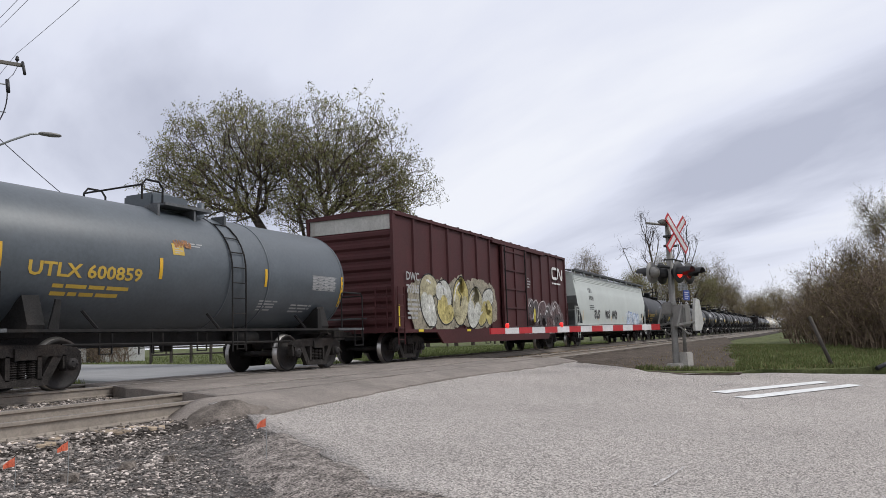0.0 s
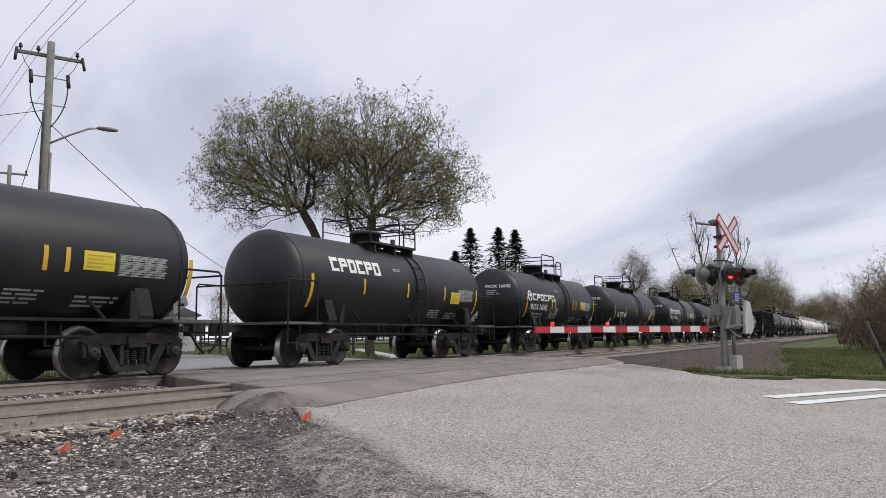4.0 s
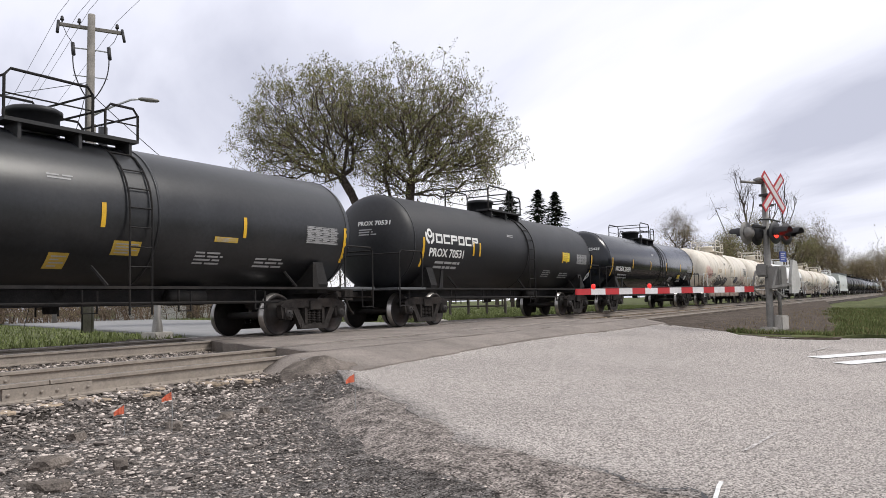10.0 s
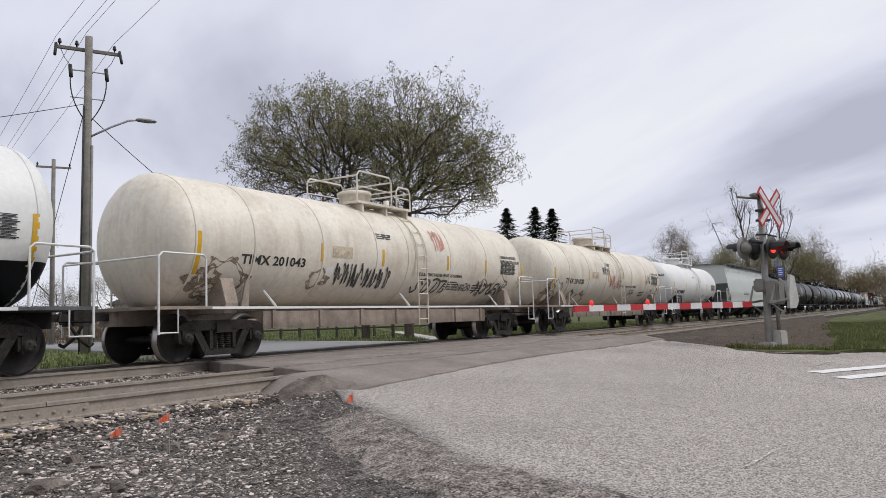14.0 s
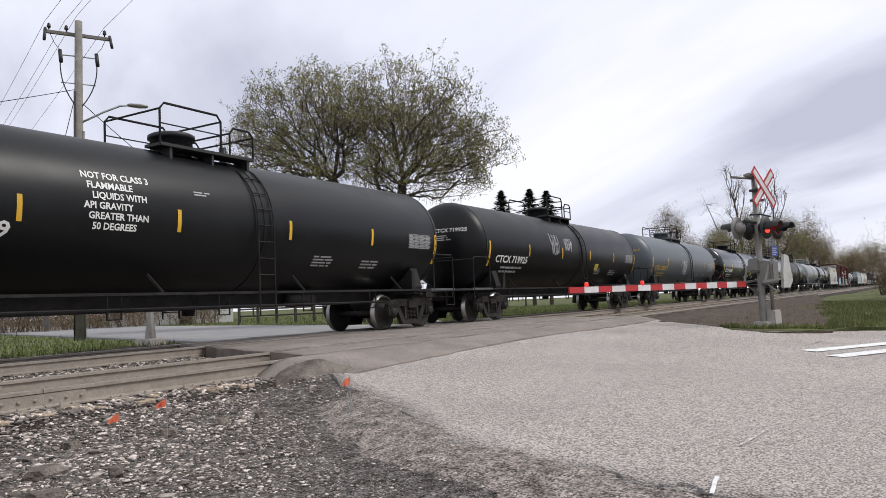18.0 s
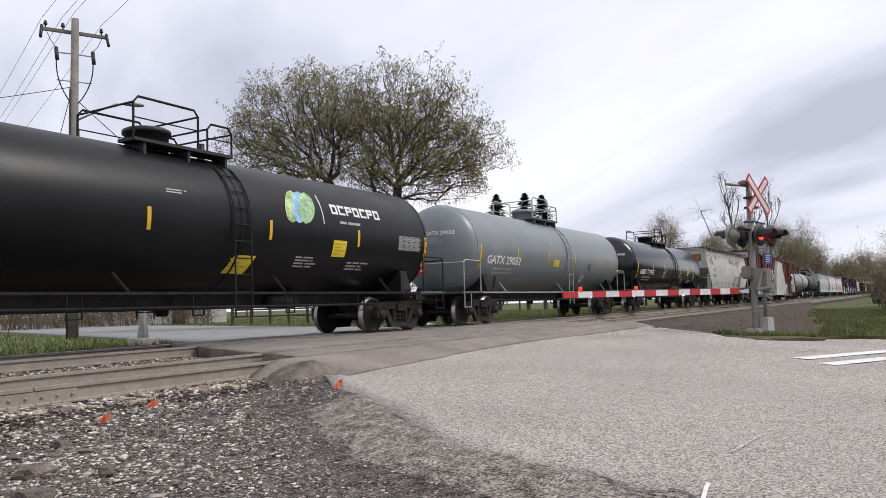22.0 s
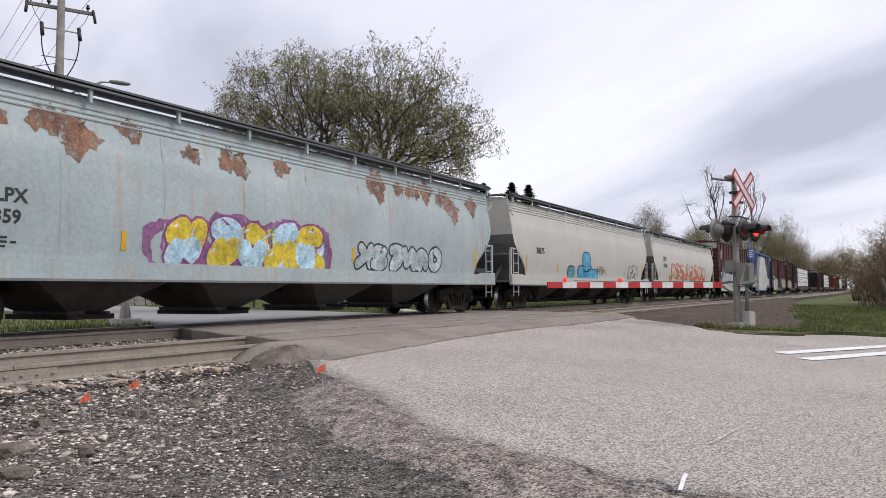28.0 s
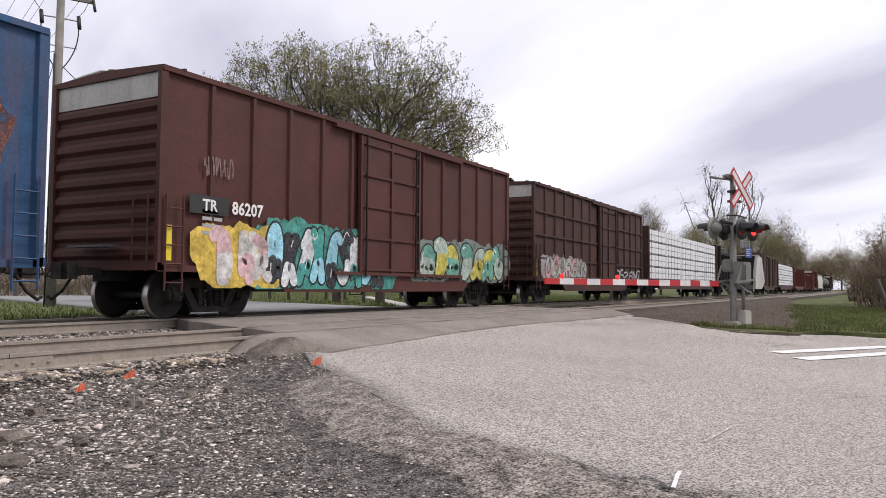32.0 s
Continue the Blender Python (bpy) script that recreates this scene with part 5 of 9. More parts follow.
# ---- far signal foundation and stub ----
fs_ = thing("far_signal", "grey base of the crossing signal on the far side", "crossing signal", pose(13.6, 17.4, -0.12))
bm = box(bmesh.new(), -0.3, 0.3, -0.3, 0.3, -0.1, 0.16)
bmesh.ops.bevel(bm, geom=bm.edges[:], offset=0.03, segments=2, affect="EDGES")
part("foundation", bm, M["concrete"], fs_)
part("mast", lathe(bmesh.new(), [(0.1, 0.16), (0.45, 0.12), (0.5, 0.09), (4.0, 0.08), (4.02, 0.0)], 12, "z"), M["alum"], fs_)
for sx, sz in ((-0.5, 2.7), (0.5, 2.7)):
    part("lamp_backing", lathe(bmesh.new(), [(0.0, 0.0), (0.0, 0.3), (0.02, 0.3), (0.1, 0.15), (0.2, 0.0)], 20, "y", (sx, 0.0, sz)), M["black"], fs_)
part("lamp_crossarm", tube(bmesh.new(), [(-0.5, 0.05, 2.7), (0.5, 0.05, 2.7)], 0.04, 8), M["black"], fs_)

# ---- utility poles and wires ----
ROAD_DIR = Vector((0.362, 0.932, 0)).normalized()
CROSS = Vector((0.932, -0.362, 0)).normalized()
P1 = Vector(polar(56.45, 31.0, 0))
top1 = EYE_Z + 31.0 * math.tan(radians(19.7))
pole = thing("utility_pole", "tall grey timber utility pole with crossarm and street lamp", "utility pole", Matrix.Translation((P1.x, P1.y, -0.2)) @ pose(0, 0, 0, -0.3, 0.4, math.degrees(math.atan2(CROSS.y, CROSS.x)) - 7))
H1 = top1 + 0.2
part("shaft", tube(bmesh.new(), [(0, 0, -0.3), (0, 0, H1)], 0.19, 14, 0.13), M["pole"], pole)
part("cable_riser", tube(bmesh.new(), [(0.17, -0.1, 0), (0.15, -0.08, H1 - 4.2)], 0.055, 8), M["alum"], pole)
part("cable_riser", tube(bmesh.new(), [(-0.17, -0.1, 0), (-0.15, -0.08, H1 - 2.7)], 0.03, 8), M["wire"], pole)
bm = box(bmesh.new(), -1.12, 1.12, 0.12, 0.22, H1 - 0.55, H1 - 0.42)
bmesh.ops.bevel(bm, geom=bm.edges[:], offset=0.012, segments=1, affect="EDGES")
part("crossarm", bm, M["pole"], pole)
for x in (-0.98, -0.4, 0.92):
    bm = lathe(bmesh.new(), [(0.0, 0.02), (0.08, 0.03), (0.1, 0.07), (0.16, 0.07), (0.17, 0.05), (0.22, 0.06), (0.26, 0.03), (0.28, 0.0)], 10, "z", (x, 0.17, H1 - 0.42))
    part("insulator", bm, M["black"], pole)
for x in (-1.1, 1.1):
    part("insulator", tube(bmesh.new(), [(x, 0.17, H1 - 0.36), (x + (0.05 if x > 0 else -0.05), -0.1, H1 - 0.9)], 0.055, 8), M["black"], pole)
for x in (-0.62, 0.62):
    c = part("cutout", tube(bmesh.new(), [(x, 0.1, H1 - 1.15), (x + 0.03, -0.05, H1 - 1.65)], 0.07, 8), M["black"], pole, "dark fuse cutout")
    part("bracket", tube(bmesh.new(), [(0, 0, H1 - 1.35), (x, 0.05, H1 - 1.35)], 0.025, 6), M["steelgrey"], c)
    pts = [(x, -0.05, H1 - 1.65)] + [(x * (1 - (k / 8) ** 2.2 * 0.82), -0.08, H1 - 1.7 - 1.55 * k / 8) for k in range(1, 9)]
    part("cable_loop", tube(bmesh.new(), pts, 0.022, 6), M["wire"], pole)
    part("jumper", tube(bmesh.new(), [(x * 1.6, 0.17, H1 - 0.42), (x * 1.3, 0.1, H1 - 0.9), (x, 0.1, H1 - 1.15)], 0.012, 5), M["wire"], pole)
part("brace", tube(bmesh.new(), [(-0.6, 0, H1 - 2.4), (0.6, 0, H1 - 2.4)], 0.02, 6), M["steelgrey"], pole)
zl = EYE_Z + 31 * math.tan(radians(13.15)) + 0.2
bm = tube(bmesh.new(), [(0.1, -0.05, zl), (0.8, -0.12, zl + 0.42), (1.4, -0.18, zl + 0.72), (1.75, -0.2, zl + 0.78)], 0.04, 8)
part("lamp_arm", bm, M["steelgrey"], pole)
bm = bmesh.new()
loft(bm, [[(x, -0.2 + w * math.cos(a), zl + 0.78 + h * math.sin(a)) for a in [k * math.pi / 5 for k in range(10)]] for x, w, h in ((1.66, 0.05, 0.04), (1.75, 0.1, 0.07), (2.1, 0.15, 0.085), (2.35, 0.12, 0.06), (2.42, 0.04, 0.02))], smooth=True)
part("street_lamp_head", bm, M["alum"], pole, "grey street lamp head")


def wire(a, b, sag, r=0.008, label="thin black overhead wire between the poles"):
    a, b = Vector(a), Vector(b)
    pts = [a.lerp(b, k / 24) - Vector((0, 0, sag * 4 * (k / 24) * (1 - k / 24))) for k in range(25)]
    return tagged(new("overhead_wire", mesh_of(tube(bmesh.new(), pts, r, 5), "overhead_wire", M["wire"])), label, "wire", "overhead wires")


xr = pole.matrix_basis.to_3x3() @ Vector((1, 0, 0))
zt = top1 - 0.2
for o, dz in ((-1.05, 0.0), (-0.4, 0.1), (0.0, 0.35), (0.95, 0.05)):
    a = Vector((P1.x, P1.y, zt + dz)) + xr * o
    wire(a, a - ROAD_DIR * 62 + Vector((0, 0, 0.5)), 1.0)
    wire(a, a + ROAD_DIR * 70 + Vector((0, 0, -0.4)), 1.2, 0.008)
wire((P1.x, P1.y, EYE_Z + 31 * math.tan(radians(15.3))), polar(84, 52, 9.0), 0.6, 0.014)
wire((P1.x, P1.y, EYE_Z + 31 * math.tan(radians(14.7))), polar(44.5, 44, 4.6), 0.35, 0.016, "service drop wire from the pole")
wire((P1.x, P1.y, EYE_Z + 31 * math.tan(radians(15.3))), P1 + ROAD_DIR * 11 - CROSS * 0.4 + Vector((0, 0, -0.2)), 0.0, 0.014, "taut steel guy wire at the pole")
P2 = Vector(polar(58.4, 56.0, 0))
h2 = EYE_Z + 56 * math.tan(radians(11.5)) + 0.2
pole2 = thing("utility_pole", "smaller timber utility pole farther along the road", "utility pole", pose(P2.x, P2.y, -0.2, 0, 0, -30))
part("shaft", tube(bmesh.new(), [(0, 0, -0.3), (0, 0, h2)], 0.17, 10, 0.12), M["pole"], pole2)
part("crossarm", box(bmesh.new(), -1.05, 1.05, -0.06, 0.06, h2 - 0.6, h2 - 0.48), M["pole"], pole2)
for x in (-0.95, 0.95):
    part("insulator", lathe(bmesh.new(), [(0.0, 0.03), (0.12, 0.07), (0.25, 0.03), (0.26, 0)], 8, "z", (x, 0, h2 - 0.48)), M["black"], pole2)

# ---- house and rail fence glimpsed under the train ----
hs = thing("house", "small white house with a grey roof beyond the lawn", "house", pose(*polar(50.5, 66), 0, 0, -40))
hs.location.z = -0.2
part("wall", box(bmesh.new(), -4.5, 4.5, -3.5, 3.5, 0, 2.9), M["housewhite"], hs)
part("roof", prism(bmesh.new(), [(-5.0, 2.8), (5.0, 2.8), (0, 5.0)], -3.9, 3.9, "y"), M["roof"], hs)
for x in (-3, -0.8, 2.6):
    w = part("window", box(bmesh.new(), x - 0.5, x + 0.5, -3.54, -3.48, 1.0, 2.2), M["signwhite"], hs)
    part("pane", box(bmesh.new(), x - 0.42, x + 0.42, -3.56, -3.545, 1.08, 2.12), M["glass"], w)
part("door", box(bmesh.new(), 0.5, 1.4, -3.55, -3.49, 0.1, 2.1), M["fence"], hs)
fence = thing("rail_fence", "low dark timber post and rail fence on the lawn", "fence")
fa, fb = Vector(polar(46, 47, -0.16)), Vector(polar(27, 46, -0.16))
nf = 14
for k in range(nf + 1):
    p = fa.lerp(fb, k / nf)
    part("post", box(bmesh.new(), p.x - 0.06, p.x + 0.06, p.y - 0.06, p.y + 0.06, -0.3, 1.0), M["fence"], fence)
for z in (0.35, 0.75):
    part("fence_rail", tube(bmesh.new(), [fa + Vector((0, 0, z + 0.16)), fb + Vector((0, 0, z + 0.16))], 0.05, 6), M["fence"], fence)

# ---- pin flags in the gravel ----
FLAGS = []
for x, y, ztop in ((5.5, 4.34, 0.385), (4.6, 5.69, 0.37), (4.28, 5.91, 0.27)):
    fl = thing("pin_flag", "small orange marking flag on a thin wire in the gravel", "marker flag", pose(x, y, yard_z(y, x)), "pin flags")
    part("wire", tube(bmesh.new(), [(0, 0, -0.05), (0.008, 0, ztop * 0.5), (0, 0, ztop)], 0.003, 5), M["steelgrey"], fl)
    bm = bmesh.new()
    cols = []
    for k in range(9):
        u = k / 8 * 0.085
        cols.append([bm.verts.new((u, 0.012 * math.sin(k * 1.1), z)) for z in (-0.075 - 0.006 * k * 0.3, 0.0 - 0.007 * k)])
    for a, b in zip(cols, cols[1:]):
        bm.faces.new((a[0], b[0], b[1], a[1])).smooth = True
    bmesh.ops.solidify(bm, geom=bm.faces[:], thickness=0.0015)
    cloth = part("cloth", bm, M["orange"], fl)
    FLAGS.append((cloth, ztop))


# ---- train: shared running gear ----
def wheelset_mesh():
    if "wheelset" in SHARED:
        return SHARED["wheelset"]
    bm = bmesh.new()
    for s in (-1, 1):
        y = s * GAUGE
        prof = [(-0.075, 0.0), (-0.075, 0.47), (-0.055, 0.485), (-0.042, 0.458), (0.065, 0.450), (0.070, 0.40), (0.035, 0.375), (0.012, 0.30), (0.03, 0.16), (0.085, 0.14), (0.09, 0.0)]
        before = len(bm.faces)
        lathe(bm, [(y + s * a, r) for a, r in prof], 36, "y")
        bm.faces.ensure_lookup_table()
        for i in range(before, len(bm.faces)):
            c = bm.faces[i].calc_center_median()
            if math.hypot(c.x, c.z) > 0.43:
                bm.faces[i].material_index = 1
        lathe(bm, [(s * 0.86, 0.085), (s * 1.0, 0.085), (s * 1.0, 0.105), (s * 1.16, 0.105), (s * 1.18, 0.07), (s * 1.2, 0.0)], 14, "y")
        for k in range(3):
            a = k * 2.0944
            lathe(bm, [(s * 1.17, 0.02), (s * 1.205, 0.02), (s * 1.205, 0)], 6, "y", (0.055 * math.cos(a), 0, 0.055 * math.sin(a)))
    lathe(bm, [(-0.9, 0.085), (-0.3, 0.075), (0.3, 0.075), (0.9, 0.085)], 14, "y")
    me = mesh_of(bm, "wheelset", M["wheel"])
    me.materials.append(M["tread"])
    SHARED["wheelset"] = me
    return me


def side_frame_bm():
    bm = bmesh.new()
    t = 0.07
    for s in (-1, 1):
        def q(*pts):
            return [(s * x, z) for x, z in pts]
        prism(bm, q((0.0, 0.60), (0.62, 0.60), (0.74, 0.60), (1.04, 0.60), (1.10, 0.66), (0.98, 0.74), (0.62, 0.80), (0.0, 0.80)), -t, t)
        prism(bm, q((1.03, 0.62), (1.10, 0.62), (1.06, 0.38), (0.99, 0.36)), -t, t)
        prism(bm, q((0.72, 0.62), (0.80, 0.62), (0.79, 0.40), (0.73, 0.38)), -t, t)
        prism(bm, q((0.56, 0.62), (0.74, 0.62), (0.44, 0.12), (0.28, 0.16)), -t * 0.8, t * 0.8)
        prism(bm, q((0.0, 0.12), (0.46, 0.12), (0.44, 0.24), (0.0, 0.24)), -t, t)
        prism(bm, q((0.25, 0.22), (0.33, 0.22), (0.33, 0.62), (0.25, 0.62)), -t, t)
        box(bm, *sorted((s * 0.78, s * 1.0)), -t * 1.3, t * 1.3, 0.34, 0.60)
    return bm


def spring_bm():
    bm = bmesh.new()
    prof = [(0.22, 0.0)]
    for k in range(8):
        prof += [(0.23 + k * 0.038, 0.058), (0.247 + k * 0.038, 0.082), (0.26 + k * 0.038, 0.058)]
    return lathe(bm, prof + [(0.56, 0.0)], 10, "z", smooth=False)


def bolster_bm():
    bm = bmesh.new()
    box(bm, -0.2, 0.2, -1.15, 1.15, 0.55, 0.74)
    lathe(bm, [(0.72, 0.0), (0.72, 0.25), (0.82, 0.22), (0.82, 0.0)], 16, "z")
    for s in (-1, 1):
        tube(bm, [(s * 0.42, -0.95, 0.42), (s * 0.42, 0.95, 0.42)], 0.06, 8)
        for y in (-0.75, 0.75):
            box(bm, *sorted((s * 0.36, s * 0.44)), y - 0.1, y + 0.1, 0.3, 0.6)
    return bm


WHEELSETS = []


def add_truck(root, x):
    t = part("truck", shared("truck_bolster", bolster_bm, M["truck"]), None, root, "cast steel truck with two wheelsets")
    t.matrix_basis = pose(x, 0, 0)
    for s in (-1, 1):
        f = part("side_frame", shared("side_frame", side_frame_bm, M["truck"]), None, t)
        f.matrix_basis = pose(0, s * 1.03, 0)
        for k in (-1, 0, 1):
            g = part("spring", shared("spring", spring_bm, M["truck"]), None, t)
            g.matrix_basis = pose(k * 0.17, s * 1.03, 0)
    for a in (-0.89, 0.89):
        w = part("wheelset", wheelset_mesh(), None, t, "solid steel wheels with worn bright treads")
        w.matrix_parent_inverse = Matrix.Translation((a, 0, 0.457))
        WHEELSETS.append(w)


def coupler_bm():
    bm = box(bmesh.new(), -0.35, 0.5, -0.07, 0.07, 0.80, 0.94)
    prism(bm, [(0.45, -0.16), (0.62, -0.2), (0.78, -0.16), (0.8, -0.02), (0.7, 0.02), (0.66, 0.14), (0.52, 0.17), (0.42, 0.1)], 0.72, 1.02, "z")
    tube(bm, [(0.25, -0.3, 0.78), (0.45, -0.3, 0.5), (0.7, -0.22, 0.36), (0.85, -0.1, 0.40)], 0.03, 8)
    tube(bm, [(0.0, -1.35, 0.95), (0.1, -1.3, 0.78), (0.15, -0.2, 0.80), (0.3, 0.0, 0.98)], 0.018, 6)
    return bm


def add_couplers(root, half):
    for s in (-1, 1):
        c = part("coupler", shared("coupler", coupler_bm, M["truck"]), None, root, "rusty knuckle coupler with air hose")
        c.matrix_basis = pose(s * half, 0, 0.03, 0, 0, 0 if s > 0 else 180)


# ---- lettering, stripes and graffiti laid on a car's side; surf(x, z, lift) gives the place on it ----
def flat_side(y):
    return lambda x, z, lift: (x, y - lift, z)


def round_side(r, zc):
    def f(x, z, lift):
        h = max(-0.97, min(0.97, (z - zc) / r))
        rr = r + lift
        return (x, -rr * math.sqrt(1 - h * h), zc + rr * h)
    return f


def text_on(root, surf, text, x, z, h, material, stretch=1.0, lift=0.006):
    co, fs, asp = letters(text)
    w = h * asp * stretch
    bm = bmesh.new()
    vs = [bm.verts.new((x + c[0] * w, 0, z + c[1] * h)) for c in co]
    for f in fs:
        try:
            bm.faces.new([vs[i] for i in f])
        except ValueError:
            pass
    for k in range(1, 5):
        if h > 0.3:
            bmesh.ops.bisect_plane(bm, geom=bm.verts[:] + bm.edges[:] + bm.faces[:], plane_co=(0, 0, z + h * k / 5), plane_no=(0, 0, 1))
    for v in bm.verts:
        v.co = surf(v.co.x, v.co.z, lift)
    part("lettering", bm, material, root)
    return x + w


def quad_on(bm, surf, x0, x1, z0, z1, lift, nz=1, skew=0.0):
    cols = []
    for k in range(nz + 1):
        z = z0 + (z1 - z0) * k / nz
        s = skew * k / nz
        cols.append([bm.verts.new(surf(x + s, z, lift)) for x in (x0, x1)])
    for a, b in zip(cols, cols[1:]):
        bm.faces.new((a[0], a[1], b[1], b[0]))


def lines_on(root, surf, x, z, w, h, rows, material, seed=0, lift=0.006, name="stencil_lines"):
    """Small print that cannot be read: rows of plain bars."""
    rg = random.Random(seed * 31 + int(x * 10) + rows)
    bm = bmesh.new()
    step = h / rows
    for i in range(rows):
        zz = z + h - (i + 0.8) * step
        a = x
        end = x + w * rg.uniform(0.7, 1.0)
        while a < end - 0.05:
            b = min(end, a + rg.uniform(0.15, 0.5))
            quad_on(bm, surf, a, b, zz, zz + step * 0.5, lift)
            a = b + 0.05
    part(name, bm, material, root, kind="stuff")


def table_on(root, surf, x, z, w, h, material, seed=0):
    """A stencilled test panel: outline, rules and rows of print."""
    bm = bmesh.new()
    n = 9
    for i in range(n + 1):
        zz = z + h * i / n
        quad_on(bm, surf, x, x + w, zz - 0.006, zz + 0.006, 0.006)
        if i < n:
            for k in range(4):
                a = x + w * (0.03 + 0.25 * k)
                quad_on(bm, surf, a, a + w * (0.14 + 0.06 * ((i * 7 + k * 3 + seed) % 3)), zz + h / n * 0.25, zz + h / n * 0.62, 0.006)
    part("test_panel", bm, material, root, kind="stuff")


def stripe_on(root, surf, x, z0, z1, material, w=0.11, name="reflector_strip", skew=0.0):
    bm = bmesh.new()
    quad_on(bm, surf, x, x + w, z0, z1, 0.007, 6, skew)
    part(name, bm, material, root)


def panel_on(root, surf, x, z, w, h, material, name="placard", lift=0.006, skew=0.0):
    bm = bmesh.new()
    quad_on(bm, surf, x, x + w, z, z + h, lift, 4, skew)
    return part(name, bm, material, root)


def diamond_on(root, surf, x, z, r, material):
    bm = bmesh.new()
    vs = [bm.verts.new(surf(x + a * r, z + b * r, 0.03)) for a, b in ((0, -1), (1, 0), (0, 1), (-1, 0))]
    bm.faces.new(vs)
    ob = part("hazard_placard", bm, material, root, "small diamond hazard placard")
    bm = bmesh.new()
    quad_on(bm, surf, x - r * 0.45, x + r * 0.45, z - r * 0.12, z + r * 0.14, 0.034)
    part("placard_band", bm, M["white"] if material is not M["white"] else M["blackink"], ob)


PAINTS = {}


def paint(col, name="spray_paint"):
    key = tuple(round(c, 3) for c in col)
    if key not in PAINTS:
        PAINTS[key] = mat(name, col, 0.55, var=0.25, scale=2.2, fine=14, bump=0.03, grime=0.3, streak_col=tuple(c * 0.5 + 0.05 for c in col), worn=0.55)
    return PAINTS[key]


def rust(col):
    """Rust bleeding through paint in ragged patches."""
    if col not in PAINTS:
        PAINTS[col] = mat("rust_stain", col, 0.85, var=0.4, scale=3, fine=24, bump=0.05, worn=1.0)
    return PAINTS[col]


def curve_through(pts, n=6):
    """A smooth line through 2D points."""
    out = []
    for i in range(len(pts) - 1):
        p0, p1, p2, p3 = pts[max(i - 1, 0)], pts[i], pts[i + 1], pts[min(i + 2, len(pts) - 1)]
        for k in range(n):
            t = k / n
            out.append(tuple(0.5 * (2 * b + (c - a) * t + (2 * a - 5 * b + 4 * c - d) * t * t + (3 * b - a - 3 * c + d) * t ** 3) for a, b, c, d in zip(p0, p1, p2, p3)))
    out.append(tuple(pts[-1]))
    return out


def fillet(pts, r, n=6):
    """A bent line with its corners rounded."""
    out = [pts[0]]
    for a, b, c in zip(pts, pts[1:], pts[2:]):
        a, b, c = Vector(a), Vector(b), Vector(c)
        p, q = b + (a - b).normalized() * min(r, (a - b).length / 2), b + (c - b).normalized() * min(r, (c - b).length / 2)
        out += [tuple(p * (1 - k / n) ** 2 + b * 2 * (k / n) * (1 - k / n) + q * (k / n) ** 2) for k in range(n + 1)]
    return out + [pts[-1]]


def stroke(bm, surf, pts, w, lift, caps=True, taper=False):
    """A thick sprayed line through 2D points, even with round ends or swelling and running out thin."""
    wide = w
    caps = caps and not taper
    n = len(pts)
    left, right = [], []
    for i, p in enumerate(pts):
        d = Vector(pts[min(i + 1, n - 1)]) - Vector(pts[max(i - 1, 0)])
        if d.length < 1e-5:
            d = Vector((1, 0))
        d.normalize()
        li = lift + 0.00012 * i
        if taper:
            w = wide * (0.14 + 1.1 * math.sin(math.pi * min(1, (i + 0.5) / n) ** 1.5))
        left.append(bm.verts.new(surf(p[0] - d.y * w, p[1] + d.x * w, li)))
        right.append(bm.verts.new(surf(p[0] + d.y * w, p[1] - d.x * w, li)))
    for i in range(n - 1):
        bm.faces.new((right[i], right[i + 1], left[i + 1], left[i]))
    if caps:
        for p in (pts[0], pts[-1]):
            bm.faces.new([bm.verts.new(surf(p[0] + w * math.cos(a), p[1] + w * math.sin(a), lift + 0.00012 * n + 0.0003)) for a in [q * math.pi / 5 for q in range(10)]])


# abstract interlocking forms of sprayed pieces, as strokes in a unit box
FORMS = [
    [[(0.0, 0.92), (0.35, 1.0), (0.8, 0.85), (0.85, 0.3), (0.5, 0.0)], [(0.3, 0.0), (0.42, 0.5), (0.5, 0.75)]],
    [[(0.1, 0.15), (0.15, 0.75), (0.55, 1.0), (0.9, 0.7), (0.85, 0.15)], [(0.35, 0.05), (0.45, 0.5), (0.68, 0.5)]],
    [[(0.05, 1.0), (0.35, 0.15), (0.55, 0.8), (0.95, 0.0)], [(0.7, 1.0), (0.95, 0.75)]],
    [[(0.5, 1.0), (0.15, 0.8), (0.1, 0.3), (0.45, 0.0), (0.85, 0.25), (0.88, 0.75), (0.5, 1.0)]],
    [[(0.05, 0.0), (0.3, 0.55), (0.2, 1.0)], [(0.95, 1.0), (0.55, 0.5), (0.95, 0.02)]],
    [[(0.9, 0.9), (0.4, 1.0), (0.12, 0.72), (0.5, 0.5), (0.88, 0.3), (0.55, 0.02), (0.05, 0.12)]],
    [[(0.0, 0.0), (0.3, 0.25), (0.3, 0.85), (0.8, 1.0)], [(0.4, 0.5), (0.8, 0.45), (0.95, 0.05)]],
    [[(0.0, 0.6), (0.3, 0.95), (0.55, 0.6), (0.4, 0.2), (0.75, 0.0), (1.0, 0.35)]],
]


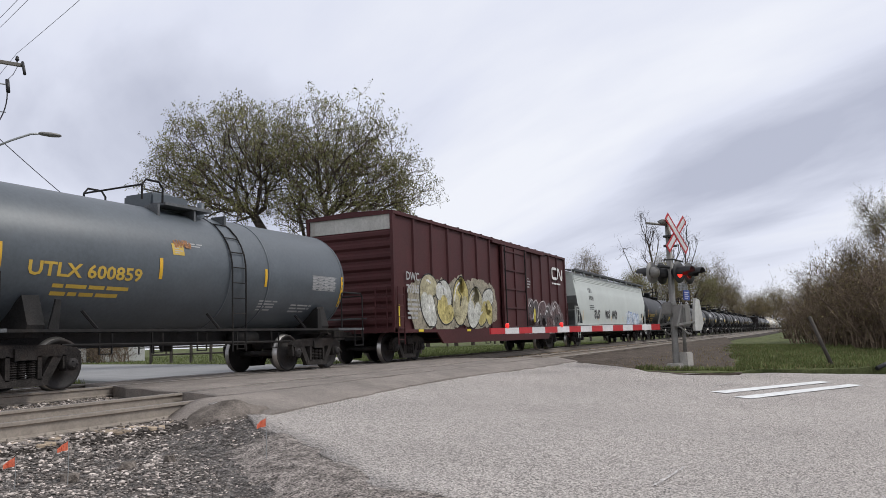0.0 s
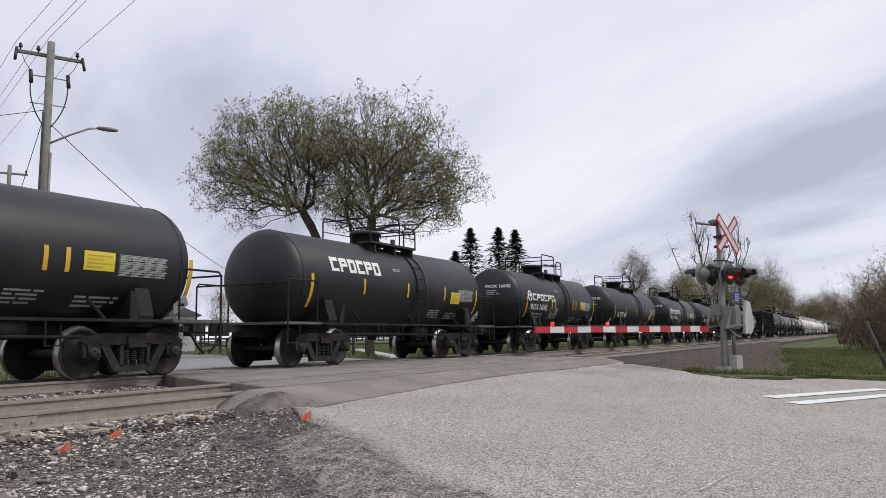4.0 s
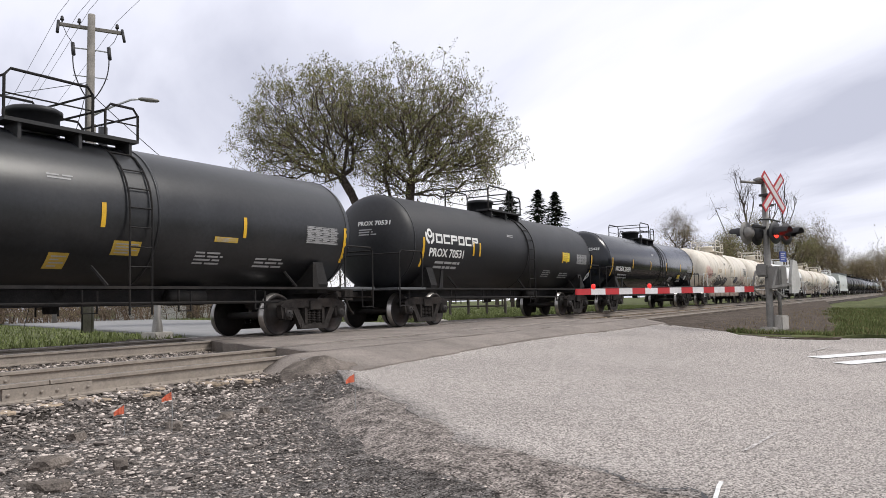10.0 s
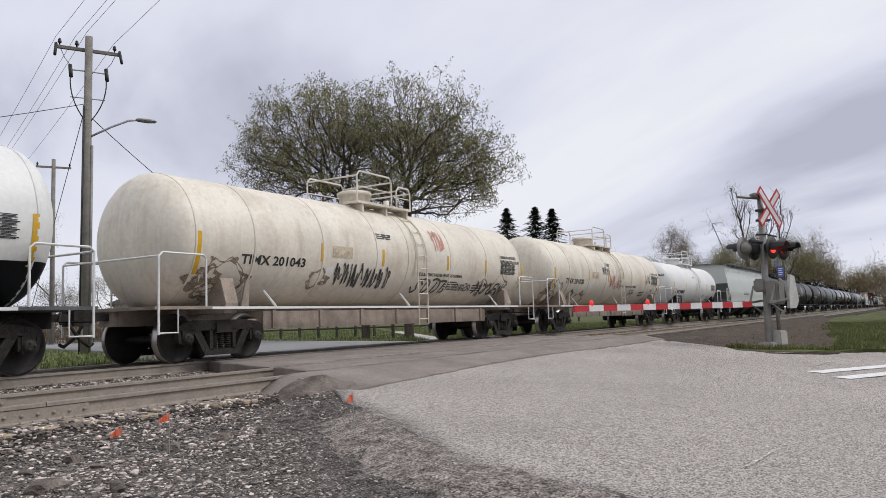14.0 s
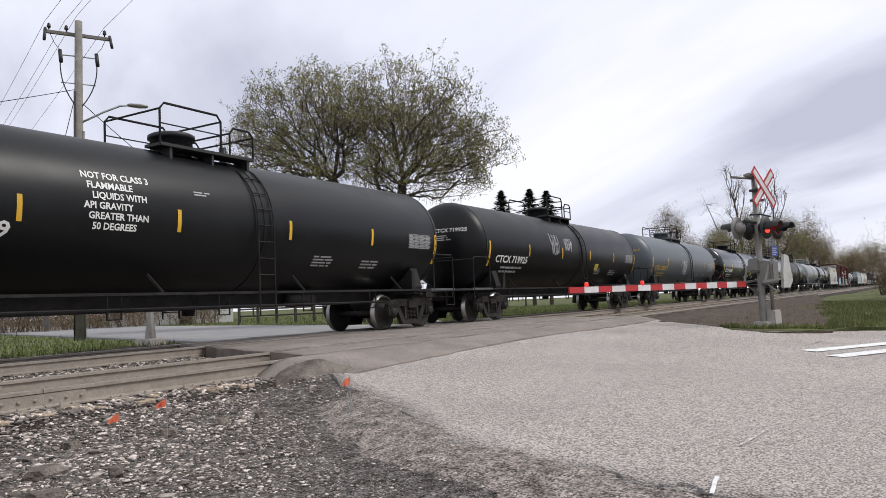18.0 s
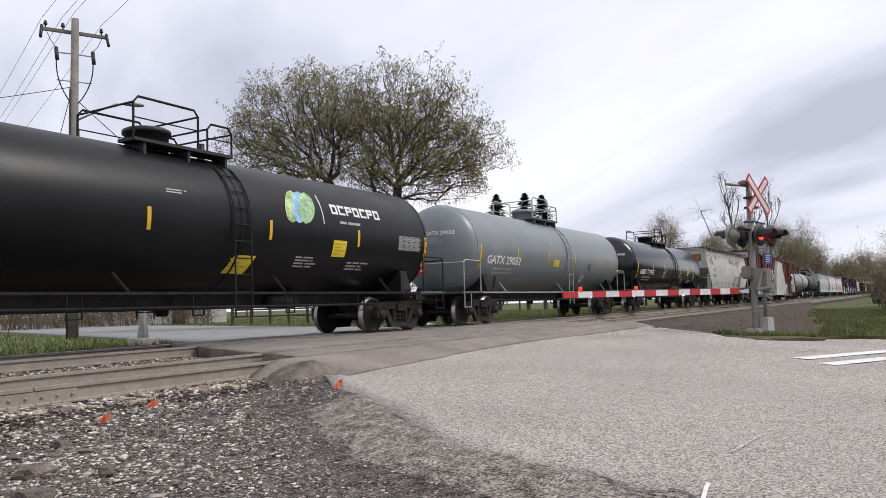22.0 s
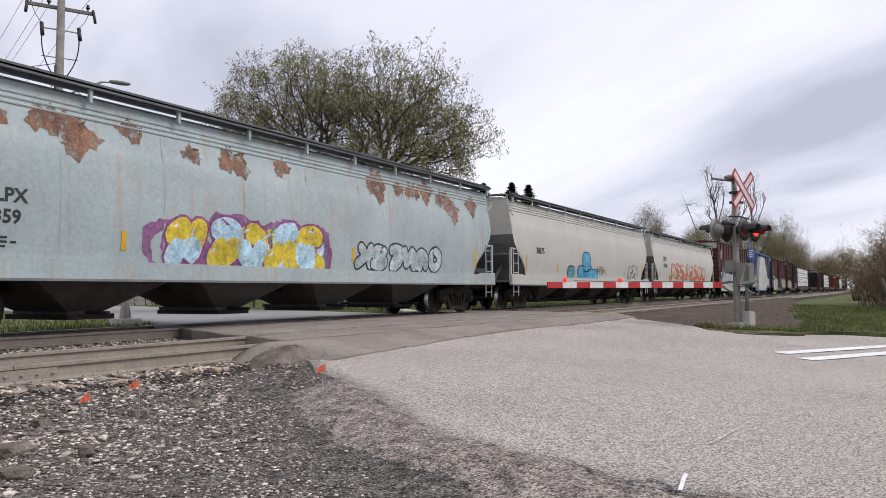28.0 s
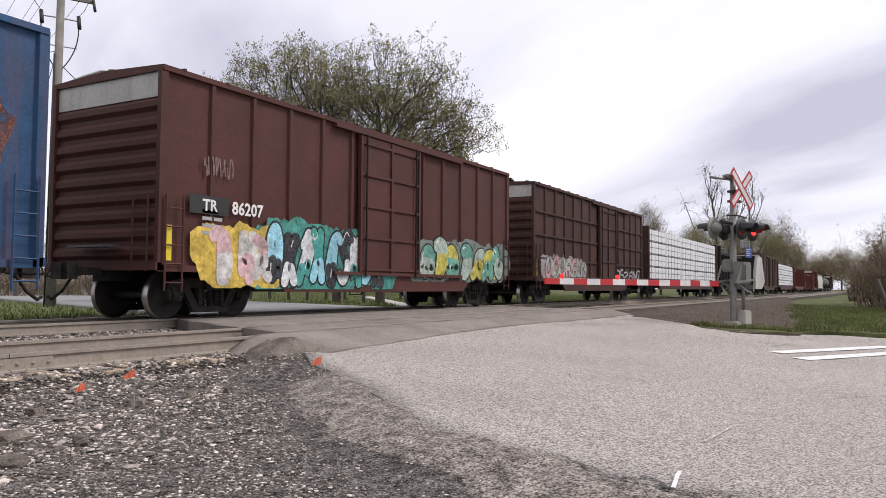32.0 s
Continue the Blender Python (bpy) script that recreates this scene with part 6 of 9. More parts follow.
def graffiti(root, surf, x0, z0, w, h, cols, seed, n=5, cloud=None, fat=0.16, label="sprayed graffiti piece", ink=(0.015, 0.015, 0.018), second=0.5, taper=False):
    """A sprayed piece: an uneven cloud behind, then outlined rounded forms filled in two tones with thin highlights."""
    rg = random.Random(seed)
    lift = 0.003
    if cloud:
        bm = bmesh.new()
        for k in range(n * 2 + 1):
            cx, cz = x0 + w * k / (n * 2), z0 + h * rg.uniform(0.38, 0.6)
            r = h * rg.uniform(0.42, 0.56)
            vs = []
            for j in range(36):
                a = j / 36 * 6.2832
                q = 1 + 0.10 * math.sin(3 * a + k) + 0.05 * math.sin(8 * a + 2 * k) + 0.04 * math.sin(17 * a + k * 5)
                vs.append(bm.verts.new(surf(cx + r * q * math.cos(a), max(z0 - 0.02, min(z0 + h * 1.12, cz + r * q * math.sin(a))), lift + 0.0003 * k)))
            bm.faces.new(vs)
        part("graffiti_cloud", bm, paint(cloud), root, label)
        lift += 0.0045
    cw = w / n
    t = min(h * fat * 1.25, cw * 0.25)
    for k in range(n):
        form = rg.choice(FORMS)
        flip = rg.random() < 0.4
        lean = rg.uniform(-0.10, 0.22) * h
        hh, zz = h * rg.uniform(0.82, 1.0), z0 + h * rg.uniform(0.0, 0.08)
        a0 = x0 + cw * k - 0.06 * cw
        line, fill, low, cut = bmesh.new(), bmesh.new(), bmesh.new(), bmesh.new()
        li = lift + 0.001 * (k % 2)
        for s in form:
            q = [(a0 + t + (1 - u if flip else u) * (cw * 1.2 - 2 * t) + lean * v + 0.03 * cw * rg.uniform(-1, 1), zz + t + v * (hh - 2 * t)) for u, v in s]
            q = curve_through(q)
            if ink:
                stroke(line, surf, q, t * 1.0 + min(0.05, t * 0.4), li)
            stroke(fill, surf, q, t, li + 0.0035, True, taper)
            run = []
            for c in q + [(0.0, 1e9)]:
                if c[1] < zz + hh * second:
                    run.append(c)
                else:
                    if len(run) > 2 and len(cols) > 1:
                        stroke(low, surf, run, t * 0.98, li + 0.0075)
                    run = []
            m = len(q) // 3
            stroke(cut, surf, [(x - t * 0.5, z + t * 0.35) for x, z in q[1:max(4, m)]], t * 0.12, li + 0.0115, False)
        c = k % len(cols)
        for bm, col in ((line, ink), (fill, cols[c]), (low, cols[(c + 1) % len(cols)]), (cut, (0.62, 0.62, 0.62) if ink else None)):
            if bm.faces and col:
                part("graffiti", bm, paint(col), root, label)
            else:
                bm.free()


def sprayed_word(root, surf, text, x, z, w, h, cols, ink=(0.02, 0.02, 0.025)):
    """A readable sprayed word in fat letters, outlined and filled letter by letter."""
    cw = w / len(text)
    for k, ch in enumerate(text):
        for fat, col, li in ((0.10, ink, 0.012), (0.035, cols[k % len(cols)], 0.0155)):
            co, fs = fat_letter(ch, fat)
            x1 = max(c[0] for c in fat_letter(ch, 0.035)[0])
            bm = bmesh.new()
            vs = [bm.verts.new(surf(x + cw * k + c[0] / x1 * cw * 0.92 + 0.10 * c[1] * h, z + c[1] / 0.75 * h * (1 - 0.08 * (k % 2)), li + 0.0008 * (k % 2))) for c in co]
            for f in fs:
                try:
                    bm.faces.new([vs[i] for i in f])
                except ValueError:
                    pass
            part("graffiti", bm, paint(col), root, "fat outlined graffiti letter")


def tag_on(root, surf, x0, z0, w, h, col, seed, n=6, thick=0.016):
    """A thin scribbled tag."""
    rg = random.Random(seed)
    bm = bmesh.new()
    for k in range(n):
        p = []
        for i in range(9):
            p.append((x0 + w * (k + 0.1 + 0.9 * i / 8 * rg.uniform(0.6, 1.0)) / n, z0 + h * (0.5 + 0.48 * math.sin(i * rg.uniform(0.8, 1.6) + k))))
        stroke(bm, surf, curve_through(p, 3), thick, 0.010 + 0.001 * k)
    part("graffiti_tag", bm, paint(col), root, "thin scribbled graffiti tag")


# ---- tank car ----
def ladder_bm(x, zs, y, w=0.42, r=0.014, curve=None):
    bm = bmesh.new()
    z0, z1 = zs
    pts = [z0 + (z1 - z0) * k / 14 for k in range(15)]
    yy = (lambda z: y) if curve is None else curve
    for o in (-w / 2, w / 2):
        tube(bm, [(x + o, yy(z), z) for z in pts], r * 1.5, 5)
    k = z0 + 0.15
    while k < z1:
        tube(bm, [(x - w / 2, yy(k), k), (x + w / 2, yy(k), k)], r, 5)
        k += 0.34
    return bm


def tank_car(x_l, x_r, label, paint_key="tank_black", r=1.43, zc=2.46, frame_key="frame_black", rail_key="frame_black", manway=True, marks=(), rings=(), two_tone=None, dress=None, seam=True, fitting="round", skip_table=False, ink="white", stripes=None, rail=1.3):
    half = (x_r - x_l) / 2
    root = thing("tank_car", label, "tank car", group="freight cars")
    mt = M[paint_key]
    head = r * 0.50
    prof = [(-half + head * (1 - math.cos(math.pi / 2 * (k / 8))), r * math.sin(math.pi / 2 * (k / 8))) for k in range(9)]
    body = prof + [(-a, q) for a, q in prof[::-1]]
    shell = part("tank", lathe(bmesh.new(), body, 56, "x", (0, 0, zc)), mt, root)
    surf = round_side(r, zc)
    for xr_ in rings:
        bm = lathe(bmesh.new(), [(xr_ - 0.025, r - 0.01), (xr_ - 0.025, r + 0.012), (xr_ + 0.025, r + 0.012), (xr_ + 0.025, r - 0.01)], 48, "x", (0, 0, zc))
        part("seam_band", bm, mt, shell)
    if seam:
        for s in (-1, 1):
            bm = bmesh.new()
            lathe(bm, [(s * (half - head) - 0.02, r - 0.01), (s * (half - head) - 0.02, r + 0.008), (s * (half - head) + 0.02, r + 0.008), (s * (half - head) + 0.02, r - 0.01)], 48, "x", (0, 0, zc))
            part("head_seam", bm, mt, shell)
    if two_tone:
        z_cut, m2 = two_tone
        bm = bmesh.new()
        seg = 40
        loops = []
        drop = zc - z_cut
        for (x, q), (xn, qn) in zip(body, body[1:] + body[-1:]):
            if q > drop:
                a1 = math.asin(-drop / q)
                arc = [a1 - (math.pi + 2 * a1) * k / seg for k in range(seg + 1)]
                loops.append([(x, -(q + 0.006) * math.cos(a), zc + (q + 0.006) * math.sin(a)) for a in arc])
            if (q - drop) * (qn - drop) < 0:
                xe = x + (xn - x) * (drop - q) / (qn - q)
                loops.append([(xe, -0.002 * math.cos(math.pi * k / seg), z_cut) for k in range(seg + 1)])
        loft(bm, loops, close=False, caps=False, smooth=True)
        part("lower_band", bm, M[m2], shell)
    # stub sills, bolsters and saddle legs
    fm = M[frame_key]
    bm = box(bmesh.new(), -half - 0.25, half + 0.25, -0.22, 0.22, 0.72, 1.06)
    part("centre_sill", bm, fm, root)
    for s in (-1, 1):
        tx = s * (half - 1.55)
        bm = bmesh.new()
        prism(bm, [(-1.3, 0.92), (1.3, 0.92), (1.36, 1.12), (1.2, 1.62), (0.6, 1.16), (-0.6, 1.16), (-1.2, 1.62), (-1.36, 1.12)], tx - 0.16, tx + 0.16, "x")
        part("saddle", bm, fm, root)
        bm = box(bmesh.new(), *sorted((s * (half - 1.0), s * (half + 0.3))), -1.42, 1.42, 1.0, 1.06)
        part("end_platform", bm, M["grating"] if frame_key == "frame_black" else fm, root)
        for y in (-1.42, 1.42):
            xa, xb = s * (half - 0.85), s * (half + 0.22)
            bm = tube(bmesh.new(), [(xa, y, 1.05), (xa, y, 1.95), (xa + s * 0.08, y, 2.02), (xb - s * 0.08, y, 2.02), (xb, y, 1.95), (xb, y, 0.55)], 0.022, 6)
            tube(bm, [(xb, y, 0.58), (xb - s * 0.42, y, 0.58), (xb - s * 0.42, y, 1.0)], 0.016, 5)
            part("end_railing", bm, M[rail_key], root)
        bm = tube(bmesh.new(), [(s * (half + 0.22), -1.42, 1.95), (s * (half + 0.22), 1.42, 1.95)], 0.02, 6)
        part("end_railing", bm, M[rail_key], root)
        bm = bmesh.new()
        prism(bm, [(tx - 0.10 - s * 0.3, 1.05), (tx + 0.10 - s * 0.3, 1.05), (tx + 0.07 - s * 0.36, 1.55), (tx - 0.03 - s * 0.36, 1.55)], -1.40, -1.36)
        part("jacking_post", bm, fm, root)
        add_truck(root, tx)
    add_couplers(root, half + 0.25)
    if frame_key == "frame_tan":
        bm = box(bmesh.new(), -half + 2.7, half - 2.7, -1.05, 1.05, 0.58, 0.96)
        for k in range(7):
            x = -half + 3.0 + (2 * half - 6.0) * k / 6
            box(bm, x - 0.05, x + 0.05, -1.09, 1.09, 0.60, 0.98)
        part("sill_skirt", bm, fm, root, "dusty tan sill below the tank")
    # side running rails with slanted stays
    for y in (-1.38, 1.38):
        bm = box(bmesh.new(), -half + 0.5, half - 0.5, y - 0.03, y + 0.03, 1.0, 1.05)
        n = max(3, int(half / 2))
        for k in range(n):
            x = -half + 2.6 + (2 * half - 5.2) * k / (n - 1)
            tube(bm, [(x + 0.14, y, 1.05), (x - 0.06, y * 0.88, 1.38)], 0.03, 5)
        part("side_rail", bm, M[rail_key], root)
    # piping and gear below
    bm = tube(bmesh.new(), [(-half + 2.4, -0.9, 0.78), (half - 2.4, -0.9, 0.74)], 0.028, 6)
    for k in range(5):
        x = -half + 3.2 + (2 * half - 6.4) * k / 4
        tube(bm, [(x, -0.9, 1.0), (x, -0.9, 0.6), (x + 0.28, -0.9, 0.6), (x + 0.28, -0.9, 0.98)], 0.02, 5)
    part("brake_rigging", bm, fm, root)
    bm = lathe(bmesh.new(), [(-0.45, 0.0), (-0.42, 0.16), (0.42, 0.16), (0.45, 0.0)], 14, "x", (half * 0.35, -0.45, 0.86))
    part("brake_cylinder", bm, fm, root)
    bm = lathe(bmesh.new(), [(0.5, 0.0), (0.5, 0.12), (0.62, 0.14), (0.72, 0.22), (1.05, 0.3)], 14, "z", (0, 0, 0.1))
    part("outlet_valve", bm, fm, root)
    # top fittings: manway, platform, safety rail, ladders
    top = zc + r
    if manway:
        dark = paint_key in ("tank_black", "tank_dull", "tank_navy", "tank_jet")
        mw = M["tank_dull"] if dark else mt
        rm = M[rail_key] if ink == "white" else mt
        if fitting == "box":
            bm = box(bmesh.new(), -0.85, 0.25, -0.42, 0.42, top - 0.12, top + 0.30)
            bmesh.ops.bevel(bm, geom=bm.edges[:], offset=0.05, segments=2, affect="EDGES")
            part("valve_housing", bm, mw, root)
            lid = lathe(bmesh.new(), [(top + 0.28, 0.30), (top + 0.36, 0.30), (top + 0.38, 0.0)], 16, "z", (-0.3, 0, 0))
            part("manway", lid, mw, root)
        else:
            bm = lathe(bmesh.new(), [(top - 0.10, 0.42), (top + 0.32, 0.42), (top + 0.32, 0.47), (top + 0.40, 0.47), (top + 0.44, 0.40), (top + 0.45, 0.0)], 22, "z", (-0.35, 0, 0))
            part("manway", bm, mw, root)
        bm = lathe(bmesh.new(), [(top - 0.05, 0.12), (top + 0.22, 0.12), (top + 0.26, 0.06), (top + 0.27, 0.0)], 12, "z", (0.45, 0.1, 0))
        lathe(bm, [(top - 0.05, 0.08), (top + 0.32, 0.08), (top + 0.33, 0.0)], 10, "z", (0.85, -0.2, 0))
        part("valve", bm, mt, root)
        # low deck with a tall rail round the manway and a shorter one by the ladder
        low_rails = fitting == "box"
        loops = ((-1.5, -0.95, 0.42),) if low_rails else ((-rail, 0.22, 0.80), (0.46, rail * 0.86, 0.60))
        for y in (-0.62, 0.62):
            bm = box(bmesh.new(), -0.9 if low_rails else -rail, 0.5 if low_rails else rail * 0.86, y - 0.24, y + 0.24, top - 0.03, top + 0.03)
            for x in (-rail * 0.8, 0, rail * 0.75):
                box(bm, x - 0.03, x + 0.03, y - 0.2, y + 0.2, top - 0.30, top - 0.03)
            part("walkway", bm, M["deck"] if dark else (M["grating"] if ink == "white" else mt), root)
            yo = y * 1.34
            bm = bmesh.new()
            for xa, xb, hh in loops:
                tube(bm, [(xa, yo, top), (xa, yo, top + hh - 0.12), (xa + 0.1, yo, top + hh), (xb - 0.1, yo, top + hh), (xb, yo, top + hh - 0.12), (xb, yo, top)], 0.024, 6)
                tube(bm, [(xa, yo, top + hh * 0.5), (xb, yo, top + hh * 0.5)], 0.014, 5)
            part("safety_rail", bm, rm, root)
        for xa, xb, hh in loops:
            for x in (xa, xb) if not low_rails else (xa,):
                bm = tube(bmesh.new(), [(x, -0.83, top + hh - 0.12), (x, 0.83, top + hh - 0.12)], 0.02, 6)
                part("safety_rail", bm, rm, root)
        for sgn in (-1, 1):
            def cv(z, sgn=sgn):
                h = max(-0.2, min(0.94, (z - zc) / r))
                return sgn * (r + 0.05) * math.sqrt(1 - h * h) if z > zc else sgn * (r + 0.05 - 0.0 * z)
            part("ladder", ladder_bm(0.78, (0.55, zc + r * 0.92), 0, 0.45, 0.013, cv), M[rail_key] if ink == "white" else mt, root)
    inkm = M[ink if ink != "white" else "white"]
    dim = M["dimwhite"] if ink == "white" else M["blackink"]
    hx = half
    # vertical reflector stripes along the waist
    if stripes is None:
        n = 6 if half > 7.5 else 5
        stripes = [-hx + 0.88 + (2 * hx - 1.65) * k / (n - 1) for k in range(n)]
    for k, x in enumerate(stripes):
        if k in (0, len(stripes) - 1):
            stripe_on(root, surf, x, zc - 0.70, zc + 0.10, M["yellow"], 0.105)
        else:
            stripe_on(root, surf, x, zc - 0.31, zc + 0.10, M["yellow"], 0.085)
    if not skip_table:
        table_on(root, surf, hx - 2.06, zc - 0.30, 1.05, 0.36, dim, int(half * 10))
    lines_on(root, surf, hx * 0.30, zc - 0.86, 0.8, 0.26, 4, dim, 2)
    lines_on(root, surf, hx * 0.52, zc - 0.88, 0.9, 0.22, 3, dim, 3)
    lines_on(root, surf, -hx * 0.12, zc + 0.40, 0.5, 0.10, 2, dim, 4)
    for mk in marks:
        mk(root, surf, hx, zc, r)
    if dress:
        dress(root, surf, hx, zc, r)
    return root, half


def mark_text(text, fx, dz, h, ink="white", sub=True, stretch=1.28, inset=1.4):
    """Reporting marks at a share fx of the half length, dz above the axis, with weight lines below."""
    def f(root, surf, hx, zc, r):
        x = fx * hx if fx > -0.45 else -hx + inset
        e = text_on(root, surf, text, x, zc + dz - 0.44, h * 0.88, M[ink], stretch)

        def on_head(u, z, lift):
            q = min(0.98, (u * u + (z - zc) ** 2) / (r * r))
            return (-hx + r * 0.5 * (1 - math.sqrt(1 - q)) - lift - 0.006, -u, z)
        text_on(root, on_head, text, -0.1, zc + 0.42, 0.12, M[ink], 1.1)
        lines_on(root, on_head, -0.05, zc + 0.14, 0.6, 0.2, 3, M["dimwhite" if ink == "white" else ink], 6)
        if sub:
            lines_on(root, surf, x + (e - x) * 0.22, zc + dz - 0.79, (e - x) * 0.72, 0.26, 2, M["dimwhite" if ink in ("white",) else ink], 5)
    return f


def mark_loops(fx, dz, w, h, col, seed, n):
    """A quick looping tag in one thin line of paint."""
    def f(root, surf, hx, zc, r):
        graffiti(root, surf, fx * hx, zc + dz, w, h, [col], seed, n, None, 0.055, "thin looping black tag", ink=None)
    return f


def mark_panel(fx, dz, w, h, key="lemon", skew=0.0):
    def f(root, surf, hx, zc, r):
        zc -= 0.30
        p = panel_on(root, surf, fx * hx, zc + dz, w, h, M[key], skew=skew)
        bm = bmesh.new()
        for k in range(4):
            quad_on(bm, surf, fx * hx + 0.06, fx * hx + w * (0.6 + 0.3 * (k % 2)), zc + dz + h * (0.14 + 0.2 * k), zc + dz + h * (0.22 + 0.2 * k), 0.0085)
        part("placard_lines", bm, M["gold" if key == "lemon" else "dimwhite"], p)
    return f


def mark_diamond(fx, dz, key="red"):
    def f(root, surf, hx, zc, r):
        diamond_on(root, surf, fx * hx, zc + dz, 0.19, M[key])
    return f


def mark_word(fx, dz, h, w, n, key="white", seed=1, emblem=False):
    """A maker's or leasing firm's name: plain block shapes in its colour."""
    def f(root, surf, hx, zc, r):
        cw = w / n
        x_s = fx * hx if fx > -0.45 or emblem is None else -hx + 1.72
        for k in range(n):
            bm = bmesh.new()
            a = x_s + k * cw
            b = a + cw * 0.84
            t = h * 0.27
            z = zc + dz
            quad_on(bm, surf, a, a + t, z, z + h, 0.007, 3)
            quad_on(bm, surf, a + t, b, z + h - t, z + h, 0.007)
            kind = (k * 2 + seed) % 3
            if kind != 1:
                quad_on(bm, surf, b - t, b, z + (0 if kind else h * 0.4), z + h - t, 0.007, 2)
            quad_on(bm, surf, a + t, b - (t if kind != 1 else 0), z + (h * 0.38 if kind == 0 else 0), z + (h * 0.38 if kind == 0 else 0) + t * 0.8, 0.007)
            part("firm_mark", bm, M[key], root, "bold block mark of the owner")
        if emblem:
            bm = bmesh.new()
            x0 = x_s - 0.5
            stroke(bm, surf, [(x0, zc + dz + h * 0.9), (x0 + 0.02, zc + dz + h * 0.3), (x0 + 0.12, zc + dz)], 0.045, 0.008)
            stroke(bm, surf, [(x0 + 0.38, zc + dz + h * 0.9), (x0 + 0.36, zc + dz + h * 0.3), (x0 + 0.26, zc + dz)], 0.045, 0.008)
            stroke(bm, surf, [(x0 + 0.19 + 0.10 * math.cos(q), zc + dz + h * 0.95 + 0.10 * math.sin(q)) for q in [i * 0.7 for i in range(10)]], 0.035, 0.010)
            part("emblem", bm, M[key], root, "small white emblem of two open palms")
    return f


def mark_tag(fx, dz, w, h, col, seed, n=6, thick=0.016):
    def f(root, surf, hx, zc, r):
        tag_on(root, surf, fx * hx, zc + dz, w, h, col, seed, n, thick)
    return f


def mark_piece(fx, dz, w, h, cols, seed, n=5, cloud=None):
    def f(root, surf, hx, zc, r):
        graffiti(root, surf, fx * hx, zc + dz, w, h, cols, seed, n, cloud)
    return f


# ---- box car ----
def box_car(x_l, x_r, label, key="box_brown", h=4.62, y=1.58, ribs=12, door=(-0.12, 0.25), dress=None, grid=False, roof_key=None, white_band=True, doors=1):
    half = (x_r - x_l) / 2
    root = thing("box_car", label, "box car", group="freight cars")
    mt = M[key]
    zb, zt = 1.02, h - 0.10
    bm = box(bmesh.new(), -half + 0.08, half - 0.08, -y + 0.065, y - 0.065, zb, zt)
    body = part("body", bm, mt, root)
    bm = bmesh.new()
    prism(bm, [(-y - 0.02, zt - 0.06), (y + 0.02, zt - 0.06), (y + 0.02, zt + 0.04), (0.0, h + 0.02), (-y - 0.02, zt + 0.04)], -half, half, "x")
    roof = part("roof", bm, M[roof_key] if roof_key else mt, root)
    bm = bmesh.new()
    for k in range(int(half * 2 / 1.1)):
        x = -half + 0.5 + k * 1.1
        prism(bm, [(-y - 0.03, zt + 0.02), (0, h + 0.015), (y + 0.03, zt + 0.02), (y + 0.03, zt + 0.07), (0, h + 0.065), (-y - 0.03, zt + 0.07)], x - 0.03, x + 0.03, "x")
    part("roof_seam", bm, M[roof_key] if roof_key else mt, roof)
    # side sill: deeper between the trucks
    for s in (-1, 1):
        bm = bmesh.new()
        q = [(-half, 1.02), (-half, 0.90), (-half + 2.9, 0.90), (-half + 3.4, 0.52), (half - 3.4, 0.52), (half - 2.9, 0.90), (half, 0.90), (half, 1.02)]
        prism(bm, q, s * (y - 0.03) - 0.03, s * (y - 0.03) + 0.03)
        part("side_sill", bm, mt, root)
    # vertical posts on both sides, kept clear of the door
    d0, d1 = door[0] * half, door[1] * half
    rib_me = None
    for s in (-1, 1):
        for k in range(ribs + 1):
            x = -half + 0.1 + (2 * half - 0.2) * k / ribs
            if d0 - 0.1 < x < d1 + 0.1:
                continue
            if rib_me is None:
                bm = bmesh.new()
                prism(bm, [(-0.075, 0.0), (-0.045, -0.066), (0.045, -0.066), (0.075, 0.0)], 0.92, zt - 0.02, "z")
                rib_me = mesh_of(bm, "side_post", mt)
            p = part("side_post", rib_me, None, body)
            p.matrix_basis = pose(x, s * (y - 0.067), 0, 0, 0, 0 if s < 0 else 180)
        if grid:
            for z in (1.75, 2.65, 3.55):
                for xa, xb in ((-half + 0.1, d0 - 0.15), (d1 + 0.15, half - 0.1)):
                    part("side_rail", box(bmesh.new(), xa, xb, s * (y - 0.02) - 0.03, s * (y - 0.02) + 0.03, z, z + 0.07), mt, body)
        # sliding door with rails, stiffeners, lock bars
        dy = s * (y + 0.02)
        bm = box(bmesh.new(), d0, d1, dy - 0.03, dy + 0.03, 0.98, zt - 0.18)
        dr = part("door", bm, mt, root)
        for k in range(5):
            z = 1.05 + (zt - 1.45) * k / 4
            part("door_stiffener", box(bmesh.new(), d0 + 0.02, d1 - 0.02, dy + s * 0.035 - 0.04, dy + s * 0.035 + 0.04, z, z + 0.07), mt, dr)
        for x in (d0 + 0.03, (d0 + d1) / 2, d1 - 0.03):
            part("door_stiffener", box(bmesh.new(), x - 0.04, x + 0.04, dy + s * 0.037 - 0.045, dy + s * 0.037 + 0.045, 1.0, zt - 0.2), mt, dr)
        for x in (d0 + 0.22, d1 - 0.25):
            part("lock_bar", tube(bmesh.new(), [(x, dy + s * 0.1, 0.9), (x, dy + s * 0.1, zt - 0.15)], 0.026, 6), M["frame_black"], dr)
        for z in (zt - 0.16, 0.93):
            part("door_track", box(bmesh.new(), d0 - 1.0, d1 + (d1 - d0) * 0.9, dy - 0.07, dy + 0.07, z, z + 0.08), mt, root)
